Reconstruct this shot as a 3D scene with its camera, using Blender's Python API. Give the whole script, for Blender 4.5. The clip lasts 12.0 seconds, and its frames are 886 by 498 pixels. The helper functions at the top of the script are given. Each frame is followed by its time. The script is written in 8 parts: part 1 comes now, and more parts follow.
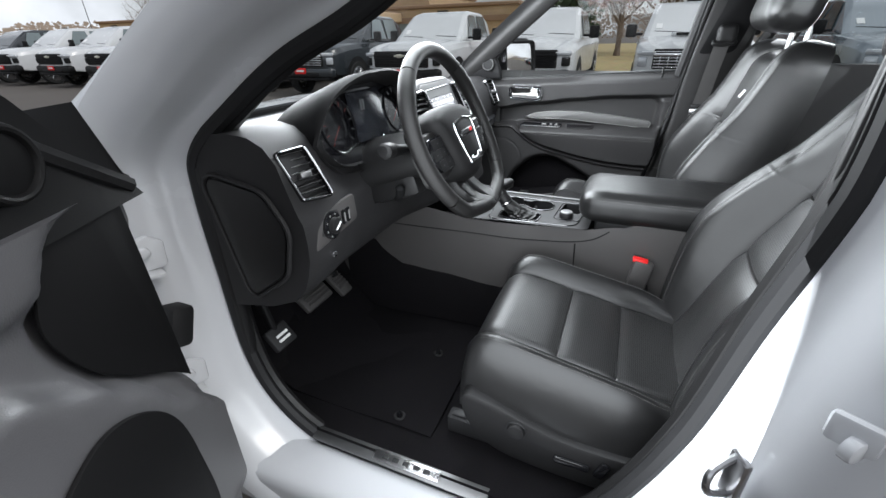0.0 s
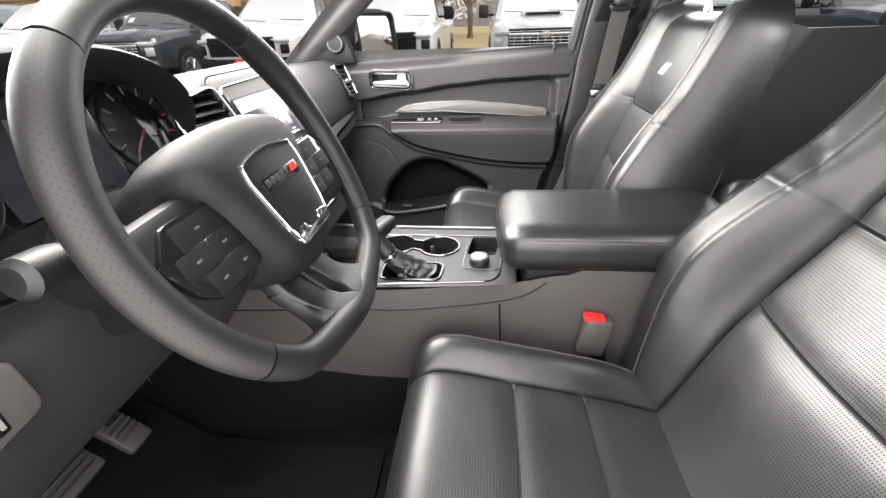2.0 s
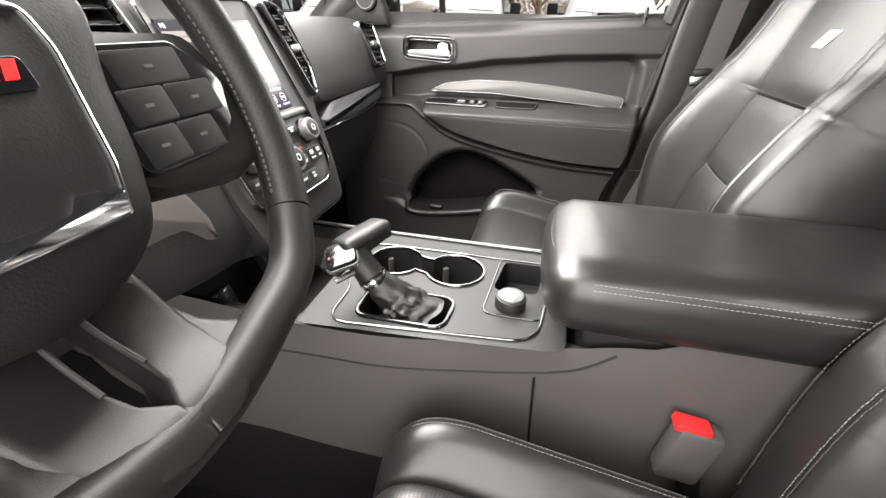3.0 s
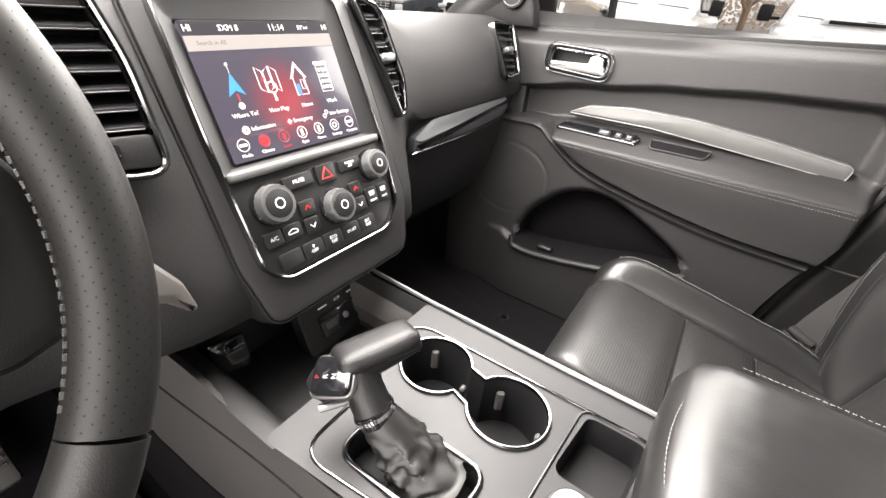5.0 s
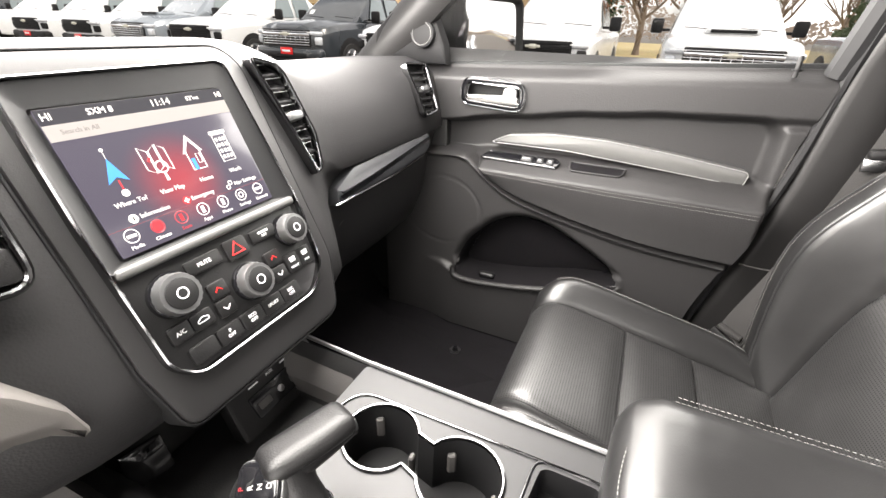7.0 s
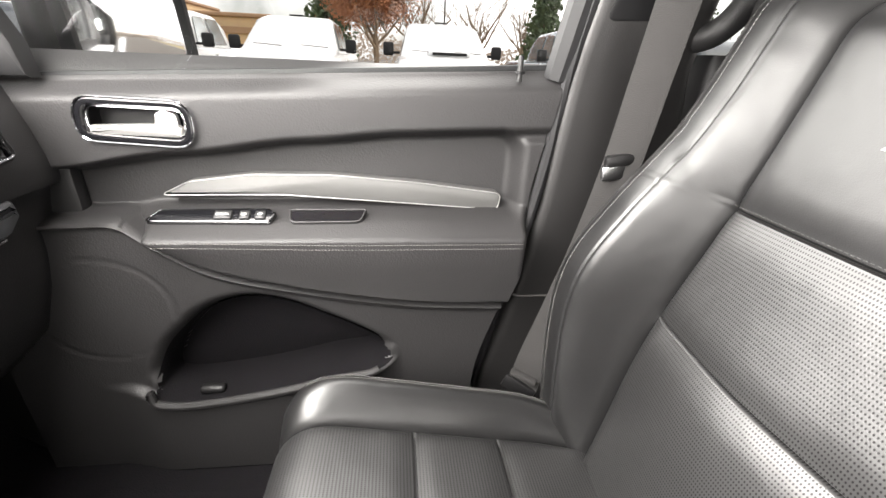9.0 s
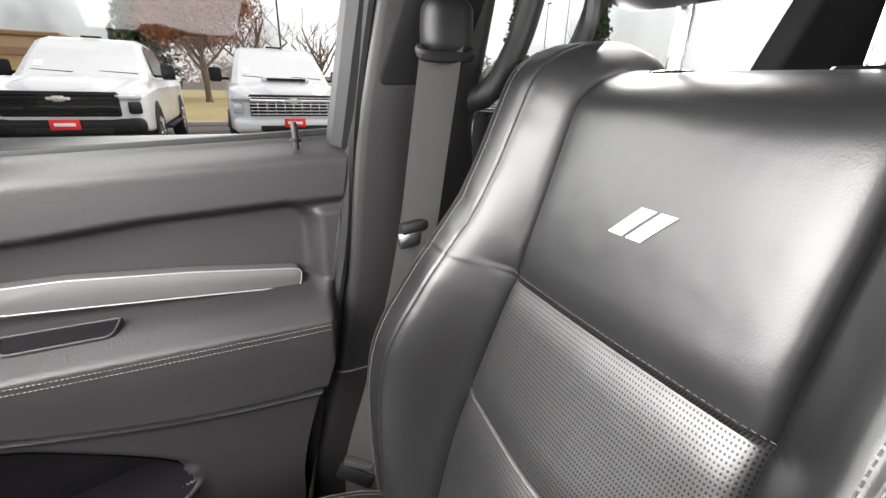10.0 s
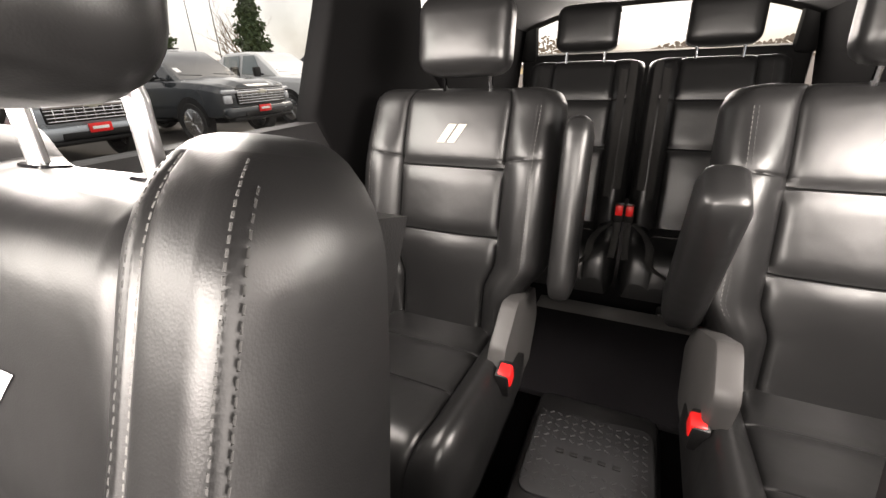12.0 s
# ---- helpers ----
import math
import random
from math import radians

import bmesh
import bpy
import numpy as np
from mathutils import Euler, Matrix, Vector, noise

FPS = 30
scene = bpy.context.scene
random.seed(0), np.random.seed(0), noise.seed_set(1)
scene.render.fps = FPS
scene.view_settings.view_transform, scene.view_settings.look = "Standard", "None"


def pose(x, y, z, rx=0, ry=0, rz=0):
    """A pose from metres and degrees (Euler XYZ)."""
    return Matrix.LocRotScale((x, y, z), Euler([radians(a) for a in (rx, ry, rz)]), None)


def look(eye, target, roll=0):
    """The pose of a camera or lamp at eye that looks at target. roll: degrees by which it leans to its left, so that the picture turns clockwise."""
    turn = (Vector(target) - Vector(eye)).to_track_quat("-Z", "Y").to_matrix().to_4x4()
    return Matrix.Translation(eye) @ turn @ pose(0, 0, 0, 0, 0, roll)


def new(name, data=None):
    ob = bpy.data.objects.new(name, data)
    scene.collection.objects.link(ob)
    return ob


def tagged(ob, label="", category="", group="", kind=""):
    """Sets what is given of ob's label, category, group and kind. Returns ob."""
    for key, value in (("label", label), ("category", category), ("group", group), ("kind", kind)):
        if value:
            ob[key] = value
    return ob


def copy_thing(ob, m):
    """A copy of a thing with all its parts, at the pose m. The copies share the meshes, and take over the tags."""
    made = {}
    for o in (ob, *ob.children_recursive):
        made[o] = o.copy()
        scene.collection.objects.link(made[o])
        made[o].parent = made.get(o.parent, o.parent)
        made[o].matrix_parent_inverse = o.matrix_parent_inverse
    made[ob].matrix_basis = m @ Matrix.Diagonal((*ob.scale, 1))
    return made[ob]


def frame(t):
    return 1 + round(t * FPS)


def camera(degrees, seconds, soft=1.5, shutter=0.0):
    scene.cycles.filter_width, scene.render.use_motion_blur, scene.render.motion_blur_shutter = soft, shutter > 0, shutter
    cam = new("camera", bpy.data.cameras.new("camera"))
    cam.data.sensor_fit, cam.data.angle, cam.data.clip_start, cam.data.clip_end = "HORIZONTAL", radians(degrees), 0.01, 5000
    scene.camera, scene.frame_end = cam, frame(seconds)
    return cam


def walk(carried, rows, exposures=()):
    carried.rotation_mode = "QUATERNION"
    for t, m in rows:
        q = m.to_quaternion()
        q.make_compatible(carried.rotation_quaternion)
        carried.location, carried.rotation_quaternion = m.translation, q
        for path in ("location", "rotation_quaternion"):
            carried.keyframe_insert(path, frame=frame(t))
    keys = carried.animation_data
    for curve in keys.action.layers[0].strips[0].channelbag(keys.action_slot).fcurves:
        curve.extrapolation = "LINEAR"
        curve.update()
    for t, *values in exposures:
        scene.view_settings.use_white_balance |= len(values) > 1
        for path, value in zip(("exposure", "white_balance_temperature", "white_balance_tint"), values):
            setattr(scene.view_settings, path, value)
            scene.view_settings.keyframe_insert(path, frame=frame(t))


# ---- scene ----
cam = camera(93.16, 12.0)
# seconds, place (car axes: x to its right, y ahead, z up from the asphalt), turn
PATH = [
    (0, -1.3343, 0.2330, 1.3554, 63.26, 1.02, -67.20),
    (0.5, -1.2242, 0.3228, 1.3541, 62.19, 1.18, -73.30),
    (1, -1.0992, 0.3351, 1.3343, 61.47, 1.68, -78.71),
    (1.5, -0.9671, 0.3193, 1.3346, 60.64, 1.80, -82.58),
    (2, -0.8389, 0.3492, 1.3042, 61.24, 1.71, -84.67),
    (2.5, -0.6897, 0.3427, 1.2365, 62.11, 0.96, -82.04),
    (3, -0.5546, 0.3463, 1.1935, 61.34, -1.18, -76.76),
    (3.2, -0.5066, 0.3444, 1.1815, 60.63, -1.86, -74.01),
    (4.8, -0.3174, 0.3621, 1.2101, 58.75, -4.69, -57.01),
    (5, -0.3082, 0.3653, 1.2258, 58.75, -4.67, -55.72),
    (5.5, -0.2970, 0.3701, 1.2462, 59.92, -4.37, -54.30),
    (6, -0.2921, 0.3794, 1.2573, 60.55, -3.63, -55.27),
    (6.5, -0.2843, 0.3793, 1.2550, 61.64, -2.83, -59.45),
    (6.7, -0.2797, 0.3743, 1.2559, 61.96, -2.44, -61.79),
    (8.3, -0.0846, 0.3327, 1.2407, 63.35, -1.20, -82.83),
    (8.5, -0.0387, 0.3361, 1.2317, 64.18, -1.56, -86.54),
    (9, 0.0606, 0.3163, 1.2186, 65.89, -2.34, -96.03),
    (9.5, 0.1266, 0.2444, 1.2494, 67.44, -2.02, -105.46),
    (10, 0.1206, 0.1953, 1.2799, 69.00, -1.46, -115.24),
    (10.5, 0.0784, 0.1605, 1.3338, 69.87, -0.89, -125.99),
    (11, 0.0323, 0.1016, 1.3626, 69.59, -0.05, -136.24),
    (11.5, 0.0020, 0.0265, 1.3675, 68.16, 0.93, -145.68),
    (12, -0.0235, -0.0232, 1.3622, 66.51, 2.00, -155.23),
]
# seconds, stops, kelvin, tint
STOPS = ((0.0, 0.22, 6200, 9), (0.8, 0.60, 6700, 8), (1.6, 1.0, 6850, 12), (3.0, 1.15, 7000, 15), (5.0, 1.38, 7150, 15), (6.5, 1.46, 7150, 14), (8.6, 1.72, 7050, 13), (9.3, 1.28, 7000, 13), (10.3, 0.94, 6700, 13), (11.0, 1.0, 6800, 13), (11.5, 1.14, 7100, 15), (12.0, 1.22, 7500, 17))
walk(cam, [(t, pose(*p)) for t, *p in PATH], STOPS)

# ---- light ----
world = bpy.data.worlds.new("sky")
scene.world = world
world.use_nodes = True
wn, wl = world.node_tree.nodes, world.node_tree.links
wn.clear()
SUN_ELEV, SUN_AZ = radians(46), radians(184)
sky = wn.new("ShaderNodeTexSky")
sky.sky_type, sky.sun_disc, sky.sun_elevation, sky.sun_rotation = "NISHITA", False, SUN_ELEV, SUN_AZ
sky.air_density, sky.dust_density, sky.ozone_density = 1.0, 3.0, 1.0
pale = wn.new("ShaderNodeHueSaturation")
pale.inputs["Saturation"].default_value = 0.35
cloud = wn.new("ShaderNodeTexNoise")
cloud.inputs["Scale"].default_value, cloud.inputs["Detail"].default_value = 2.6, 6
ramp = wn.new("ShaderNodeValToRGB")
ramp.color_ramp.elements[0].position, ramp.color_ramp.elements[1].position = 0.38, 0.62
wmix = wn.new("ShaderNodeMix")
wmix.data_type = "RGBA"
wmix.inputs["B"].default_value = (11.0, 11.2, 11.6, 1)
wco = wn.new("ShaderNodeTexCoord")
wbg = wn.new("ShaderNodeBackground")
wbg.inputs["Strength"].default_value = 0.082
wout = wn.new("ShaderNodeOutputWorld")
wl.new(wco.outputs["Generated"], cloud.inputs["Vector"])
wl.new(cloud.outputs["Fac"], ramp.inputs["Fac"])
wl.new(ramp.outputs["Color"], wmix.inputs["Factor"])
wl.new(sky.outputs["Color"], pale.inputs["Color"])
wl.new(pale.outputs["Color"], wmix.inputs["A"])
wl.new(wmix.outputs["Result"], wbg.inputs["Color"])
wl.new(wbg.outputs["Background"], wout.inputs["Surface"])
sun_data = bpy.data.lights.new("sun", "SUN")
sun_data.energy, sun_data.angle, sun_data.color = 1.0, radians(22), (1.0, 0.95, 0.88)
sun = new("sun", sun_data)
sun.matrix_world = look((0, 0, 30), Vector((0, 0, 30)) - Vector((math.sin(SUN_AZ) * math.cos(SUN_ELEV), math.cos(SUN_AZ) * math.cos(SUN_ELEV), math.sin(SUN_ELEV))))



def window_light(name, at, aim, w, h, radiance):
    """Sky light entering by an opening of the car."""
    d = bpy.data.lights.new(name, "AREA")
    d.shape, d.size, d.size_y, d.energy, d.color = "RECTANGLE", w, h, radiance * math.pi * w * h, (0.97, 0.99, 1.0)
    ob = new(name, d)
    ob.matrix_world = look(at, aim)
    return ob


SKYLIGHT = 6.6
window_light("driver_opening_light", (-0.80, 0.34, 1.06), (0.20, 0.34, 0.75), 0.66, 0.90, SKYLIGHT * 0.55)
window_light("windscreen_light", (0.0, 0.86, 1.42), (0.0, 0.33, 0.595), 1.12, 0.76, SKYLIGHT * 2.0)
window_light("passenger_window_light", (0.685, 0.45, 1.40), (-0.45, -0.35, 0.85), 0.75, 0.34, SKYLIGHT * 0.75)
window_light("rear_passenger_window_light", (0.66, -0.48, 1.45), (-0.25, -1.15, 0.95), 0.7, 0.32, SKYLIGHT * 1.3)
window_light("rear_driver_window_light", (-0.66, -0.45, 1.45), (0.25, -1.15, 0.95), 0.7, 0.32, SKYLIGHT * 3.3)
window_light("hatch_light", (0.0, -2.60, 1.52), (0.0, -1.4, 1.0), 1.1, 0.3, SKYLIGHT)


# ---- materials ----
def material(name, color, rough=0.5, metal=0.0, vary=0.12, scale=6.0, bump=0.0, grain=900.0, fine=0.0, coat=0.0, sheen=0.0, spec=0.4, island=False):
    """A painted, moulded or woven surface: colour drifting at two scales, and a fine grain in relief."""
    m = bpy.data.materials.new(name)
    m.use_nodes = True
    n, l = m.node_tree.nodes, m.node_tree.links
    b = n["Principled BSDF"]
    b.inputs["Metallic"].default_value = metal
    b.inputs["Coat Weight"].default_value = coat
    b.inputs["Coat Roughness"].default_value = 0.08
    b.inputs["Sheen Weight"].default_value = sheen
    b.inputs["Specular IOR Level"].default_value = spec
    co = n.new("ShaderNodeTexCoord")
    big = n.new("ShaderNodeTexNoise")
    big.inputs["Scale"].default_value, big.inputs["Detail"].default_value = scale, 6
    l.new(co.outputs["Object"], big.inputs["Vector"])
    mix = n.new("ShaderNodeMix")
    mix.data_type = "RGBA"
    mix.inputs["A"].default_value = (*[c * (1 - vary) for c in color], 1)
    mix.inputs["B"].default_value = (*[min(1, c * (1 + vary)) for c in color], 1)
    l.new(big.outputs["Fac"], mix.inputs["Factor"])
    out = mix.outputs["Result"]
    if fine:
        small = n.new("ShaderNodeTexNoise")
        small.inputs["Scale"].default_value, small.inputs["Detail"].default_value = grain * 0.4, 3
        l.new(co.outputs["Object"], small.inputs["Vector"])
        mix2 = n.new("ShaderNodeMix")
        mix2.data_type, mix2.blend_type = "RGBA", "OVERLAY"
        mix2.inputs["Factor"].default_value = fine
        l.new(out, mix2.inputs["A"])
        l.new(small.outputs["Color"], mix2.inputs["B"])
        out = mix2.outputs["Result"]
    l.new(out, b.inputs["Base Color"])
    rr = n.new("ShaderNodeMapRange")
    rr.inputs["To Min"].default_value, rr.inputs["To Max"].default_value = max(0.02, rough - 0.07), min(1, rough + 0.07)
    l.new(big.outputs["Fac"], rr.inputs["Value"])
    l.new(rr.outputs["Result"], b.inputs["Roughness"])
    if bump:
        g = n.new("ShaderNodeTexVoronoi")
        g.inputs["Scale"].default_value = grain
        l.new(co.outputs["Object"], g.inputs["Vector"])
        bp = n.new("ShaderNodeBump")
        bp.inputs["Strength"].default_value, bp.inputs["Distance"].default_value = bump, 0.0006
        l.new(g.outputs["Distance"], bp.inputs["Height"])
        l.new(bp.outputs["Normal"], b.inputs["Normal"])
    return m


def perforated(name, color, rough, pitch=(0.0042, 0.0042), hole=(0.2, 0.34), turn=45, shine=0.70):
    """Leather with rows of small punched holes, laid out in the mesh's UV map (metres)."""
    m = material(name, color, rough, vary=0.2, scale=7, spec=0.85)
    n, l = m.node_tree.nodes, m.node_tree.links
    b = n["Principled BSDF"]
    uv = n.new("ShaderNodeUVMap")
    rot = n.new("ShaderNodeMapping")
    rot.inputs["Rotation"].default_value = (0, 0, radians(turn))
    rot.inputs["Scale"].default_value = (1 / pitch[0], 1 / pitch[1], 1)
    fr = n.new("ShaderNodeVectorMath")
    fr.operation = "FRACTION"
    sub = n.new("ShaderNodeVectorMath")
    sub.operation = "SUBTRACT"
    sub.inputs[1].default_value = (0.5, 0.5, 0)
    ln = n.new("ShaderNodeVectorMath")
    ln.operation = "LENGTH"
    mr = n.new("ShaderNodeMapRange")
    mr.inputs["From Min"].default_value, mr.inputs["From Max"].default_value = hole
    l.new(uv.outputs["UV"], rot.inputs["Vector"])
    l.new(rot.outputs["Vector"], fr.inputs[0])
    l.new(fr.outputs["Vector"], sub.inputs[0])
    l.new(sub.outputs["Vector"], ln.inputs[0])
    l.new(ln.outputs["Value"], mr.inputs["Value"])
    bp = n.new("ShaderNodeBump")
    bp.inputs["Strength"].default_value, bp.inputs["Distance"].default_value = 0.15, 0.0010
    l.new(mr.outputs["Result"], bp.inputs["Height"])
    gloss = n.new("ShaderNodeMath")
    gloss.operation = "MULTIPLY_ADD"
    gloss.inputs[1].default_value, gloss.inputs[2].default_value = shine, 0.4 * shine
    l.new(mr.outputs["Result"], gloss.inputs[0])
    l.new(gloss.outputs["Value"], b.inputs["Specular IOR Level"])
    l.new(bp.outputs["Normal"], b.inputs["Normal"])
    old = b.inputs["Base Color"].links[0].from_socket
    mul = n.new("ShaderNodeMix")
    mul.data_type, mul.blend_type = "RGBA", "MIX"
    mul.inputs["A"].default_value = (0.005, 0.005, 0.005, 1)
    l.new(mr.outputs["Result"], mul.inputs["Factor"])
    l.new(old, mul.inputs["B"])
    l.new(mul.outputs["Result"], b.inputs["Base Color"])
    return m


def pane(name, tint=(1, 1, 1), gloss=0.06):
    m = bpy.data.materials.new(name)
    m.use_nodes = True
    n, l = m.node_tree.nodes, m.node_tree.links
    n.clear()
    t, g, x, o = n.new("ShaderNodeBsdfTransparent"), n.new("ShaderNodeBsdfGlossy"), n.new("ShaderNodeMixShader"), n.new("ShaderNodeOutputMaterial")
    t.inputs["Color"].default_value = (*tint, 1)
    g.inputs["Roughness"].default_value = 0.02
    x.inputs["Fac"].default_value = gloss
    l.new(t.outputs[0], x.inputs[1])
    l.new(g.outputs[0], x.inputs[2])
    l.new(x.outputs[0], o.inputs["Surface"])
    return m


def glow(name, color, strength):
    m = bpy.data.materials.new(name)
    m.use_nodes = True
    b = m.node_tree.nodes["Principled BSDF"]
    b.inputs["Base Color"].default_value = (0.01, 0.01, 0.01, 1)
    b.inputs["Emission Color"].default_value = (*color, 1)
    b.inputs["Emission Strength"].default_value = strength
    b.inputs["Roughness"].default_value = 0.15
    return m


def creased(m):
    """Adds the soft dips and short creases of worn leather under the grain."""
    n, l = m.node_tree.nodes, m.node_tree.links
    b = n["Principled BSDF"]
    top = b.inputs["Normal"].links[0].from_node
    co = n.new("ShaderNodeTexCoord")
    dips = n.new("ShaderNodeTexNoise")
    dips.inputs["Scale"].default_value, dips.inputs["Detail"].default_value = 15, 2
    fold = n.new("ShaderNodeTexNoise")
    fold.inputs["Scale"].default_value, fold.inputs["Detail"].default_value, fold.inputs["Distortion"].default_value = 42, 4, 0.8
    mixer = n.new("ShaderNodeMath")
    mixer.operation = "MULTIPLY_ADD"
    mixer.inputs[1].default_value = 0.07
    fine = n.new("ShaderNodeTexNoise")
    fine.inputs["Scale"].default_value, fine.inputs["Detail"].default_value, fine.inputs["Distortion"].default_value = 190, 3, 1.2
    add = n.new("ShaderNodeMath")
    add.operation = "MULTIPLY_ADD"
    add.inputs[1].default_value = 0.006
    l.new(co.outputs["Object"], dips.inputs["Vector"])
    l.new(co.outputs["Object"], fold.inputs["Vector"])
    l.new(fold.outputs["Fac"], mixer.inputs[0])
    l.new(dips.outputs["Fac"], add.inputs[2])
    l.new(co.outputs["Object"], fine.inputs["Vector"])
    l.new(fine.outputs["Fac"], add.inputs[0])
    l.new(add.outputs["Value"], mixer.inputs[2])
    bp = n.new("ShaderNodeBump")
    bp.inputs["Strength"].default_value, bp.inputs["Distance"].default_value = 0.30, 0.006
    l.new(mixer.outputs["Value"], bp.inputs["Height"])
    l.new(bp.outputs["Normal"], top.inputs["Normal"])


LEATHER = material("black_leather", (0.0100, 0.0099, 0.0101), 0.36, vary=0.25, scale=6, bump=0.09, grain=700, spec=0.60)
PERF = perforated("perforated_leather", (0.0125, 0.0123, 0.0125), 0.44, (0.0027, 0.0043), (0.14, 0.34), 0)
for m_ in (LEATHER, PERF):
    creased(m_)
THREAD = material("grey_thread", (0.15, 0.147, 0.142), 0.85)
DARKTHREAD = material("dark_thread", (0.06, 0.059, 0.058), 0.8)
SOFT = material("soft_grained_dash", (0.0150, 0.0145, 0.0152), 0.60, vary=0.15, scale=4, bump=0.35, grain=420, spec=0.38)
HARD = material("dark_moulded_plastic", (0.007, 0.0068, 0.0071), 0.48, vary=0.15, scale=5, bump=0.25, grain=600)
MATT = material("matt_black_plastic", (0.006, 0.006, 0.0065), 0.6, vary=0.2, scale=8, spec=0.25)
GREY = material("grey_moulded_plastic", (0.055, 0.052, 0.051), 0.48, vary=0.12, scale=5, bump=0.2, grain=600)
PIANO = material("gloss_black", (0.006, 0.006, 0.007), 0.12, vary=0.1, coat=0.5)
CHROME = material("chrome", (0.82, 0.82, 0.84), 0.07, metal=1.0, vary=0.03)
SATIN = material("satin_silver", (0.22, 0.22, 0.222), 0.40, metal=0.9, vary=0.06, bump=0.1, grain=1500)
DARKSATIN = material("satin_graphite", (0.026, 0.026, 0.027), 0.47, metal=0.25, vary=0.08)
DARKCHROME = material("dark_chrome", (0.19, 0.19, 0.195), 0.12, metal=1.0, vary=0.04)
BRUSHED = material("brushed_grey_accent", (0.105, 0.104, 0.102), 0.45, metal=0.25, vary=0.08, scale=12, bump=0.1, grain=1500)
SEATGREY = material("grey_seat_plastic", (0.055, 0.053, 0.052), 0.45, vary=0.1, scale=6, bump=0.15, grain=700)
SURROUND = material("smooth_charcoal_surround", (0.017, 0.0165, 0.017), 0.46, vary=0.1, scale=6, bump=0.12, grain=900, spec=0.35)
PIANOSOFT = material("satin_black_frame", (0.010, 0.010, 0.0105), 0.36, vary=0.15, scale=9, bump=0.05, grain=1200)
# Ledge grey is painted paler for the light falling on its upturned face.
LITLEDGE = material("lit_satin_grey_ledge", (0.075, 0.074, 0.073), 0.42, vary=0.08, scale=9, bump=0.05, grain=1200)
SPOKE = material("satin_black_spoke", (0.008, 0.0077, 0.008), 0.40, vary=0.12, scale=9, bump=0.1, grain=900)
HOOD = material("matt_hood_skin", (0.010, 0.0097, 0.010), 0.78, vary=0.15, scale=5, bump=0.35, grain=420, spec=0.15)
LEVER = material("satin_chrome_lever", (0.62, 0.61, 0.60), 0.30, metal=0.8, vary=0.05)
VENTSLAT = material("black_vent_slat", (0.0065, 0.0065, 0.007), 0.38, vary=0.15, scale=8)
BRIGHTEDGE = material("bright_satin_edge", (0.33, 0.325, 0.32), 0.35, metal=0.4, vary=0.05)
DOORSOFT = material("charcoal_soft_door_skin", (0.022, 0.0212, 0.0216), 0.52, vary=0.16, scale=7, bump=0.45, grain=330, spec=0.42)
# Open door's trim: the daylight on it is painted in as a paler colour.
LITDOORTRIM = material("daylit_charcoal_door_plastic", (0.13, 0.129, 0.136), 0.38, vary=0.12, scale=4, bump=0.3, grain=500, spec=0.7)
WHITE = material("white_car_paint", (0.66, 0.67, 0.69), 0.25, vary=0.05, coat=0.5)
TRUCKWHITE = material("white_truck_paint", (0.62, 0.63, 0.64), 0.25, vary=0.04, coat=0.5)
BOOT = material("black_boot_leather", (0.008, 0.0078, 0.0078), 0.45, vary=0.25, scale=40, bump=0.2, grain=900, spec=0.5)
RUBBER = material("black_rubber", (0.012, 0.012, 0.013), 0.62, vary=0.2)
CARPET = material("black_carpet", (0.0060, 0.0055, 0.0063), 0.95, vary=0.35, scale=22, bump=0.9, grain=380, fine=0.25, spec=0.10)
WEB = material("grey_belt_webbing", (0.030, 0.029, 0.0285), 0.8, vary=0.12, scale=30, bump=0.5, grain=500, spec=0.1)
HEADLINER = material("charcoal_headliner_cloth", (0.008, 0.008, 0.0085), 0.9, vary=0.1, bump=0.3, grain=500)
RED = material("red_plastic", (0.75, 0.02, 0.02), 0.35, vary=0.05)
EMBLEM = material("white_embroidery", (0.72, 0.72, 0.72), 0.7, vary=0.05, bump=0.4, grain=900)
GLASS = pane("clear_glass", (0.96, 0.98, 0.97), 0.05)
TINT = pane("tinted_glass", (0.80, 0.84, 0.83), 0.06)
MIRROR = material("mirror_glass", (0.9, 0.9, 0.9), 0.01, metal=1.0, vary=0.0)
STEEL = material("bare_steel", (0.55, 0.55, 0.56), 0.28, metal=1.0, vary=0.08)
ASPHALT = material("asphalt", (0.11, 0.098, 0.088), 0.92, vary=0.2, scale=0.6, bump=0.4, grain=60, fine=0.3)
GRASS = material("dry_grass", (0.34, 0.27, 0.13), 0.95, vary=0.3, scale=0.25, fine=0.4, grain=8)
TYRE = material("tyre_rubber", (0.022, 0.022, 0.022), 0.75, vary=0.2)


# ---- mesh helpers ----
def part(name, bm, mat, parent=None, label="", smooth=35, fix=True):
    """Links bm as one mesh object, under parent where one is given."""
    me = bpy.data.meshes.new(name)
    if fix:
        bmesh.ops.recalc_face_normals(bm, faces=bm.faces)
    bm.to_mesh(me)
    bm.free()
    if smooth:
        me.polygons.foreach_set("use_smooth", [True] * len(me.polygons))
        me.set_sharp_from_angle(angle=radians(smooth))
    me.materials.append(mat)
    ob = new(name, me)
    if parent is not None:
        ob.parent = parent
    if label:
        ob["label"] = label
    return ob


def thing(name, label, category, group="", kind=""):
    return tagged(new(name), label, category, group, kind)


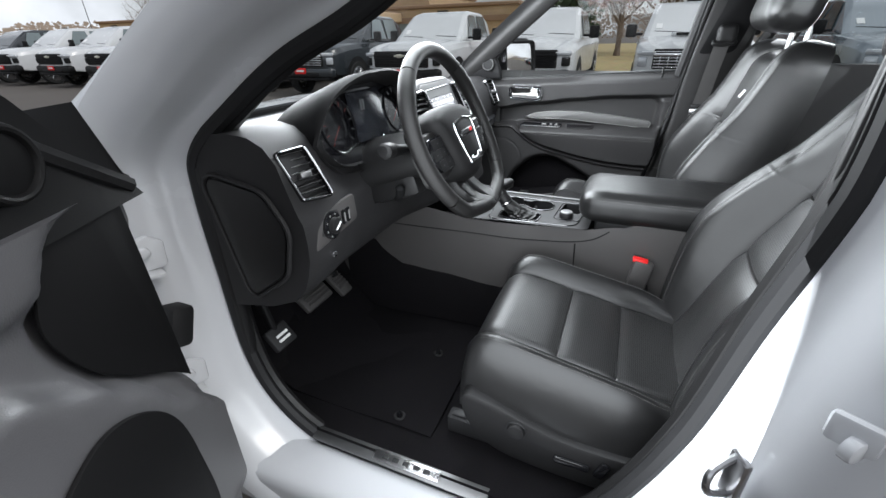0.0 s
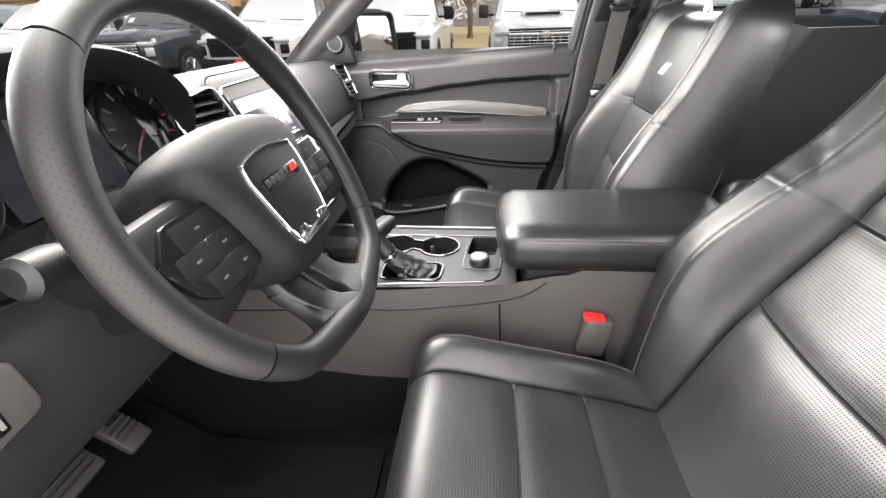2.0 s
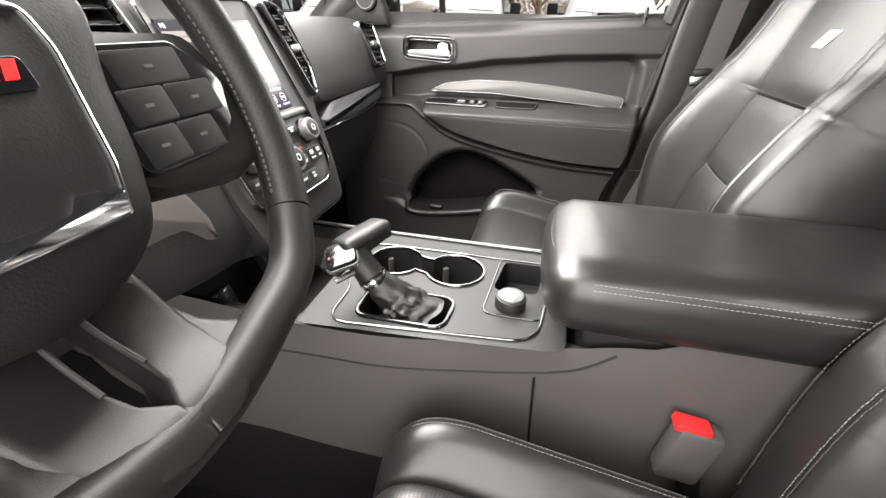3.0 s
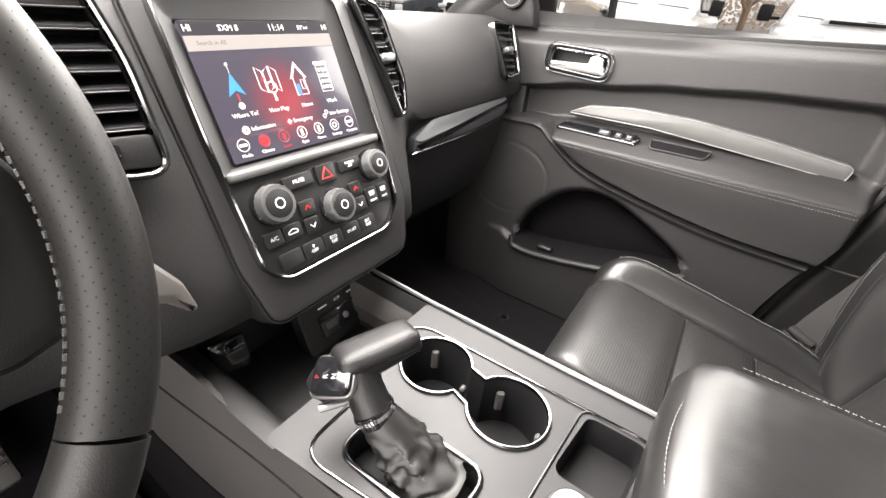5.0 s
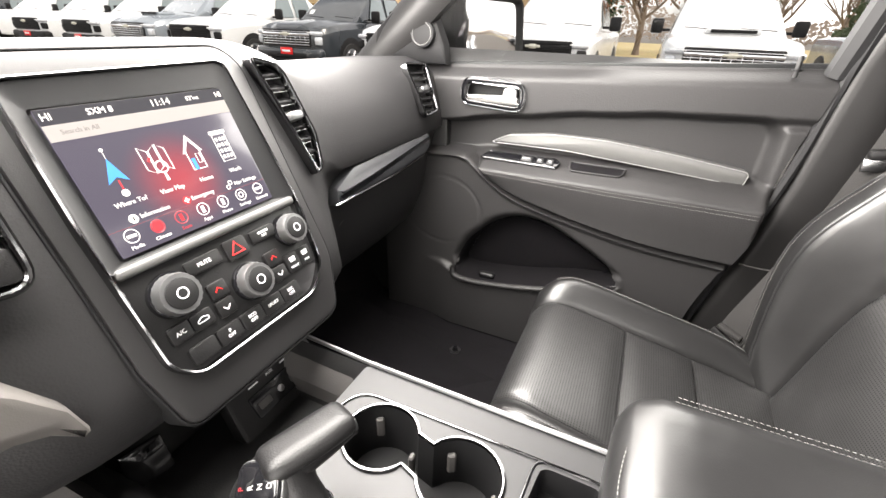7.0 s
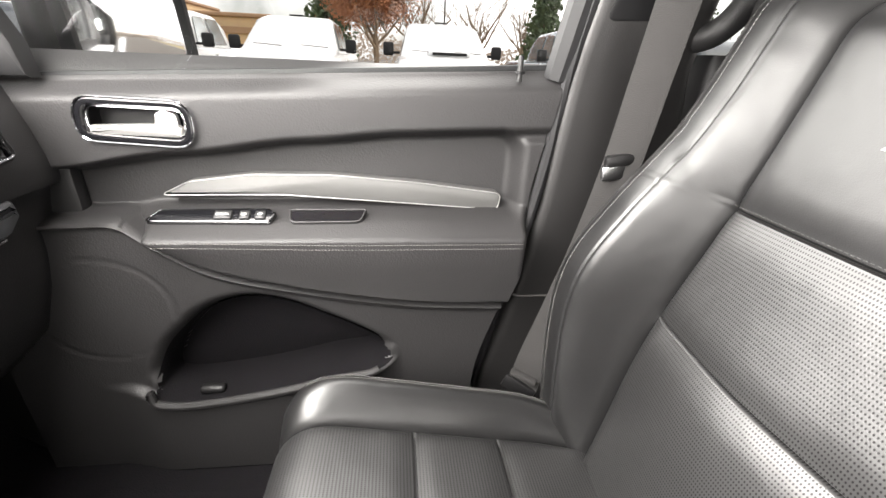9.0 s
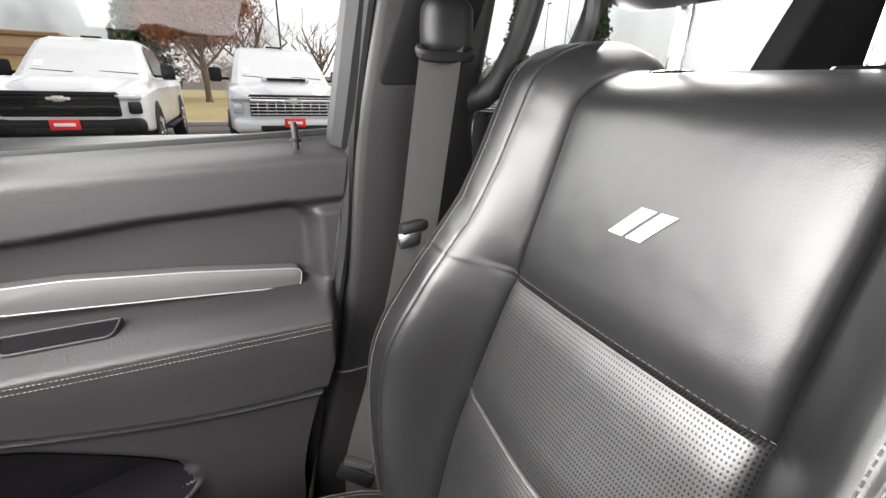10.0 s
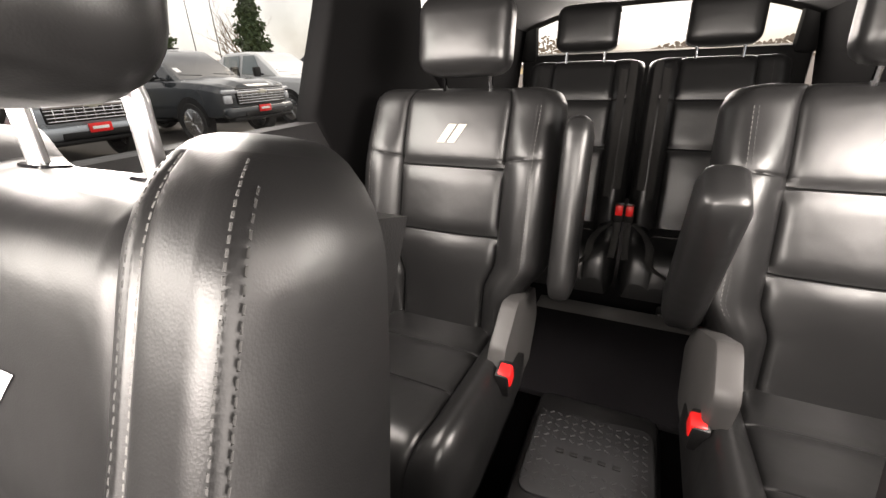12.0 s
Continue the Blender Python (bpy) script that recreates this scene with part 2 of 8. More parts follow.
def box(size, at=(0, 0, 0), bevel=0.004, seg=2, turn=(0, 0, 0), bm=None):
    bm2 = bmesh.new()
    bmesh.ops.create_cube(bm2, size=1)
    bmesh.ops.scale(bm2, vec=size, verts=bm2.verts)
    if bevel:
        bmesh.ops.bevel(bm2, geom=bm2.edges[:], offset=min(bevel, 0.49 * min(size)), segments=seg, profile=0.5, affect="EDGES")
    bmesh.ops.transform(bm2, matrix=pose(*at, *turn), verts=bm2.verts)
    return merge(bm, bm2)


def merge(bm, bm2):
    if bm is None:
        return bm2
    me = bpy.data.meshes.new("tmp")
    bm2.to_mesh(me)
    bm.from_mesh(me)
    bpy.data.meshes.remove(me)
    bm2.free()
    return bm


def loft(rings, caps=True, closed=True, loop=False, bm=None):
    bm = bm or bmesh.new()
    vs = [[bm.verts.new(p) for p in r] for r in rings]
    m = len(vs[0])
    pairs = list(zip(vs, vs[1:])) + ([(vs[-1], vs[0])] if loop else [])
    for a, b in pairs:
        for i in range(m if closed else m - 1):
            j = (i + 1) % m
            try:
                bm.faces.new((a[i], a[j], b[j], b[i]))
            except ValueError:
                pass
    if caps and closed and not loop:
        bm.faces.new(vs[0][::-1])
        bm.faces.new(vs[-1])
    return bm


def curve(pts, n=8, loop=False):
    """Points along a smooth line through pts."""
    P = [Vector(p) for p in pts]
    out = []
    k = len(P)
    for i in range(k if loop else k - 1):
        a, b, c, d = (P[(i + o) % k] if loop else P[min(max(i + o, 0), k - 1)] for o in (-1, 0, 1, 2))
        for j in range(n):
            t = j / n
            out.append(0.5 * ((2 * b) + (c - a) * t + (2 * a - 5 * b + 4 * c - d) * t * t + (3 * b - a - 3 * c + d) * t ** 3))
    if not loop:
        out.append(P[-1])
    return out


def tube(path, r, sides=8, loop=False, flat=None, up=(0, 0, 1), caps=True, bm=None):
    """A round (or, with flat=(w, h), elliptic) rod along path; r may be a list."""
    P = [Vector(p) for p in path]
    k = len(P)
    rings = []
    for i, p in enumerate(P):
        a, b = (P[(i - 1) % k], P[(i + 1) % k]) if loop else (P[max(i - 1, 0)], P[min(i + 1, k - 1)])
        t = (b - a).normalized()
        s = t.cross(Vector(up))
        s = s.normalized() if s.length > 1e-4 else t.orthogonal().normalized()
        w = s.cross(t)
        ri = r[i] if isinstance(r, (list, tuple)) else r
        fw, fh = flat if flat else (1, 1)
        rings.append([p + s * math.cos(q) * ri * fw + w * math.sin(q) * ri * fh for q in (2 * math.pi * j / sides for j in range(sides))])
    return loft(rings, caps=caps, loop=loop, bm=bm)


def rounded(pts, r, n=5):
    """A closed 2D outline with its corners rounded; r: one radius, or one per corner."""
    out = []
    k = len(pts)
    for i in range(k):
        p, a, b = Vector(pts[i]), Vector(pts[i - 1]), Vector(pts[(i + 1) % k])
        ri = r[i] if isinstance(r, (list, tuple)) else r
        u, v = (a - p), (b - p)
        ang = u.angle(v)
        d = min(ri / math.tan(ang / 2), 0.48 * u.length, 0.48 * v.length)
        s, e = p + u.normalized() * d, p + v.normalized() * d
        for j in range(n + 1):
            t = j / n
            out.append(s * (1 - t) ** 2 + p * 2 * t * (1 - t) + e * t * t)
    return out


def inset(outline, d):
    """The 2D outline moved inwards by d."""
    k = len(outline)
    area = sum(outline[i - 1].x * outline[i].y - outline[i].x * outline[i - 1].y for i in range(k))
    sg = 1 if area > 0 else -1
    out = []
    for i in range(k):
        t = (outline[(i + 1) % k] - outline[i - 1])
        t = t.normalized() if t.length > 1e-9 else Vector((1, 0))
        out.append(outline[i] + Vector((-t.y, t.x)) * d * sg)
    return out


def slab(outline, depth, m, bevel=0.002, bm=None):
    """A plate: the 2D outline in the plane of m, standing depth proud along m's z, edges rounded off at the front."""
    o = [Vector(p) for p in outline]
    steps = [(0, 0), (0, depth - bevel), (bevel * 0.3, depth - bevel * 0.3), (bevel, depth)]
    rings = [[m @ Vector((*p, h)) for p in inset(o, d)] for d, h in steps]
    return loft(rings, bm=bm)


def ring(outer, width, depth, m, bm=None, back=0.0):
    """A raised rim along a 2D outline, width wide inwards, rounded on top."""
    o = [Vector(p) for p in outer]
    w = width
    steps = [(0, back), (0, depth * 0.5), (w * 0.2, depth * 0.9), (w * 0.5, depth), (w * 0.8, depth * 0.9), (w, depth * 0.5), (w, back)]
    rings = [[m @ Vector((*p, h)) for p in inset(o, d)] for d, h in steps]
    return loft(rings, caps=False, bm=bm)


def disc(r, depth, m, sides=28, bevel=0.0015, bm=None):
    o = [Vector((r * math.cos(a), r * math.sin(a))) for a in (2 * math.pi * i / sides for i in range(sides))]
    return slab(o, depth, m, bevel, bm)


def sheet(fn, us, vs, thick=None, uv=None, bm=None):
    """A surface fn(u, v) over two rows of values. thick: fn for the back, which closes it."""
    bm = bm or bmesh.new()
    lay = bm.loops.layers.uv.verify() if uv else None
    A = [[bm.verts.new(fn(u, v)) for v in vs] for u in us]
    nu, nv = len(us), len(vs)
    for i in range(nu - 1):
        for j in range(nv - 1):
            f = bm.faces.new((A[i][j], A[i + 1][j], A[i + 1][j + 1], A[i][j + 1]))
            if lay:
                for lp, (a, b) in zip(f.loops, ((i, j), (i + 1, j), (i + 1, j + 1), (i, j + 1))):
                    lp[lay].uv = (us[a], vs[b])
    if thick:
        edge = [(i, 0) for i in range(nu)] + [(nu - 1, j) for j in range(1, nv)] + [(i, nv - 1) for i in range(nu - 2, -1, -1)] + [(0, j) for j in range(nv - 2, 0, -1)]
        back = [bm.verts.new(thick(us[i], vs[j])) for i, j in edge]
        k = len(edge)
        for q in range(k):
            (i, j), (i2, j2) = edge[q], edge[(q + 1) % k]
            bm.faces.new((A[i][j], A[i2][j2], back[(q + 1) % k], back[q]))
        bm.faces.new(back)
    return bm


def spread(a, b, n, *dense):
    """n even steps from a to b, with extra lines round the values in dense."""
    v = set(round(a + (b - a) * i / (n - 1), 5) for i in range(n))
    for d in dense:
        for o in (-0.009, -0.005, -0.0025, -0.001, 0.001, 0.0025, 0.005, 0.009):
            if a < d + o < b:
                v.add(round(d + o, 5))
    v = sorted(v)
    out = [v[0]]
    for x in v[1:]:
        if x - out[-1] > 0.0006:
            out.append(x)
    return out


def sstep(a, b, x):
    t = min(1, max(0, (x - a) / (b - a))) if a != b else float(x > a)
    return t * t * (3 - 2 * t)


def dent(x, at, w):
    return math.exp(-((x - at) / w) ** 2)


def lerps(x, table):
    """Piecewise linear, eased, from a short table of pairs."""
    if x <= table[0][0]:
        return table[0][1]
    for (a, p), (b, q) in zip(table, table[1:]):
        if x <= b:
            return p + (q - p) * sstep(a, b, x) if b > a else q
    return table[-1][1]


def stitches(path, length=0.0034, gap=0.0017, r=0.0005, bm=None, up=(0, 0, 1)):
    """A row of thread stitches along a line of points."""
    bm = bm or bmesh.new()
    P = [Vector(p) for p in path]
    acc, nxt, start = 0.0, 0.0, None
    for a, b in zip(P, P[1:]):
        L = (b - a).length
        if L < 1e-6:
            continue
        t = 0.0
        while nxt <= acc + L:
            p = a + (b - a) * ((nxt - acc) / L)
            d = (b - a).normalized() * length
            s = d.cross(Vector(up))
            s = (s.normalized() if s.length > 1e-6 else d.orthogonal().normalized()) * r
            w = s.cross(d).normalized() * r
            q = [bm.verts.new(x) for x in (p - s, p + s, p + s + d, p - s + d, p + w + d * 0.15, p + w + d * 0.85)]
            for f in ((0, 1, 4), (1, 2, 5, 4), (2, 3, 5), (3, 0, 4, 5)):
                bm.faces.new([q[i] for i in f])
            nxt += length + gap
        acc += L
    return bm


def text(body, size, m, mat, name="lettering", parent=None, align="LEFT"):
    """Raised lettering in the plane of m, as a mesh."""
    cu = bpy.data.curves.new(name, "FONT")
    cu.body, cu.size, cu.extrude, cu.align_x, cu.align_y = body, size, 0.0002, align, "CENTER"
    cu.resolution_u = 2
    tmp = bpy.data.objects.new(name, cu)
    me = bpy.data.meshes.new_from_object(tmp)
    bpy.data.objects.remove(tmp)
    bpy.data.curves.remove(cu)
    me.transform(m)
    me.materials.clear()
    me.materials.append(mat)
    ob = new(name, me)
    if parent is not None:
        ob.parent = parent
    return ob


def plane_at(o, u, v):
    """The pose whose x runs along u and y along v from o."""
    u = Vector(u).normalized()
    w = u.cross(Vector(v)).normalized()
    v = w.cross(u)
    return Matrix(((u.x, v.x, w.x, o[0]), (u.y, v.y, w.y, o[1]), (u.z, v.z, w.z, o[2]), (0, 0, 0, 1)))


# ---- the lot ----
def flat(name, x0, x1, y0, y1, z, mat, label, cat):
    bm = bmesh.new()
    bm.faces.new([bm.verts.new(p) for p in ((x0, y0, z), (x1, y0, z), (x1, y1, z), (x0, y1, z))])
    return tagged(part(name, bm, mat, smooth=0), label, cat, kind="structure")


flat("ground", -900, 900, -900, 900, 0.0, ASPHALT, "worn sun-bleached asphalt of a car lot", "ground")
lawn_bm = box((60, 300, 0.10), (45.5, 20, 0.05), 0.02, 1)
tagged(part("lawn", lawn_bm, GRASS), "dry winter lawn behind the parked trucks", "lawn", kind="structure")
CURB = material("concrete", (0.42, 0.40, 0.37), 0.85, vary=0.12, scale=3, fine=0.2, grain=40)
tagged(part("kerb", box((0.18, 300, 0.14), (15.4, 20, 0.07), 0.02, 2), CURB), "pale concrete kerb along the lawn", "kerb", kind="structure")


# ---- parked trucks ----
def wheel_meshes():
    prof = [(0.30, -0.12), (0.40, -0.13), (0.415, -0.09), (0.42, 0.0), (0.415, 0.09), (0.40, 0.13), (0.30, 0.12)]
    rings = [[Vector((r * math.cos(a), w, r * math.sin(a))) for r, w in prof] for a in (2 * math.pi * i / 28 for i in range(28))]
    ty = loft(rings, caps=False, closed=True, loop=True)
    rim = disc(0.30, 0.03, pose(0, -0.085, 0, 90), 28, 0.012)
    for k in range(6):
        a = k * math.pi / 3
        box((0.24, 0.03, 0.07), (0.15 * math.cos(a), -0.12, 0.15 * math.sin(a)), 0.01, 1, (0, -math.degrees(a), 0), bm=rim)
    return ty, rim


def pickup(paint, label, grille_mat, scoop=False, dark_low=False):
    """A crew-cab pickup; its grille stands at the origin and faces -x."""
    truck = thing("pickup_truck", label, "truck", "parked trucks")
    W = 1.0
    sec = [(-0.10, 0.72, 1.03, 0.58), (-0.07, 0.66, 1.10, 0.74), (0.0, 0.60, 1.15, 0.87), (0.10, 0.55, 1.19, 0.95), (0.28, 0.52, 1.23, 0.985), (0.6, 0.52, 1.27, 1.0), (1.45, 0.50, 1.32, 1.0), (2.0, 0.50, 1.32, 1.0), (3.9, 0.50, 1.31, 1.0), (4.0, 0.52, 1.34, 1.0), (5.75, 0.55, 1.34, 0.99), (5.8, 0.6, 1.28, 0.97)]
    rings = []
    for x, z0, z1, w in sec:
        nose = 1 - sstep(0.9, 1.5, x)
        o = rounded([(-w, z0), (w, z0), (w * 1.0, z1 - 0.17), (w - 0.05, z1 - 0.05), (w - 0.20, z1 - 0.01), (w - 0.34, z1 - 0.045 * nose), (w * 0.42, z1 + 0.030 * nose), (0, z1 + 0.035), (-w * 0.42, z1 + 0.030 * nose), (-w + 0.34, z1 - 0.045 * nose), (-w + 0.20, z1 - 0.01), (-w + 0.05, z1 - 0.05), (-w, z1 - 0.17)], 0.05, 3)
        rings.append([Vector((x, p.x, p.y)) for p in o])
    body = part("body", loft(rings), paint, truck)
    cab = [(1.35, 1.28, 1.29, 0.90), (1.75, 1.28, 1.60, 0.84), (2.20, 1.28, 1.90, 0.76), (2.6, 1.28, 1.97, 0.74), (3.55, 1.28, 1.95, 0.74), (3.85, 1.28, 1.75, 0.80), (3.98, 1.28, 1.32, 0.86)]
    rings = []
    for x, z0, z1, w in cab:
        o = rounded([(-0.92, z0), (0.92, z0), (w, z1 - 0.05), (w - 0.1, z1), (-w + 0.1, z1), (-w, z1 - 0.05)], 0.05, 3)
        rings.append([Vector((x, p.x, p.y)) for p in o])
    part("cab", loft(rings), paint, truck)
    ws = bmesh.new()
    ws.faces.new([ws.verts.new(p) for p in ((1.50, -0.80, 1.40), (1.50, 0.80, 1.40), (2.17, 0.66, 1.87), (2.17, -0.66, 1.87))])
    part("windscreen", ws, TRUCKGLASS, truck, smooth=0)
    for sd in (-1, 1):
        for a, b, c, d in ((1.95, 2.75, 2.25, 2.7), (2.85, 3.6, 2.85, 3.5)):
            q = bmesh.new()
            q.faces.new([q.verts.new(p) for p in ((a, sd * 0.925, 1.36), (b, sd * 0.925, 1.36), (d, sd * 0.785, 1.86), (c, sd * 0.785, 1.86))])
            part("side_window", q, TRUCKGLASS, truck, smooth=0)
        m = part("door_mirror", box((0.12, 0.22, 0.26), (1.85, sd * 1.16, 1.42), 0.04), MATT, truck)
        part("mirror_arm", box((0.06, 0.16, 0.05), (1.87, sd * 1.0, 1.35), 0.015), MATT, m)
        lamp = part("headlight", box((0.16, 0.30, 0.085), (0.00, sd * 0.79, 1.035), 0.03, 3, turn=(0, 0, -sd * 24)), LAMPGLASS, truck, "clear headlight")
        part("daylight_strip", box((0.02, 0.26, 0.022), (-0.085, sd * 0.765, 1.055), 0.006, turn=(0, 0, -sd * 24)), WHITEPLASTIC, lamp)
        part("lower_headlight", box((0.14, 0.17, 0.17), (0.0, sd * 0.835, 0.885), 0.03, 3, turn=(0, 0, -sd * 28)), LAMPGLASS if not dark_low else MATT, truck)
        part("fog_lamp", box((0.05, 0.16, 0.09), (-0.10, sd * 0.74, 0.64), 0.02), MATT, truck)
        for k in range(2):
            part("door_handle", box((0.16, 0.03, 0.035), (2.65 + 0.85 * k, sd * 1.005, 1.16), 0.01), paint, truck)
        for wx in (0.98, 4.75):
            arch = [Vector((0.50 * math.cos(a), 0.50 * math.sin(a))) for a in (math.pi * i / 14 for i in range(15))]
            part("wheel_arch", slab([*arch, Vector((-0.45, -0.12)), Vector((0.45, -0.12))], 0.012, plane_at((wx, sd * 0.992, 0.46), (-sd, 0, 0), (0, 0, 1)), 0.004), MATT, truck)
            ty, rim = wheel_meshes()
            mm = pose(wx, sd * 0.90, 0.42, 0, 0, 180 if sd > 0 else 0)
            for b in (ty, rim):
                bmesh.ops.transform(b, matrix=mm, verts=b.verts)
            tyre = part("wheel", ty, TYRE, truck)
            part("rim", rim, STEEL, tyre)
    g = part("grille", box((0.08, 1.36, 0.34), (-0.085, 0, 0.935), 0.03, 3), MATT, truck)
    for k in range(6):
        wk_ = 1.36 - 0.012 * abs(k - 3)
        part("grille_bar", box((0.03, wk_, 0.016 if k != 4 else 0.055), (-0.128, 0, 0.80 + 0.052 * k), 0.007), grille_mat, g)
    for k in range(9):
        part("grille_rib", box((0.016, 0.012, 0.20), (-0.126, -0.56 + 0.14 * k, 0.885), 0.004), grille_mat, g)
    part("badge", box((0.02, 0.13, 0.078), (-0.150, 0, 1.008), 0.008), BADGE, g)
    part("badge_wing", box((0.018, 0.27, 0.042), (-0.149, 0, 1.008), 0.008), BADGE, g)
    part("front_bumper", box((0.26, 1.90, 0.24), (-0.01, 0, 0.62), 0.09, 4), MATT if dark_low else paint, truck)
    part("bumper_lip", box((0.20, 1.70, 0.08), (-0.03, 0, 0.47), 0.03, 3), MATT, truck)
    part("lower_intake", box((0.05, 1.1, 0.10), (-0.130, 0, 0.57), 0.02), MATT, truck)
    part("dealer_plate", box((0.02, 0.34, 0.14), (-0.155, 0, 0.66), 0.004), RED, truck, "red dealer plate")
    part("plate_bar", box((0.02, 0.24, 0.045), (-0.159, 0, 0.66), 0.002), WHITEPLASTIC, truck)
    part("skid", box((5.2, 1.5, 0.12), (2.9, 0, 0.45), 0.03), MATT, truck)
    part("window_sticker", box((0.01, 0.12, 0.16), (1.62, 0.62, 1.50), 0.001, 1, (0, 55, 0)), WHITEPLASTIC, truck)
    part("roof_lamp", box((0.10, 0.30, 0.03), (2.45, 0, 1.985), 0.012), MATT, truck)
    for sd in (-1, 1):
        part("wiper", tube([(1.46, sd * 0.45 - 0.3, 1.375), (1.50, sd * 0.45 + 0.25, 1.402)], 0.010, 5), MATT, truck)
        part("step_bar", box((2.2, 0.16, 0.05), (2.85, sd * 1.0, 0.46), 0.02), MATT, truck)
    if scoop:
        part("hood_scoop", box((0.5, 0.80, 0.08), (0.85, 0, 1.340), 0.03), paint, truck)
        part("scoop_opening", box((0.03, 0.66, 0.050), (0.588, 0, 1.345), 0.012), MATT, truck)
    return truck


BADGE = material("pale_metal_badge", (0.62, 0.60, 0.52), 0.3, metal=0.6, vary=0.05)
TRUCKGLASS = material("truck_window_glass", (0.13, 0.165, 0.17), 0.05, vary=0.1, spec=0.8, coat=1.0)
LAMPGLASS = material("headlight_glass", (0.55, 0.57, 0.60), 0.12, metal=0.3, vary=0.3, scale=14, coat=0.8)
WHITEPLASTIC = material("white_plastic", (0.8, 0.8, 0.8), 0.4, vary=0.03)
TRUCKDARK = material("charcoal_car_paint", (0.028, 0.033, 0.038), 0.2, vary=0.1, coat=0.7)
TRUCKGREY = material("silver_car_paint", (0.30, 0.33, 0.36), 0.25, metal=0.5, vary=0.05, coat=0.6)
white_hd = pickup(TRUCKWHITE, "white heavy-duty pickup with a hood scoop and chrome grille", CHROME, scoop=True)
white_hd.matrix_basis = pose(8.1, -0.72, 0)
white_lt = pickup(TRUCKWHITE, "white crew-cab pickup with a black grille", MATT, dark_low=True)
white_lt.matrix_basis = pose(8.1, 2.38, 0)
for yy in (5.15, 11.1, 16.05, 18.9, 22.0, -10.6):
    copy_thing(white_lt, pose(8.1 + 0.15 * math.sin(yy), yy, 0, 0, 0, 1.5 * math.sin(yy * 3)))
dark = pickup(TRUCKDARK, "charcoal crew-cab pickup with a bright chrome grille", CHROME)
dark.matrix_basis = pose(8.1, 8.1, 0)
for yy in (-7.4, 25.0, -13.9):
    copy_thing(dark, pose(8.0, yy, 0, 0, 0, 1))
silver = pickup(TRUCKGREY, "silver crew-cab pickup parked in the row", CHROME, scoop=True)
silver.matrix_basis = pose(8.2, -4.1, 0)
copy_thing(silver, pose(8.0, 13.6, 0, 0, 0, -1))


# ---- trees, poles, building ----
BARK = material("bark", (0.16, 0.12, 0.09), 0.9, vary=0.3, scale=6, bump=0.5, grain=30)
BROWNLEAF = material("brown_oak_leaves", (0.30, 0.125, 0.06), 0.8, vary=0.4, scale=0.8)
NEEDLE = material("spruce_needles", (0.055, 0.085, 0.04), 0.8, vary=0.4, scale=0.9)
TWIGS = material("far_bare_twigs", (0.36, 0.29, 0.235), 0.95, vary=0.35, scale=0.12)


def limbs(bm, p, d, length, r, depth, rnd, tips):
    n = 3
    path, rr = [p], [r]
    for i in range(n):
        d = (d + Vector((rnd.uniform(-0.2, 0.2), rnd.uniform(-0.2, 0.2), rnd.uniform(-0.05, 0.15)))).normalized()
        path.append(path[-1] + d * length / n)
        rr.append(r * (1 - 0.45 * (i + 1) / n))
    tube(path, rr, 6 if depth > 1 else 4, bm=bm)
    tips.append((path[-1], d))
    if depth:
        for k in range(4 if depth > 1 else 5):
            i = rnd.choice((1, 2, 3))
            side = Vector((rnd.uniform(-1, 1), rnd.uniform(-1, 1), rnd.uniform(0.0, 0.9))).normalized()
            limbs(bm, path[i], (d * 0.6 + side).normalized(), length * rnd.uniform(0.5, 0.72), rr[i] * 0.55, depth - 1, rnd, tips)


def leaf_cloud(points, n, spreadr, size, rnd):
    verts, faces = [], []
    for k in range(n):
        c, d = rnd.choice(points)
        q = c + Vector((rnd.gauss(0, spreadr), rnd.gauss(0, spreadr), rnd.gauss(0, spreadr * 0.8)))
        a = Vector((rnd.uniform(-1, 1), rnd.uniform(-1, 1), rnd.uniform(-1, 1))).normalized() * size * rnd.uniform(0.6, 1.3)
        b = a.orthogonal().normalized() * size * rnd.uniform(0.3, 0.6)
        i = len(verts)
        verts += [q, q + a * 0.5 + b, q + a, q + a * 0.5 - b]
        faces.append((i, i + 1, i + 2, i + 3))
    return verts, faces


def raw(name, verts, faces, mat, parent, label=""):
    me = bpy.data.meshes.new(name)
    me.from_pydata(verts, [], faces)
    me.materials.append(mat)
    ob = new(name, me)
    ob.parent = parent
    if label:
        ob["label"] = label
    return ob


def broad_tree(name, label, at, height, seed, leaves):
    rnd = random.Random(seed)
    t = thing(name, label, "tree")
    t.location = at
    bm, tips = bmesh.new(), []
    tube([(0, 0, -0.1), (0.05, 0, height * 0.16), (0, 0.05, height * 0.3)], [height * 0.030, height * 0.022, height * 0.018], 8, bm=bm)
    for k in range(7):
        a = k * 2.4
        limbs(bm, Vector((0, 0.02, height * (0.18 + 0.02 * k))), Vector((math.cos(a), math.sin(a), 0.75 + 0.12 * k)).normalized(), height * 0.34, height * 0.011, 3 if not leaves else 2, rnd, tips)
    part("trunk", bm, BARK, t, smooth=0, fix=False)
    if leaves:
        v, f = leaf_cloud(tips, 30000, height * 0.052, height * 0.018, rnd)
        raw("crown", v, f, BROWNLEAF, t, "dry red-brown leaves")
    return t


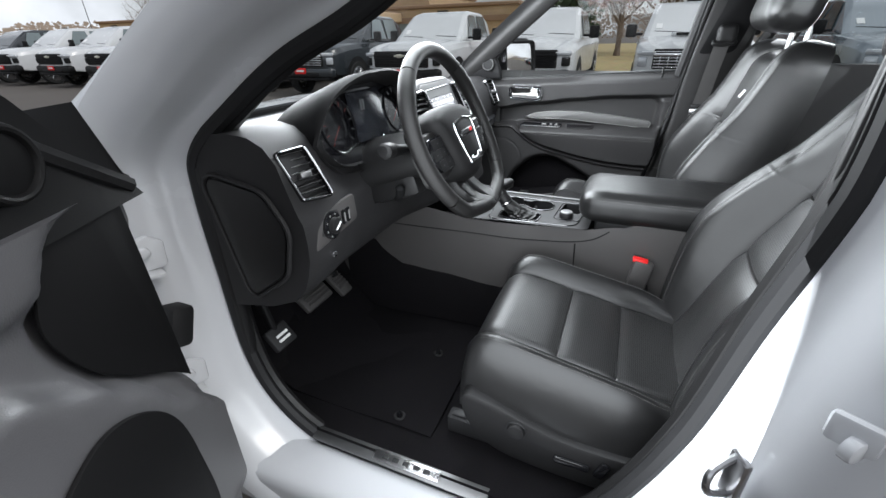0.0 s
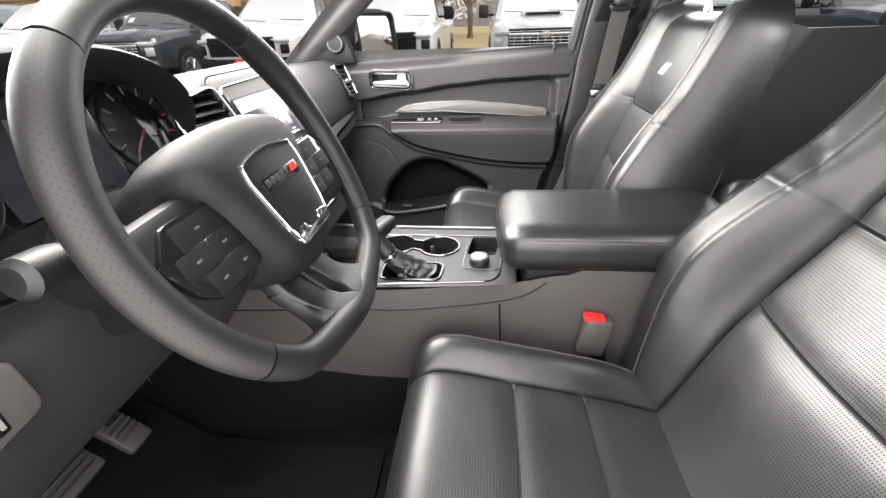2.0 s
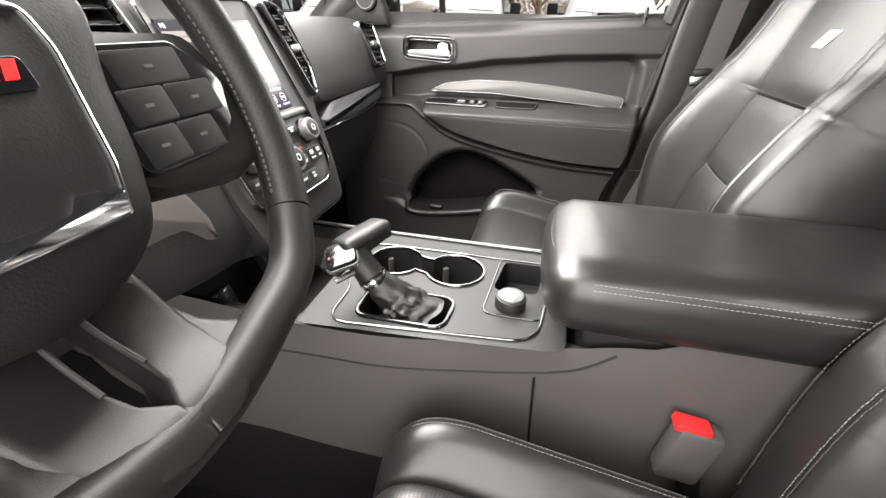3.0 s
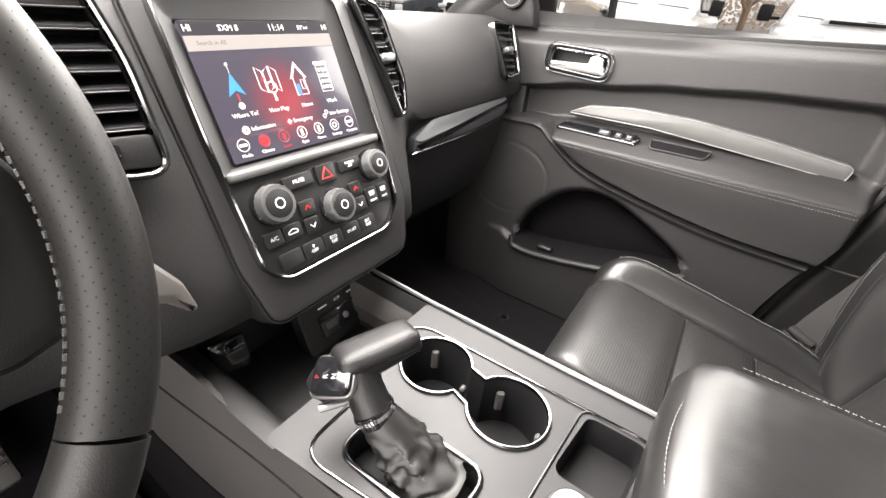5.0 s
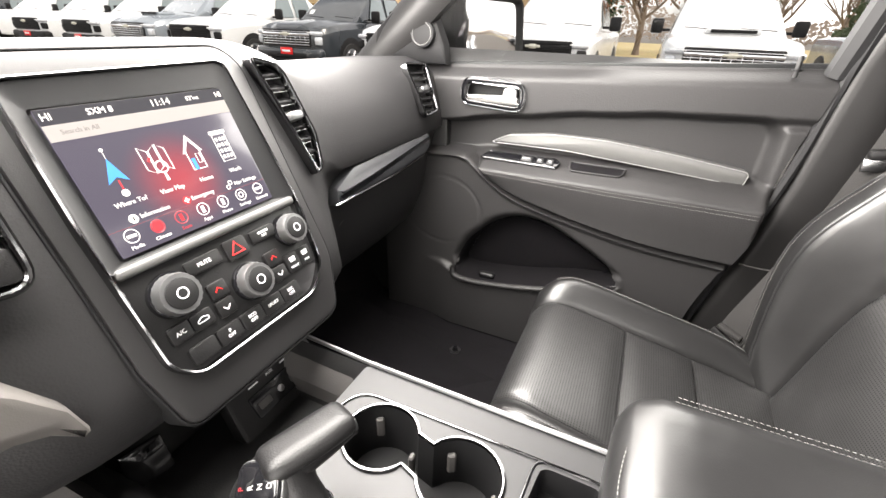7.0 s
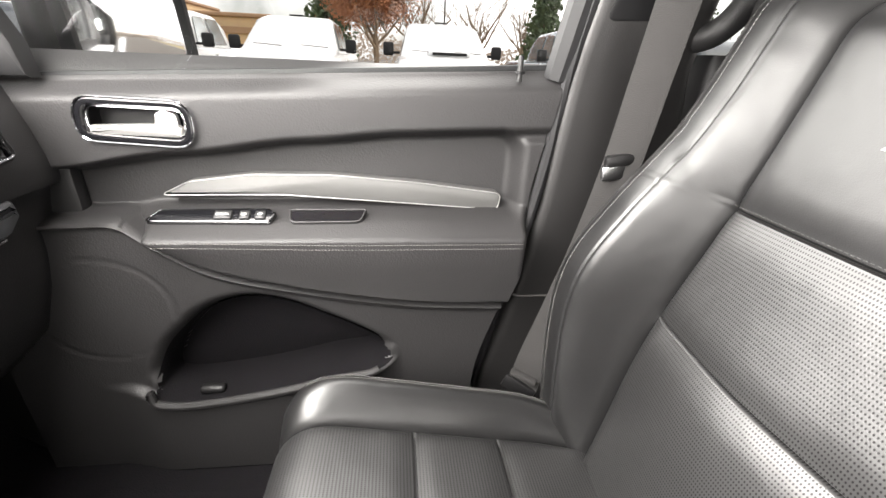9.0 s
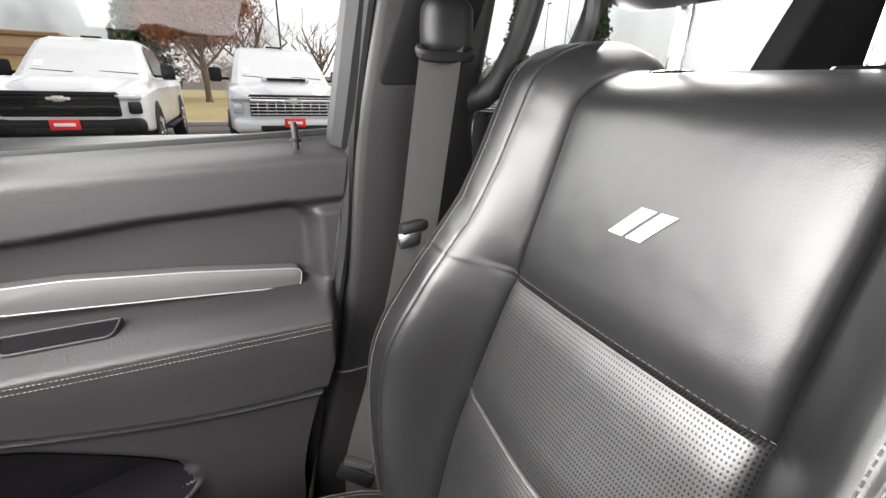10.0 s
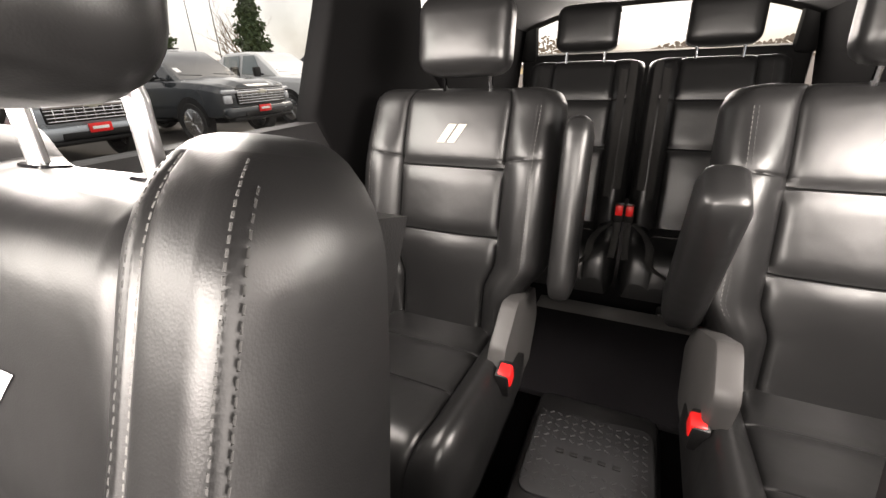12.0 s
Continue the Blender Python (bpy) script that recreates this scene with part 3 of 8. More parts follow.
def spruce(at, height, seed):
    rnd = random.Random(seed)
    t = thing("spruce_tree", "dark green spruce on the dry lawn", "tree")
    t.location = at
    part("trunk", tube([(0, 0, -0.1), (0, 0, height)], [height * 0.02, 0.02], 6), BARK, t)
    pts = []
    for k in range(900):
        u = rnd.random() ** 0.7
        z = height * (0.06 + 0.93 * (1 - u))
        r = height * 0.24 * u * rnd.uniform(0.25, 1.0) * (0.85 + 0.15 * math.sin(z * 5))
        a = rnd.uniform(0, 6.283)
        pts.append((Vector((r * math.cos(a), r * math.sin(a), z)), None))
    v, f = leaf_cloud(pts, 5200, height * 0.012, height * 0.030, rnd)
    raw("crown", v, f, NEEDLE, t)
    return t


broad_tree("oak_tree", "oak with dry red-brown leaves on the lawn", (31, 1.5, 0), 9.0, 3, True)
for i, (x, y, h) in enumerate(((34, -5.9, 8.0), (36, -1.6, 9.5), (44, -12, 9), (40, -36, 10), (52, 60, 11), (60, 85, 12))):
    broad_tree("bare_tree", "bare leafless tree behind the lot", (x, y, 0), h, 20 + i, False)
for i, (x, y, h) in enumerate(((36, 5.1, 10.5), (52, 9.5, 6.0), (35, -11, 9.5), (34, -32, 10.5), (33, -22, 9.0), (70, -120, 9))):
    spruce((x, y, 0), h, 40 + i)
for i, (x, y, h) in enumerate(((40, -3.9, 12), (60, 103.7, 14), (65.7, -50, 15), (60.4, -50, 15))):
    p = thing("light_pole", "slender grey light pole on a concrete foot", "light pole", "light poles")
    part("pole", tube([(x, y, 0.3), (x, y, h)], [0.09, 0.05], 8), DARKSATIN, p)
    part("foot", tube([(x, y, 0), (x, y, 0.7)], 0.25, 12), CURB, p)
    part("lamp_head", box((0.9, 0.35, 0.15), (x - 0.3, y, h), 0.04), DARKSATIN, p)

rnd = random.Random(9)
v, f = [], []
for k in range(42000):
    a = rnd.uniform(0, 6.283)
    R = rnd.uniform(125, 165)
    hh = 5.5 + 2.5 * math.sin(a * 9) + 1.5 * math.sin(a * 23 + 1)
    c = Vector((R * math.cos(a), R * math.sin(a), hh * rnd.random() ** 0.8))
    s = rnd.uniform(0.15, 0.6)
    i = len(v)
    tx, ty = -math.sin(a) * s, math.cos(a) * s
    v += [c, c + Vector((tx, ty, s * 0.5)), c + Vector((tx * 0.3, ty * 0.3, s * 1.3)), c + Vector((-tx * 0.6, -ty * 0.6, s * 0.6))]
    f.append((i, i + 1, i + 2, i + 3))
woods = raw("far_woods", v, f, TWIGS, None)
tagged(woods, "bare brown woods along the horizon", "woods", kind="stuff")

TAN = material("tan_block_wall", (0.42, 0.30, 0.18), 0.85, vary=0.12, scale=1.2, fine=0.2, grain=20)
BROWNBAND = material("brown_fascia", (0.24, 0.15, 0.09), 0.7, vary=0.1)
hall = thing("shop_building", "long low tan block building with a brown fascia", "building")
part("wall", box((22, 66, 4.2), (57, 45, 2.1), 0.05, 1), TAN, hall)
part("roof", box((22.6, 66.6, 0.35), (57, 45, 4.37), 0.08, 1), BROWNBAND, hall)
part("band", box((0.2, 66, 0.55), (45.9, 45, 3.1), 0.02, 1), BROWNBAND, hall)
part("upper_wall", box((16, 30, 1.6), (57, 38, 5.2), 0.05, 1), TAN, hall)
part("upper_roof", box((16.4, 30.4, 0.3), (57, 38, 6.1), 0.05, 1), BROWNBAND, hall)
part("canopy", box((6, 14, 0.9), (43, 32, 3.4), 0.08, 1), TAN, hall)
for k in range(10):
    w = part("window", box((0.15, 3.0, 1.8), (45.95, 18 + 6 * k, 2.2), 0.03, 1), TRUCKGLASS, hall)
    part("window_frame", box((0.12, 3.3, 0.2), (45.9, 18 + 6 * k, 1.2), 0.02, 1), BROWNBAND, w)


# ---- the car's shell ----
def X(z):
    return 0.752 if z < 1.2 else 0.752 - 0.24 * (z - 1.2)


shell = thing("suv_body", "white three-row SUV body with a black trimmed cabin", "car", kind="structure")
floor_bm = sheet(lambda x, y: Vector((x, y, 0.445 + 0.015 * sstep(0.62, 0.74, abs(x)) + (0.145 * sstep(-1.15, -1.22, y) if y < -1.1 else 0) + 0.30 * sstep(0.98, 1.22, y) ** 1.3)),
                 spread(-0.77, 0.77, 60), spread(-2.72, 1.26, 120), lambda x, y: Vector((x, y, 0.30)))
part("floor_carpet", floor_bm, CARPET, shell, "black carpeted floor", smooth=60)
part("firewall", sheet(lambda x, z: Vector((x, 1.24 + 0.1 * (z - 0.7), z)), spread(-0.8, 0.8, 5), spread(0.4, 1.14, 5), lambda x, z: Vector((x, 1.40, z))), MATT, shell)
roof_bm = sheet(lambda x, y: Vector((x, y, 1.665 - 0.10 * (abs(x) / 0.66) ** 3 - 0.05 * sstep(0.1, 0.55, y) - 0.04 * sstep(-1.9, -2.7, y))), spread(-0.66, 0.66, 24), spread(-2.75, 0.50, 30), lambda x, y: Vector((x * 1.06, y, 1.745 - 0.13 * (abs(x) / 0.66) ** 3 - 0.05 * sstep(0.1, 0.55, y))))
part("headliner", roof_bm, HEADLINER, shell, "charcoal cloth headliner")
part("roof_skin", sheet(lambda x, y: Vector((x, y, 1.775 - 0.10 * (abs(x) / 0.70) ** 3 - 0.06 * sstep(0.0, 0.55, y))), spread(-0.70, 0.70, 12), spread(-2.75, 0.48, 10), lambda x, y: Vector((x * 0.98, y, 1.768 - 0.13 * (abs(x) / 0.7) ** 3 - 0.06 * sstep(0.0, 0.55, y)))), WHITE, shell)
hood_bm = sheet(lambda x, y: Vector((x * (1 - 0.08 * sstep(1.8, 2.5, y)), y, 1.130 - 0.05 * (x / 0.9) ** 2 - 0.13 * sstep(1.5, 2.6, y) + 0.015 * sstep(0.35, 0.5, abs(x)))), spread(-0.93, 0.93, 30), spread(1.33, 2.45, 20), lambda x, y: Vector((x, y, 0.7)))
part("hood", hood_bm, WHITE, shell, "white bonnet")
for s in (-1, 1):
    part("kick_panel", box((0.03, 0.32 if s < 0 else 0.50, 0.72), (s * 0.765, 1.15 if s < 0 else 1.06, 0.78), 0.008), HARD, shell)
part("cowl", box((1.7, 0.12, 0.05), (0, 1.36, 1.125), 0.015), MATT, shell)
ws_bm = sheet(lambda x, t: Vector((x * (0.78 - 0.12 * t) / 0.78, 1.36 - 0.90 * t + 0.10 * (1 - (x / 0.78) ** 2) - 0.05, 1.145 + 0.485 * t)), spread(-0.78, 0.78, 14), spread(0, 1, 8))
wsg = part("windscreen", ws_bm, GLASS, shell)
wsg.visible_shadow = False


PILLAR = material("matt_black_pillar_trim", (0.015, 0.0144, 0.0144), 0.42, vary=0.15, scale=5, bump=0.25, grain=420, spec=0.5)


REARPILLAR = material("black_rear_pillar_cloth", (0.005, 0.0048, 0.005), 0.9, vary=0.15, scale=5, bump=0.2, grain=500, spec=0.06)


def pillar(name, secs, mat, s, thick=0.07, r=0.02, label=""):
    """A trim post. secs: (z, front y, rear y, how far it stands in)."""
    rings = []
    for z, yf, yr, inn in secs:
        x1, x0 = X(z) + thick - 0.02, X(z) - inn
        o = rounded([(x0, yr), (x0, yf), (x1, yf), (x1, yr)], (r, r, 0.004, 0.004), 4)
        rings.append([Vector((s * p.x, p.y, z)) for p in o])
    return part(name, loft(rings), mat, shell, label, smooth=50)


for s in (-1, 1):
    a = curve([(s * 0.760, 1.10, 1.10), (s * 0.745, 0.95, 1.235), (s * 0.70, 0.72, 1.42), (s * 0.645, 0.46, 1.60), (s * 0.62, 0.2, 1.645)], 6)
    part("front_pillar_trim", tube(a, 0.040, 10, flat=(0.75, 1.2)), PILLAR, shell)
    rail = curve([(s * 0.655, 0.46, 1.61), (s * 0.645, 0.0, 1.635), (s * 0.645, -1.0, 1.635), (s * 0.645, -2.0, 1.62), (s * 0.63, -2.7, 1.58)], 6)
    part("roof_rail_trim", tube(rail, 0.036, 8), HEADLINER, shell)
    bk = 0.035 if s < 0 else 0.0
    pillar("middle_pillar_trim", [(z_, f_ - bk, r_, i_) for z_, f_, r_, i_ in ((0.44, 0.17, -0.22, 0.0), (0.60, 0.145, -0.20, 0.01), (0.79, 0.103, -0.18, 0.02), (0.82, 0.095, -0.175, 0.022), (1.0, 0.066, -0.172, 0.022), (1.22, 0.045, -0.150, 0.02), (1.46, 0.012, -0.160, 0.015), (1.64, -0.01, -0.19, 0.0))], PILLAR, s, 0.028 if s < 0 else 0.07, label="grained black pillar trim")
    pillar("rear_pillar_trim", [(0.44, -1.0, -1.55, 0.0), (1.0, -1.0, -1.62, 0.01), (1.26, -0.875, -1.66, 0.015), (1.37, -0.895, -1.46, 0.015), (1.48, -0.920, -1.40, 0.012), (1.64, -0.95, -1.34, 0.0)], REARPILLAR, s)
    pillar("tail_pillar_trim", [(0.44, -1.6, -2.75, 0.0), (1.0, -1.6, -2.75, 0.0), (1.36, -1.62, -2.75, 0.01)], REARPILLAR, s)
    pillar("tail_pillar_upper", [(1.34, -1.80, -2.75, 0.01), (1.46, -1.72, -2.74, 0.01), (1.56, -1.66, -2.72, 0.01), (1.64, -1.56, -2.70, 0.0)], REARPILLAR, s)
    # rear door trim and glass
    pillar("rear_door_trim", [(0.44, -0.2, -1.02, 0.0), (0.8, -0.2, -1.02, 0.03), (1.0, -0.19, -1.0, 0.03), (1.10, -0.18, -0.96, 0.02), (1.245, -0.18, -0.95, 0.01)], SOFT, s)
    for nm, q in (("rear_door_glass", ((-0.16, 1.23), (-0.92, 1.25), (-0.96, 1.63), (-0.2, 1.63))), ("quarter_glass", ((-1.42, 1.34), (-2.1, 1.34), (-2.0, 1.63), (-1.32, 1.63)))):
        bm = bmesh.new()
        bm.faces.new([bm.verts.new((s * (X(z) + 0.03), y, z)) for y, z in q])
        g = part(nm, bm, TINT, shell, smooth=0)
        g.visible_shadow = False
    # outer skin behind the middle pillar, sill
    bm = box((0.05, 2.6, 0.80), (s * 0.925, -1.42, 0.82), 0.02)
    part("rear_side_skin", bm, WHITE, shell)
    part("sill", box((0.14, 3.6, 0.16), (s * 0.84, -0.55, 0.36), 0.035, 3), WHITE, shell, "white painted sill")
# hatch
part("hatch_lower", box((1.4, 0.08, 0.98), (0, -2.76, 0.92), 0.03), HARD, shell)
for s in (-1, 1):
    part("hatch_side", box((0.10, 0.08, 0.40), (s * 0.655, -2.70, 1.56), 0.03, turn=(-12, 0, s * 4)), HARD, shell)
part("hatch_header", box((1.3, 0.10, 0.09), (0, -2.62, 1.70), 0.03), HARD, shell)
bm = bmesh.new()
bm.faces.new([bm.verts.new(p) for p in ((-0.66, -2.76, 1.38), (0.66, -2.76, 1.38), (0.58, -2.62, 1.72), (-0.58, -2.62, 1.72))])
part("hatch_glass", bm, TINT, shell, smooth=0).visible_shadow = False


# ---- seats ----
def cushion_pad(parent, half, y0, y1, z0, slope, seams, ins, rise, edge_drop, mat_side, mat_top, mx, bottom, cut=None):
    """A seat cushion: bolsters at both sides, an insert with cross seams, and a front that rolls over. mx places local (x, y, z)."""
    def top(lx, y):
        a = abs(lx)
        z = z0 + slope * (y - y0)
        z += rise * (sstep(ins - 0.005, ins + 0.05, a) - 0.55 * sstep(half - 0.045, half, a)) * (0.5 + 0.5 * sstep(y0, y0 + 0.15, y)) * (1 - 0.45 * sstep(y1 - 0.12, y1, y))
        z -= edge_drop * max(0, (a - (half - 0.035)) / 0.035) ** 3
        fr = max(0, (y - (y1 - 0.085)) / 0.085)
        z -= 0.11 * (1 - math.sqrt(max(0, 1 - min(fr, 1) ** 2.6)))
        if a < ins + 0.02:
            z -= 0.010 * max(dent(a, ins, 0.0035), 0.35 * dent(a, ins, 0.012))
        else:
            z -= 0
        if a < ins:
            for s in seams:
                z -= 0.009 * max(dent(y, s, 0.0028), 0.45 * dent(y, s, 0.016)) * (1 - sstep(ins - 0.01, ins, a))
            z += 0.004 * math.cos(a / ins * 1.5)
        return z

    def half_at(y):
        return half * (1 - 0.10 * max(0, (y - (y1 - 0.12)) / 0.12) ** 2) * (1 - 0.06 * max(0, (y0 + 0.1 - y) / 0.1))

    ys = spread(y0, y1, 46, *seams) + [y1]
    def strip(a, b, dense, mat, name, label=""):
        xs = spread(a, b, max(6, int((b - a) / 0.009)), *dense)
        k = lambda x, y: x * half_at(y) / half
        f = lambda x, y: mx @ Vector((k(x, y), y, top(x, y)))
        g = lambda x, y: mx @ Vector((k(x, y), y, bottom))
        return part(name, sheet(f, xs, ys, g, uv=True), mat, parent, label, smooth=60)
    strip(-ins, ins, (), mat_top, "seat_insert", "perforated black leather insert")
    strip(-half, -ins, (), mat_side, "cushion_bolster")
    strip(ins, half, (), mat_side, "cushion_bolster")
    return top, half_at


def back_pad(parent, half, length, ins, seams, bolster, depth, mat_side, mats, mx, top_round=0.05, notch=None, waist=0.0, crown=0.02, flare=(0.0, 0.0), fade=0.75, box_w=0.045, dip=0.0, belly=0.0, lobes=None, seam=None, foot=0.0):
    """A backrest in local (x across, s up, h ahead). seams: heights of the insert's cross seams; mats: one per field between them."""
    soft = [(p.x, p.y) for p in curve([(*q, 0) for q in lobes], 8)] if lobes else None

    def hw(s):
        w = half * (1 - waist * (s / length)) + belly * math.exp(-((s - 0.26) / 0.16) ** 2) - flare[0] * sstep(flare[1], length, s) - foot * sstep(0.20, 0.12, s)
        t = max(0, (s - (length - top_round)) / top_round)
        return w - top_round * 0.8 * (1 - math.sqrt(max(0, 1 - min(1, t) ** 2)))

    def front(lx, s):
        a = abs(lx)
        h = bolster * sstep(ins - 0.01, ins + 0.055, a) * (0.35 + 0.65 * sstep(0, 0.12, s)) * (1 - fade * sstep(length * 0.62, length * 0.95, s))
        t = max(0, (s - (length - top_round)) / top_round)
        if lobes:
            h = (lerps(s, soft) - 0.006) * sstep(ins, ins + 0.052, a) + 0.006
            h -= 0.009 * max(0, (a - (half - 0.010)) / 0.010) ** 2.0
            h -= 0.075 * (1 - math.sqrt(max(0, 1 - min(1, t) ** 2.2)))
        else:
            h -= (bolster * 0.7 + 0.03) * max(0, (a - (half - box_w)) / box_w) ** 2.0
            h -= 0.042 * (1 - math.sqrt(max(0, 1 - min(1, t) ** 2.4)))
            h -= 0.022 * sstep(length * 0.72, length * 1.05, s)
        if seam:
            h -= 0.005 * max(dent(a, seam, 0.0028), 0.4 * dent(a, seam, 0.010))
        h += crown * math.exp(-((s - 0.2) / 0.13) ** 2) * (1 - sstep(0, ins, a) * 0.6)
        if a < ins + 0.02:
            h -= 0.011 * max(dent(a, ins, 0.0035), 0.35 * dent(a, ins, 0.013))
        if a < ins:
            for q in seams:
                h -= 0.011 * max(dent(s, q, 0.003), 0.5 * dent(s, q, 0.018)) * (1 - sstep(ins - 0.008, ins, a))
            h += 0.005 * math.cos(a / ins * 1.5)
        elif notch:
            q = notch[0] + notch[1] * (a - ins)
            h -= 0.005 * max(dent(s, q, 0.0028), 0.4 * dent(s, q, 0.010)) * (1 - sstep(half - 0.03, half, a))
        return h

    def P(x, s):
        low = dip * sstep(0.7, 1.0, s / length) * (1 - sstep(ins - 0.03, ins + 0.06, abs(x)))
        return mx @ Vector((x * hw(s) / half, front(x, s), s - low))

    def B(x, s):
        return mx @ Vector((x * hw(s) / half * 0.985, -depth + 0.005 * sstep(length * 0.5, length, s) + (0.020 if lobes else -0.022) * sstep(length * 0.72, length * 1.05, s), s - dip * sstep(0.7, 1.0, s / length) * (1 - sstep(ins - 0.03, ins + 0.06, abs(x)))))

    def strip(a, b, s0, s1, mat, name, label=""):
        dense = list(seams) + ([notch[0]] if notch else [])
        ss = spread(s0, s1, max(8, int((s1 - s0) / 0.012)), *dense)
        if s1 >= length - 1e-6:
            ss = ss[:-1] + [length - 0.012, length - 0.006, length - 0.0025, length - 0.0008, length]
            ss = sorted(set(ss))
        xs = spread(a, b, max(7, int((b - a) / 0.009)), *([q for q in (-seam, seam) if a < q < b] if seam else ()))
        return part(name, sheet(P, xs, ss, B, uv=True), mat, parent, label, smooth=60)
    lv = [0] + list(seams) + [length]
    for i in range(len(lv) - 1):
        strip(-ins, ins, lv[i], lv[i + 1], mats[min(i, len(mats) - 1)], "backrest_panel")
    strip(-half, -ins, 0, length, mat_side, "backrest_bolster")
    strip(ins, half, 0, length, mat_side, "backrest_bolster")
    return P, front, hw


def puff(size, at, r, turn=(0, 0, 0), swell=0.12, n=10):
    """A stuffed block: a rounded box whose faces bulge a little."""
    bm = bmesh.new()
    bmesh.ops.create_cube(bm, size=1)
    bmesh.ops.subdivide_edges(bm, edges=bm.edges[:], cuts=n, use_grid_fill=True)
    sx, sy, sz = (q / 2 for q in size)
    for v in bm.verts:
        p = Vector((v.co.x * 2 * sx, v.co.y * 2 * sy, v.co.z * 2 * sz))
        c = Vector((max(-sx + r, min(sx - r, p.x)), max(-sy + r, min(sy - r, p.y)), max(-sz + r, min(sz - r, p.z))))
        d = p - c
        q = c + (d.normalized() * r if d.length > 1e-6 else d)
        u, w, t = q.x / sx, q.y / sy, q.z / sz
        q.y *= 1 + swell * (1 - u * u) * (1 - t * t)
        q.z *= 1 + swell * 0.5 * (1 - u * u) * (1 - w * w)
        v.co = q
    bmesh.ops.transform(bm, matrix=pose(*at, *turn), verts=bm.verts)
    return bm


def stripes(parent, P, cx, cs, size, lean, mat=None, name="emblem", lift=0.0012):
    """Two slanted bars embroidered on a backrest."""
    bm = bmesh.new()
    for k in (-0.5, 0.5):
        us = [i / 3 for i in range(4)]
        f = lambda u, v: P(cx + (k * 1.15 + (u - 0.5) * 0.9) * size * 0.52 + lean * (v - 0.5) * size, cs + (v - 0.5) * size)
        A = [[f(u, v) for v in us] for u in us]
        nrm = (A[3][0] - A[0][0]).cross(A[0][3] - A[0][0]).normalized()
        if nrm.y < 0:
            nrm = -nrm
        V = [[bm.verts.new(p + nrm * lift) for p in r] for r in A]
        for i in range(3):
            for j in range(3):
                bm.faces.new((V[i][j], V[i + 1][j], V[i + 1][j + 1], V[i][j + 1]))
    return part(name, bm, mat or EMBLEM, parent, "white embroidered pair of slanted bars", smooth=0, fix=False)


def seam_thread(parent, P, line, lift=0.0014, mat=None, name="stitching", length=0.0036, gap=0.0018, r=0.0005):
    pts = [P(x, s) for x, s in line]
    pts = [p + Vector((0, lift, lift * 0.4)) for p in pts]
    return part(name, stitches(pts, length, gap, r), mat or THREAD, parent, "", smooth=0, fix=False)


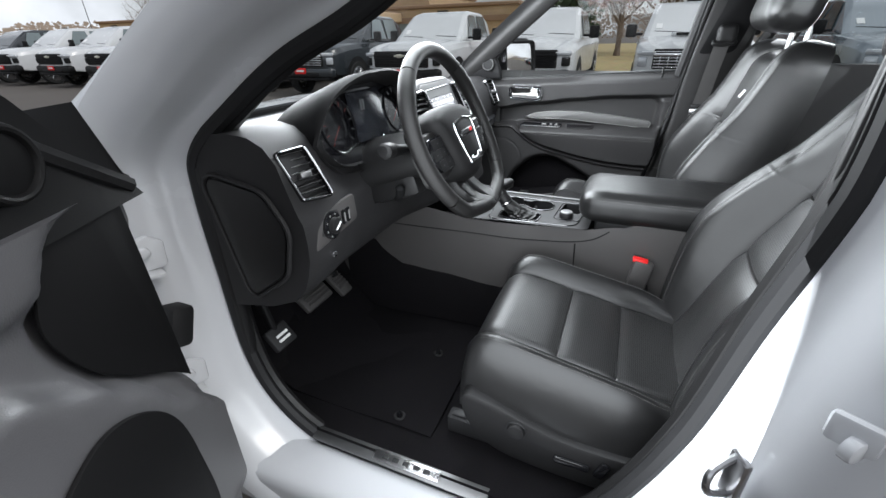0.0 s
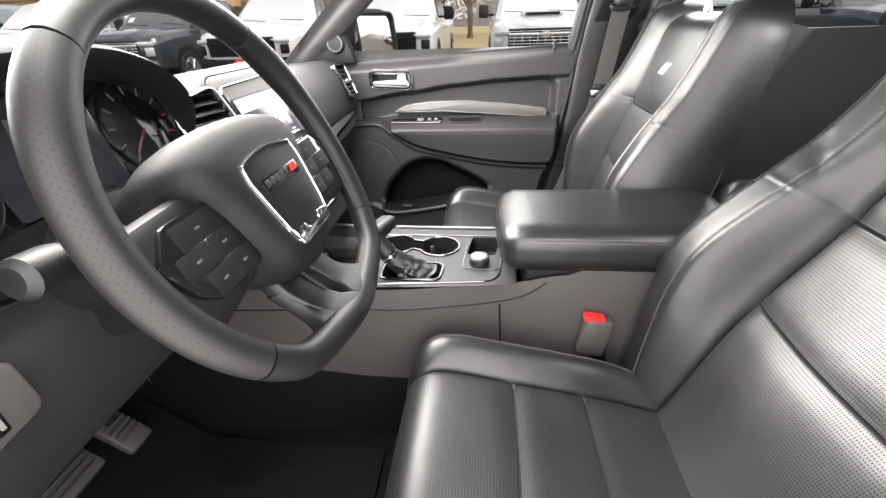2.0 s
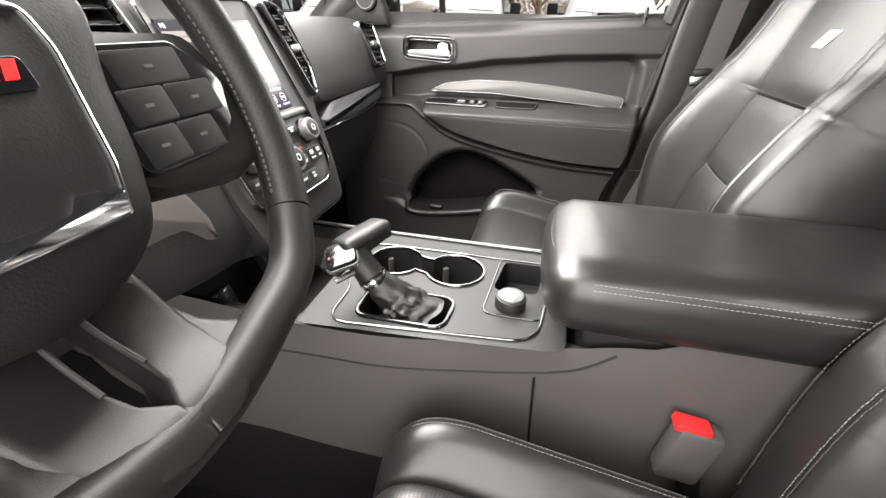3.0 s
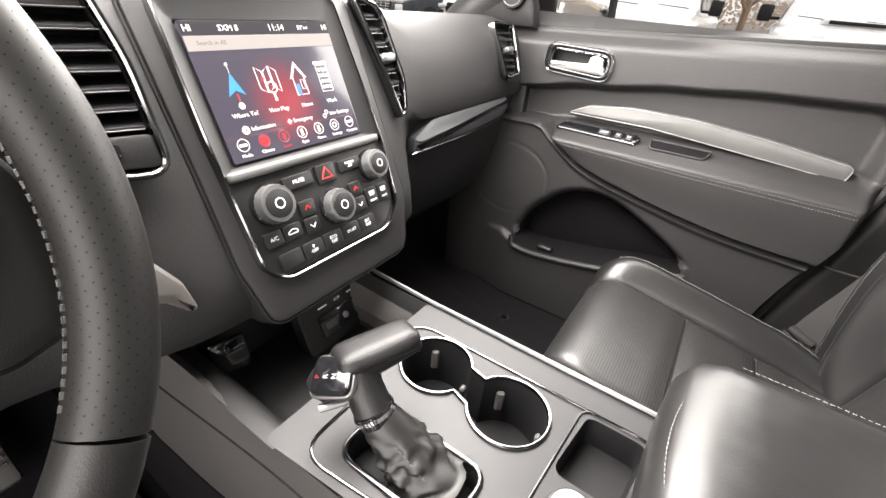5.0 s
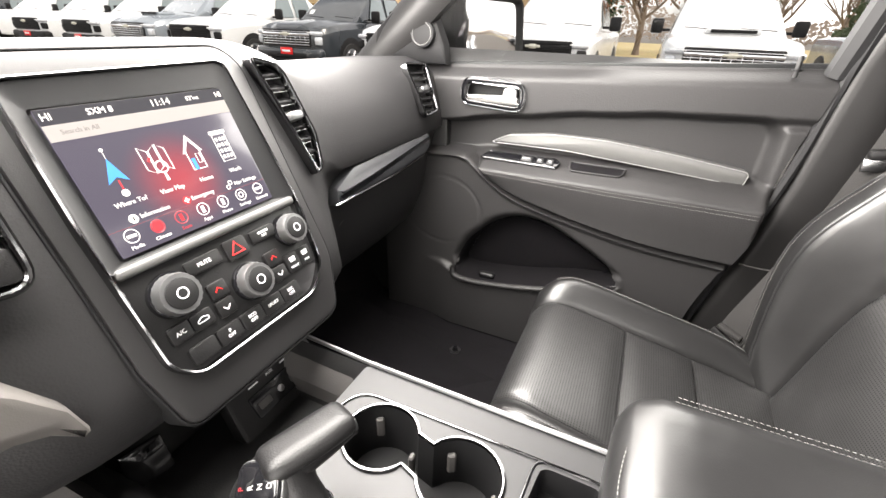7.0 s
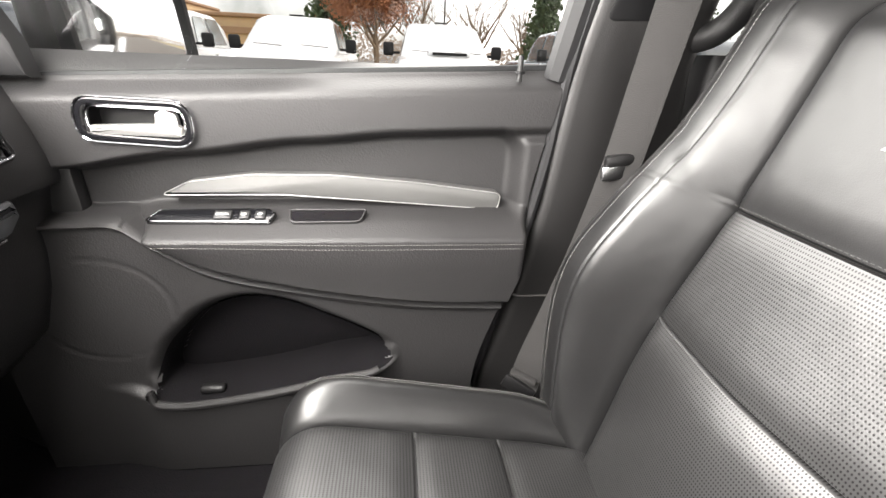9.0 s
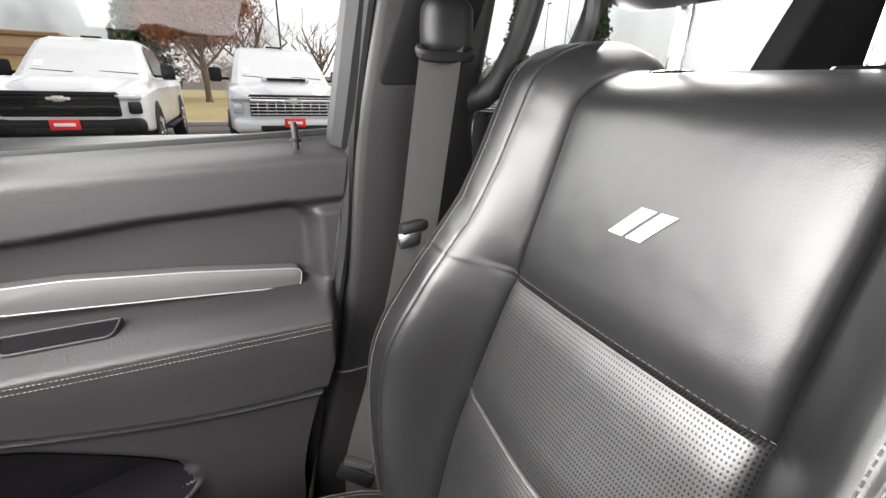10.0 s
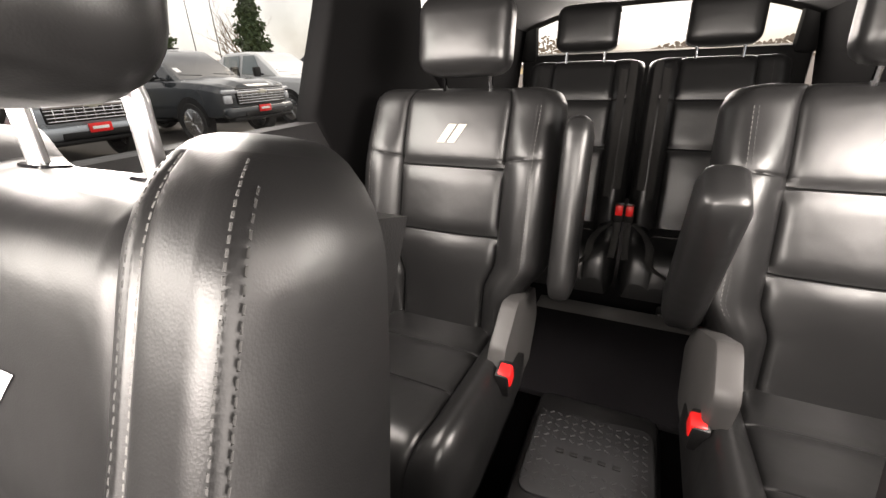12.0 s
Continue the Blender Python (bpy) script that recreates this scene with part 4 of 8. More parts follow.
def front_seat(label, cx, o, group):
    """o: +1 for the seat whose outer side is at +x, -1 for its mirror image."""
    seat = thing("front_seat", label, "car seat", group)
    mc = Matrix.Translation((cx, 0, 0))
    top, hwc = cushion_pad(seat, 0.245, 0.0, 0.492, 0.672, 0.19, (0.165, 0.292), 0.152, 0.036, 0.075, LEATHER, PERF, mc, 0.575)
    bx = cx - 0.010 * o
    # the driver's backrest is let further back
    tilt, dy, dz = (15.5, 0.0, 0.0) if o > 0 else (24.5, -0.110, -0.042)
    mb = pose(bx, 0.035, 0.665, tilt, 0, 0)
    P, fr, hw = back_pad(seat, 0.250, 0.705, 0.138, (0.265, 0.425), 0.058, 0.105, LEATHER, (PERF, PERF, LEATHER), mb, top_round=0.075, notch=(0.425, 0.75), waist=0.02, crown=0.022, dip=0.032, belly=0.020,
                         lobes=((0, 0.035), (0.12, 0.070), (0.27, 0.098), (0.38, 0.082), (0.50, 0.046), (0.62, 0.030), (0.71, 0.022)), seam=0.194)
    # top edge of the bolsters, in thread
    for sd in (-1, 1):
        if sd == o:
            seam_thread(seat, P, [(sd * 0.226, 0.03 + 0.655 * i / 70) for i in range(71)])
            seam_thread(seat, P, [(sd * 0.235, 0.03 + 0.655 * i / 70) for i in range(71)], mat=DARKTHREAD)
        else:
            seam_thread(seat, P, [(sd * 0.1885, 0.03 + 0.66 * i / 80) for i in range(81)], mat=DARKTHREAD)
            seam_thread(seat, P, [(sd * 0.1955, 0.03 + 0.66 * i / 80) for i in range(81)])
            seam_thread(seat, P, [(sd * 0.2465, 0.03 + 0.66 * i / 80) for i in range(81)], mat=DARKTHREAD, r=0.0007)
        pts = [mb @ Vector((sd * (hw(s) + 0.0014), fr(sd * 0.25, s) + 0.001, s)) for s in (0.03 + 0.65 * i / 80 for i in range(81))]
        part("stitching", stitches(pts, 0.0045, 0.0028, 0.0008, up=(1, 0, 0)), DARKTHREAD, seat, smooth=0, fix=False)
        for w in (0.212, 0.204):
            pts = [mc @ Vector((sd * w * hwc(y) / 0.245, y, top(sd * w, y) + 0.0012)) for y in (0.03 + 0.42 * i / 60 for i in range(61))]
            part("stitching", stitches(pts), THREAD, seat, smooth=0, fix=False)
    seam_thread(seat, P, [(-0.14 + 0.28 * i / 30, 0.4295) for i in range(31)], mat=DARKTHREAD)
    stripes(seat, P, -0.004 * o, 0.533, 0.032, -0.75, lift=0.0012)
    # hard back shell, lower frame and outer trim
    bk = sheet(lambda u, v: mb @ Vector((u, -0.118 - 0.012 * (1 - (u / 0.23) ** 2) + 0.03 * sstep(0.34, 0.68, v) - 0.05 * sstep(0.49, 0.72, v), v)), spread(-0.232, 0.232, 15), spread(-0.02, 0.66, 20),
               lambda u, v: mb @ Vector((u, -0.085, v)))
    part("back_shell", bk, HARD, seat, "moulded black plastic back")
    pk = tube(curve([mb @ Vector((x, -0.137, z)) for x, z in ((-0.21, 0.05), (-0.215, 0.3), (-0.16, 0.40), (0, 0.415), (0.16, 0.40), (0.215, 0.3), (0.21, 0.05))], 6), 0.004, 6)
    part("map_pocket_piping", pk, SATIN, seat)
    part("seat_frame", box((0.44, 0.40, 0.10), (cx, 0.20, 0.535), 0.02), MATT, seat)
    for sd in (-1, 1):
        part("seat_rail", box((0.040, 0.56, 0.05), (cx + sd * 0.19, 0.25, 0.478), 0.006), DARKSATIN, seat)
        part("rail_end", box((0.022, 0.040, 0.008), (cx + sd * 0.19, 0.500, 0.504), 0.003), DARKSATIN, seat)
    ot = [Vector(p) for p in ((-0.08, 0.62), (0.06, 0.60), (0.25, 0.60), (0.40, 0.645), (0.465, 0.655), (0.475, 0.61), (0.43, 0.53), (0.33, 0.495), (0.10, 0.49), (-0.05, 0.51))]
    outl = [Vector((p.x, p.y)) for p in curve([(q.x, q.y, 0) for q in ot], 5, True)]
    mo = plane_at((cx + o * 0.232, 0, 0), (0, 1, 0), (0, 0, 1)) if o > 0 else plane_at((cx + o * 0.232, 0, 0), (0, -1, 0), (0, 0, 1))
    shield = part("side_shield", slab([Vector((p.x * o, p.y)) for p in outl], 0.03, mo, 0.012), HARD, seat, "moulded black side trim with controls")
    k1 = mo @ Matrix.Translation((0.345 * o, 0.597, 0.03))
    kb = disc(0.019, 0.012, k1, 24, 0.004)
    part("lumbar_knob", kb, HARD, shield)
    part("knob_ring", ring([Vector((0.0225 * math.cos(a / 12 * math.pi), 0.0225 * math.sin(a / 12 * math.pi))) for a in range(24)], 0.003, 0.004, k1), DARKSATIN, shield)
    part("seat_switch", box((0.012, 0.075, 0.018), mo @ Vector((0.225 * o, 0.553, 0.034)), 0.006), PIANO, shield, "gloss black seat switch")
    part("recliner_switch", box((0.012, 0.022, 0.045), mo @ Vector((0.165 * o, 0.560, 0.034)), 0.006, turn=(20, 0, 0)), PIANO, shield)
    # headrest on two chrome posts
    hz, hy = 1.455 + dz, -0.150 + dy
    head = part("headrest", puff((0.292, 0.120, 0.20), (bx - 0.012 * o, hy, hz), 0.042, (12, 0, 0), 0.10, 14), LEATHER, seat, "black leather headrest", smooth=60)
    for sd in (-1, 1):
        pts = [Vector((bx + sd * 0.098, hy - 0.006 + 0.069 * math.sqrt(max(0, 1 - (z / 0.086) ** 4)) - z * 0.2, hz + z)) for z in (-0.082 + 0.164 * i / 24 for i in range(25))]
        part("stitching", stitches(pts, up=(1, 0, 0)), DARKTHREAD, head, smooth=0, fix=False)
        q = bx - 0.002 * o + sd * 0.077
        post = tube([(q, -0.196 + dy, 1.27 + dz), (q, -0.198 + dy, 1.35 + dz), (q, -0.185 + dy, 1.42 + dz)], 0.0075, 14, up=(1, 0, 0))
        part("headrest_post", post, STEEL, seat, "chrome post")
        part("post_guide", slab(rounded([(-0.026, -0.012), (0.026, -0.012), (0.026, 0.012), (-0.026, 0.012)], 0.011), 0.014, pose(q, -0.198 + dy, 1.287 + dz, 8, 0, 0), 0.004), PIANO, seat, "oval black post guide")
    # buckle on the inner side
    bxk = cx - o * 0.264
    buckle = part("buckle", box((0.030, 0.052, 0.085), (bxk, 0.128, 0.745), 0.007, turn=(8, 0, 0)), GREY, seat, "grey seat belt buckle with red button")
    part("release_button", box((0.022, 0.040, 0.012), (bxk, 0.133, 0.788), 0.003, turn=(8, 0, 0)), RED, buckle, "red push button")
    part("buckle_stalk", tube([(bxk, 0.115, 0.71), (bxk, 0.09, 0.60)], 0.010, 8, flat=(0.5, 1.4)), MATT, seat)
    return seat


front_seat("black leather driver's seat with perforated inserts and grey stitching", -0.432, -1, "front seats")
front_seat("black leather passenger seat with perforated inserts and white bar emblem", 0.362, 1, "front seats")


def captain_seat(label, cx, o, group):
    seat = thing("captain_chair", label, "car seat", group)
    mc = Matrix.Translation((cx, 0, -0.03))
    cushion_pad(seat, 0.236, -0.94, -0.43, 0.765, 0.09, (-0.77, -0.62), 0.15, 0.03, 0.07, LEATHER, LEATHER, mc, 0.66)
    mb = pose(cx, -0.875, 0.725, 13.5, 0, 0)
    P, fr, hw = back_pad(seat, 0.258, 0.615, 0.138, (0.255, 0.42), 0.035, 0.10, LEATHER, (LEATHER,), mb, top_round=0.05, notch=(0.44, 0.1), crown=0.012, foot=0.045)
    for sd in (-1, 1):
        seam_thread(seat, P, [(sd * 0.212, 0.17 + 0.40 * i / 50) for i in range(51)], length=0.006, gap=0.004)
        seam_thread(seat, P, [(sd * 0.204, 0.17 + 0.40 * i / 50) for i in range(51)], length=0.006, gap=0.004, mat=DARKTHREAD)
    stripes(seat, P, 0.0, 0.500, 0.045, -0.62, material_beige(), lift=0.002)
    part("headrest", puff((0.225, 0.095, 0.165), (cx - 0.02, -1.045, 1.425), 0.035, (10, 0, 0), 0.15), LEATHER, seat, "black leather headrest", smooth=60)
    for sd in (-1, 1):
        part("headrest_post", tube([(cx - 0.02 + sd * 0.06, -1.05, 1.30), (cx - 0.02 + sd * 0.06, -1.045, 1.36)], 0.006, 8, up=(1, 0, 0)), CHROME, seat)
    # fold-up inner armrest, inner hinge cover and buckle
    ax = cx - o * 0.302
    if o > 0:
        arm = part("armrest", puff((0.058, 0.105, 0.40), (ax, -0.955, 1.055), 0.024, (13, 0, 0), 0.05), LEATHER, seat, "folded-up leather armrest", smooth=60)
    else:
        arm = part("armrest", puff((0.080, 0.105, 0.40), (-0.150, -0.865, 1.015), 0.028, (-30, 0, 0), 0.05), LEATHER, seat, "half-lowered leather armrest", smooth=60)
    hinge = [Vector(p) for p in (((-0.99, 0.83), (-0.82, 0.875), (-0.73, 0.81), (-0.70, 0.75), (-0.78, 0.60), (-0.95, 0.60), (-1.03, 0.72)) if o > 0 else ((-0.96, 0.82), (-0.74, 0.925), (-0.67, 0.86), (-0.70, 0.76), (-0.78, 0.63), (-0.95, 0.61), (-1.02, 0.73)))]
    mh = plane_at((0.178 if o > 0 else -0.222, 0, 0), (0, 1, 0), (0, 0, 1))
    part("hinge_cover", slab(rounded(hinge, 0.04), 0.04, mh, 0.01), SEATGREY, seat, "grey plastic hinge cover")
    part("recliner_cap", disc(0.045, 0.012, plane_at((cx - o * 0.205, -0.90, 0.80), (0, 1, 0), (0, 0, 1)) @ Matrix.Translation((0, 0, -0.006)), 24, 0.004), HARD, seat)
    part("seat_base", box((0.42, 0.44, 0.16), (cx, -0.70, 0.565), 0.03), MATT, seat)
    bxk = cx - o * 0.232
    buckle = part("buckle", box((0.03, 0.045, 0.07), (bxk, -0.710, 0.752), 0.006, turn=(-15, 0, 0)), HARD, seat)
    part("release_button", box((0.028, 0.032, 0.040), (bxk - o * 0.004, -0.703, 0.768), 0.005, turn=(-15, 0, 0)), RED, buckle, "red push button")
    return seat


def material_beige():
    m = bpy.data.materials.get("beige_embroidery")
    return m or material("beige_embroidery", (0.50, 0.46, 0.38), 0.7, vary=0.06, bump=0.4, grain=900)


captain_seat("black leather captain's chair with its inner armrest folded up", 0.405, 1, "second-row chairs")
captain_seat("black leather captain's chair with its inner armrest half lowered", -0.415, -1, "second-row chairs")


def third_seat(label, cx, o):
    seat = thing("third_row_seat", label, "car seat", "third-row seats")
    mb = pose(cx, -1.675, 0.75, 14, 0, 0)
    P, fr, hw = back_pad(seat, 0.215, 0.645, 0.115, (0.32, 0.49), 0.022, 0.09, LEATHER, (LEATHER,), mb, top_round=0.03, notch=(0.49, 0.1), crown=0.01)
    for w in (-0.155, 0.155):
        seam_thread(seat, P, [(w, 0.02 + 0.6 * i / 40) for i in range(41)], length=0.007, gap=0.004, mat=DARKTHREAD)
    cushion_pad(seat, 0.215, -1.78, -1.40, 0.78, 0.0, (-1.6,), 0.13, 0.012, 0.05, LEATHER, LEATHER, Matrix.Translation((cx, 0, 0)), 0.62)
    hx = cx - o * 0.002
    part("headrest", puff((0.225, 0.085, 0.155), (hx, -1.872, 1.475), 0.03, (8, 0, 0), 0.15), LEATHER, seat, "black leather headrest", smooth=60)
    for sd in (-1, 1):
        part("headrest_post", tube([(hx + sd * 0.07, -1.85, 1.34), (hx + sd * 0.07, -1.86, 1.41)], 0.005, 8, up=(1, 0, 0)), CHROME, seat)
    bk = part("buckle", box((0.03, 0.035, 0.06), (cx - o * 0.206, -1.490, 0.890), 0.006), HARD, seat)
    part("release_button", box((0.024, 0.02, 0.034), (cx - o * 0.206, -1.468, 0.905), 0.004), RED, bk, "red push button")
    part("buckle_strap", tube([(cx - o * 0.206, -1.495, 0.87), (cx - o * 0.205, -1.47, 0.80), (cx - o * 0.20, -1.40, 0.76)], 0.014, 6, flat=(0.8, 0.3)), WEB, seat)
    for q_, s0_ in ((0.150, 0.60), (0.182, 0.63)):
        line_ = [P(-o * q_, s0_ - 0.45 * i / 12) + Vector((0, 0.006 + 0.05 * (i / 12) ** 2, 0)) for i in range(13)]
        part("shoulder_belt", tube(line_, 0.013, 6, flat=(1, 0.12), up=(0, 1, 0.2)), WEB, seat)
    part("belt_strap", tube(curve([(cx - o * 0.19, -1.56, 0.83), (cx - o * 0.15, -1.52, 0.81), (cx - o * 0.13, -1.44, 0.795), (cx - o * 0.12, -1.385, 0.75), (cx - o * 0.03, -1.375, 0.70)], 5), 0.012, 6, flat=(1, 0.2)), WEB, seat)
    return seat


third_seat("black leather third-row seat beside the rear window", 0.222, 1)
third_seat("black leather third-row seat beside the rear window", -0.222, -1)


# ---- dashboard ----
def holed(outline, holes, m, bm=None):
    """A flat face in the plane of m with openings in it."""
    bm = bm or bmesh.new()
    edges = []
    for o in (outline, *holes):
        vs = [bm.verts.new(m @ Vector((p[0], p[1], 0))) for p in o]
        edges += [bm.edges.new((vs[i - 1], vs[i])) for i in range(len(vs))]
    bmesh.ops.triangle_fill(bm, use_beauty=True, use_dissolve=False, edges=edges)
    return bm


def ellipse(cx, cy, rx, ry, n=28):
    return [Vector((cx + rx * math.cos(a), cy + ry * math.sin(a))) for a in (2 * math.pi * i / n for i in range(n))]


def well(outline, depth, m, mat_wall, name, parent, floor=True, taper=0.003, label=""):
    """A sunk pocket below an opening."""
    o = [Vector((p[0], p[1])) for p in outline]
    rings = [[m @ Vector((*p, -h)) for p in inset(o, d)] for d, h in ((0, 0), (taper * 0.3, depth * 0.1), (taper, depth))]
    bm = loft(rings, caps=False)
    if floor:
        bm.faces.new([bm.verts.new(p) for p in rings[-1]])
    return part(name, bm, mat_wall, parent, label, fix=False)


def air_vent(parent, m, outline, n, tab=True, ring_w=0.007, shine=False):
    """A dash vent in the plane of m: chrome rim, dark well, slats and a centre tab."""
    v = part("air_vent", ring(outline, ring_w, 0.010, m, back=-0.004), DARKCHROME, parent, "chrome-rimmed air vent")
    inner = inset([Vector(p) for p in outline], ring_w)
    well(inner, 0.05, m, MATT, "vent_well", v)
    ys = [p.y for p in inner]
    y0, y1 = min(ys), max(ys)
    for k in range(n):
        y = y0 + (y1 - y0) * (k + 0.75) / (n + 0.5)
        hits = []
        for i in range(len(inner)):
            a, b = inner[i - 1], inner[i]
            if (a.y - y) * (b.y - y) < 0:
                hits.append(a.x + (b.x - a.x) * (y - a.y) / (b.y - a.y))
        if len(hits) < 2:
            continue
        xa, xb = min(hits) + 0.001, max(hits) - 0.001
        bm = box((xb - xa, 0.0042, 0.030), ((xa + xb) / 2, y, -0.011), 0.0016, 2, (28, 0, 0))
        bmesh.ops.transform(bm, matrix=m, verts=bm.verts)
        slat = part("slat", bm, VENTSLAT, v)
        if shine:
            bm = box((xb - xa - 0.004, 0.0009, 0.0020), ((xa + xb) / 2, y + 0.0070, 0.0025), 0.0003, 1)
            bmesh.ops.transform(bm, matrix=m, verts=bm.verts)
            part("slat_edge", bm, SATIN, slat)
    if tab:
        cx = sum(p.x for p in inner) / len(inner)
        cy = (y0 + y1) / 2
        bm = box((0.026, 0.012, 0.022), (cx, cy, 0.004), 0.004)
        bmesh.ops.transform(bm, matrix=m, verts=bm.verts)
        part("vent_tab", bm, SATIN, v)
    return v


dash = thing("dashboard", "black soft-touch dashboard with chrome vents and a tall centre stack", "dashboard")
PASS = [(1.36, 1.135), (1.15, 1.172), (1.0, 1.190), (0.90, 1.195), (0.855, 1.183), (0.828, 1.155), (0.815, 1.115), (0.806, 1.075), (0.803, 1.045), (0.806, 1.034), (0.822, 1.030), (0.830, 1.00), (0.836, 0.975), (0.838, 0.93), (0.85, 0.87), (0.88, 0.79), (0.95, 0.72), (1.10, 0.68), (1.30, 0.70)]
DRV = [(1.36, 1.135), (1.15, 1.172), (1.0, 1.192), (0.92, 1.200), (0.87, 1.195), (0.838, 1.180), (0.815, 1.15), (0.80, 1.10), (0.785, 1.055), (0.778, 1.042), (0.776, 1.03), (0.774, 1.00), (0.776, 0.965), (0.785, 0.93), (0.80, 0.895), (0.83, 0.86), (0.90, 0.83), (1.05, 0.80), (1.30, 0.80)]
CEN = [(1.36, 1.135), (1.15, 1.178), (1.0, 1.210), (0.91, 1.230), (0.868, 1.236), (0.838, 1.222), (0.814, 1.18), (0.795, 1.14), (0.781, 1.11), (0.769, 1.085), (0.757, 1.06), (0.744, 1.03), (0.731, 1.0), (0.719, 0.97), (0.708, 0.93), (0.730, 0.895), (0.82, 0.86), (1.05, 0.80), (1.30, 0.78)]
rings = []
for x in spread(-0.778, 0.775, 60):
    w = sstep(-0.15, 0.15, x)
    e = 0.030 * (max(0, (x - 0.60)) / 0.175) ** 2 - 0.022 * sstep(-0.56, -0.70, x)
    wc = math.exp(-(abs(x) / 0.245) ** 6)
    rings.append([Vector((x, (p[0] * (1 - w) + q[0] * w + e) * (1 - wc) + c[0] * wc, (p[1] * (1 - w) + q[1] * w - 0.35 * e) * (1 - wc) + c[1] * wc)) for p, q, c in zip(DRV, PASS, CEN)])
part("dash_pad", loft(rings), SOFT, dash, "grained soft dash pad", smooth=50)
# defroster slot and side cap
part("defroster_slot", box((1.2, 0.03, 0.012), (0.0, 1.27, 1.162), 0.004, turn=(-9, 0, 0)), MATT, dash)
mc = plane_at((-0.779, 0, 0), (0, -1, 0), (0, 0, 1))
cap = rounded([(-0.985, 1.125), (-0.84, 1.10), (-0.795, 1.03), (-0.82, 0.93), (-0.925, 0.855)], (0.03, 0.05, 0.05, 0.06, 0.02), 6)
part("side_cap", slab(cap, 0.006, mc, 0.003), HARD, dash, "removable end cap")
part("cap_edge", ring(inset(cap, -0.012), 0.008, 0.008, mc), SOFT, dash)
# driver's vent
mv = plane_at((-0.72, 0.778, 1.12), (1, -0.2, 0), (0, 0.40, 1))
air_vent(dash, mv, rounded([(-0.033, -0.040), (0.045, -0.050), (0.018, 0.062), (-0.056, 0.060)], (0.012, 0.014, 0.016, 0.014)), 7, shine=True)
# light switch panel
ml = plane_at((-0.660, 0.764, 0.996), (1, 0.06, 0), (0, 0.04, 1))
part("switch_panel", slab(rounded([(-0.098, -0.014), (0.064, -0.002), (0.060, 0.057), (-0.050, 0.054), (-0.086, 0.026)], (0.006, 0.014, 0.008, 0.025, 0.04)), 0.008, ml, 0.003), GREY, dash, "grey panel round the light switch")
mk = ml @ Matrix.Translation((-0.039, 0.021, 0.008))
knob = part("light_switch", disc(0.029, 0.006, mk, 32, 0.002), PIANO, dash, "round black light switch")
part("switch_grip", disc(0.017, 0.016, mk, 28, 0.003), HARD, knob)
bm = box((0.004, 0.022, 0.003), (0, 0, 0.018), 0.001, 1, (0, 0, -60))
bmesh.ops.transform(bm, matrix=mk, verts=bm.verts)
part("pointer", bm, WHITEPLASTIC, knob)
for k in range(6):
    a = 0.4 + k * 0.75
    bm = box((0.003, 0.004, 0.001), (0.0235 * math.cos(a), 0.0235 * math.sin(a), 0.0065), 0, 1, (0, 0, math.degrees(a)))
    bmesh.ops.transform(bm, matrix=mk, verts=bm.verts)
    part("switch_mark", bm, THREAD, knob, smooth=0)
for k in range(2):
    bm = box((0.013, 0.032, 0.006), (0.006 + 0.017 * k, 0.022, 0.010), 0.003)
    bmesh.ops.transform(bm, matrix=ml, verts=bm.verts)
    rock = part("dimmer_wheel", bm, PIANO, dash)
    bm = box((0.004, 0.02, 0.002), (0.006 + 0.017 * k, 0.022, 0.0135), 0.0005, 1)
    bmesh.ops.transform(bm, matrix=ml, verts=bm.verts)
    part("mark", bm, THREAD, rock, smooth=0)
part("lock_button", disc(0.007, 0.006, ml @ Matrix.Translation((-0.036, -0.047, -0.002)), 16, 0.002), CHROME, dash)
part("knee_panel", sheet(lambda x, t: Vector((x, 0.790 + 0.15 * t * t, 0.945 - 0.10 * t + 0.01 * t * t)), spread(-0.76, -0.20, 12), spread(0, 1, 8), lambda x, t: Vector((x, 0.86 + 0.1 * t, 0.96 - 0.06 * t))), HARD, dash, "lower knee panel")

# instrument cluster under its hood
hood_o = [(-0.665, 1.19), (-0.625, 1.255), (-0.53, 1.288), (-0.44, 1.294), (-0.35, 1.288), (-0.27, 1.255), (-0.225, 1.19), (-0.245, 1.125), (-0.32, 1.085), (-0.56, 1.085), (-0.645, 1.125)]
ho = [Vector((p.x, p.y)) for p in curve([(*q, 0) for q in hood_o], 5, True)]
hood_steps = [(0.050, 1.02, -0.070), (0.022, 0.92, -0.028), (0.004, 0.81, -0.003), (0.0, 0.775, 0.0), (0.003, 0.768, -0.001), (0.009, 0.771, -0.003), (0.022, 0.81, -0.004), (0.030, 0.836, -0.006)]
rings = []
for d, y, dz in hood_steps:
    rr = inset(ho, d)
    rings.append([Vector((p.x, y + (0.045 if y < 0.80 else -0.035) * sstep(1.25, 1.09, p.y), p.y + dz)) for p in rr])
part("cluster_hood", loft(rings, caps=False), HOOD, dash, "hooded instrument binnacle", smooth=60, fix=True)
face = inset(ho, 0.020)
fm = bmesh.new()
fm.faces.new([fm.verts.new((p.x, 0.826 - 0.04 * sstep(1.25, 1.09, p.y), p.y - 0.006)) for p in face])
clus = part("cluster_face", fm, PIANO, dash, "dark instrument cluster with red-rimmed dials", smooth=0)
REDGLOW = glow("red_backlight", (1.0, 0.06, 0.04), 0.035)
WHITEGLOW = glow("white_backlight", (0.8, 0.85, 0.9), 0.03)
mcl = plane_at((-0.445, 0.803, 1.190), (1, 0, 0), (0, 0.26, 1))
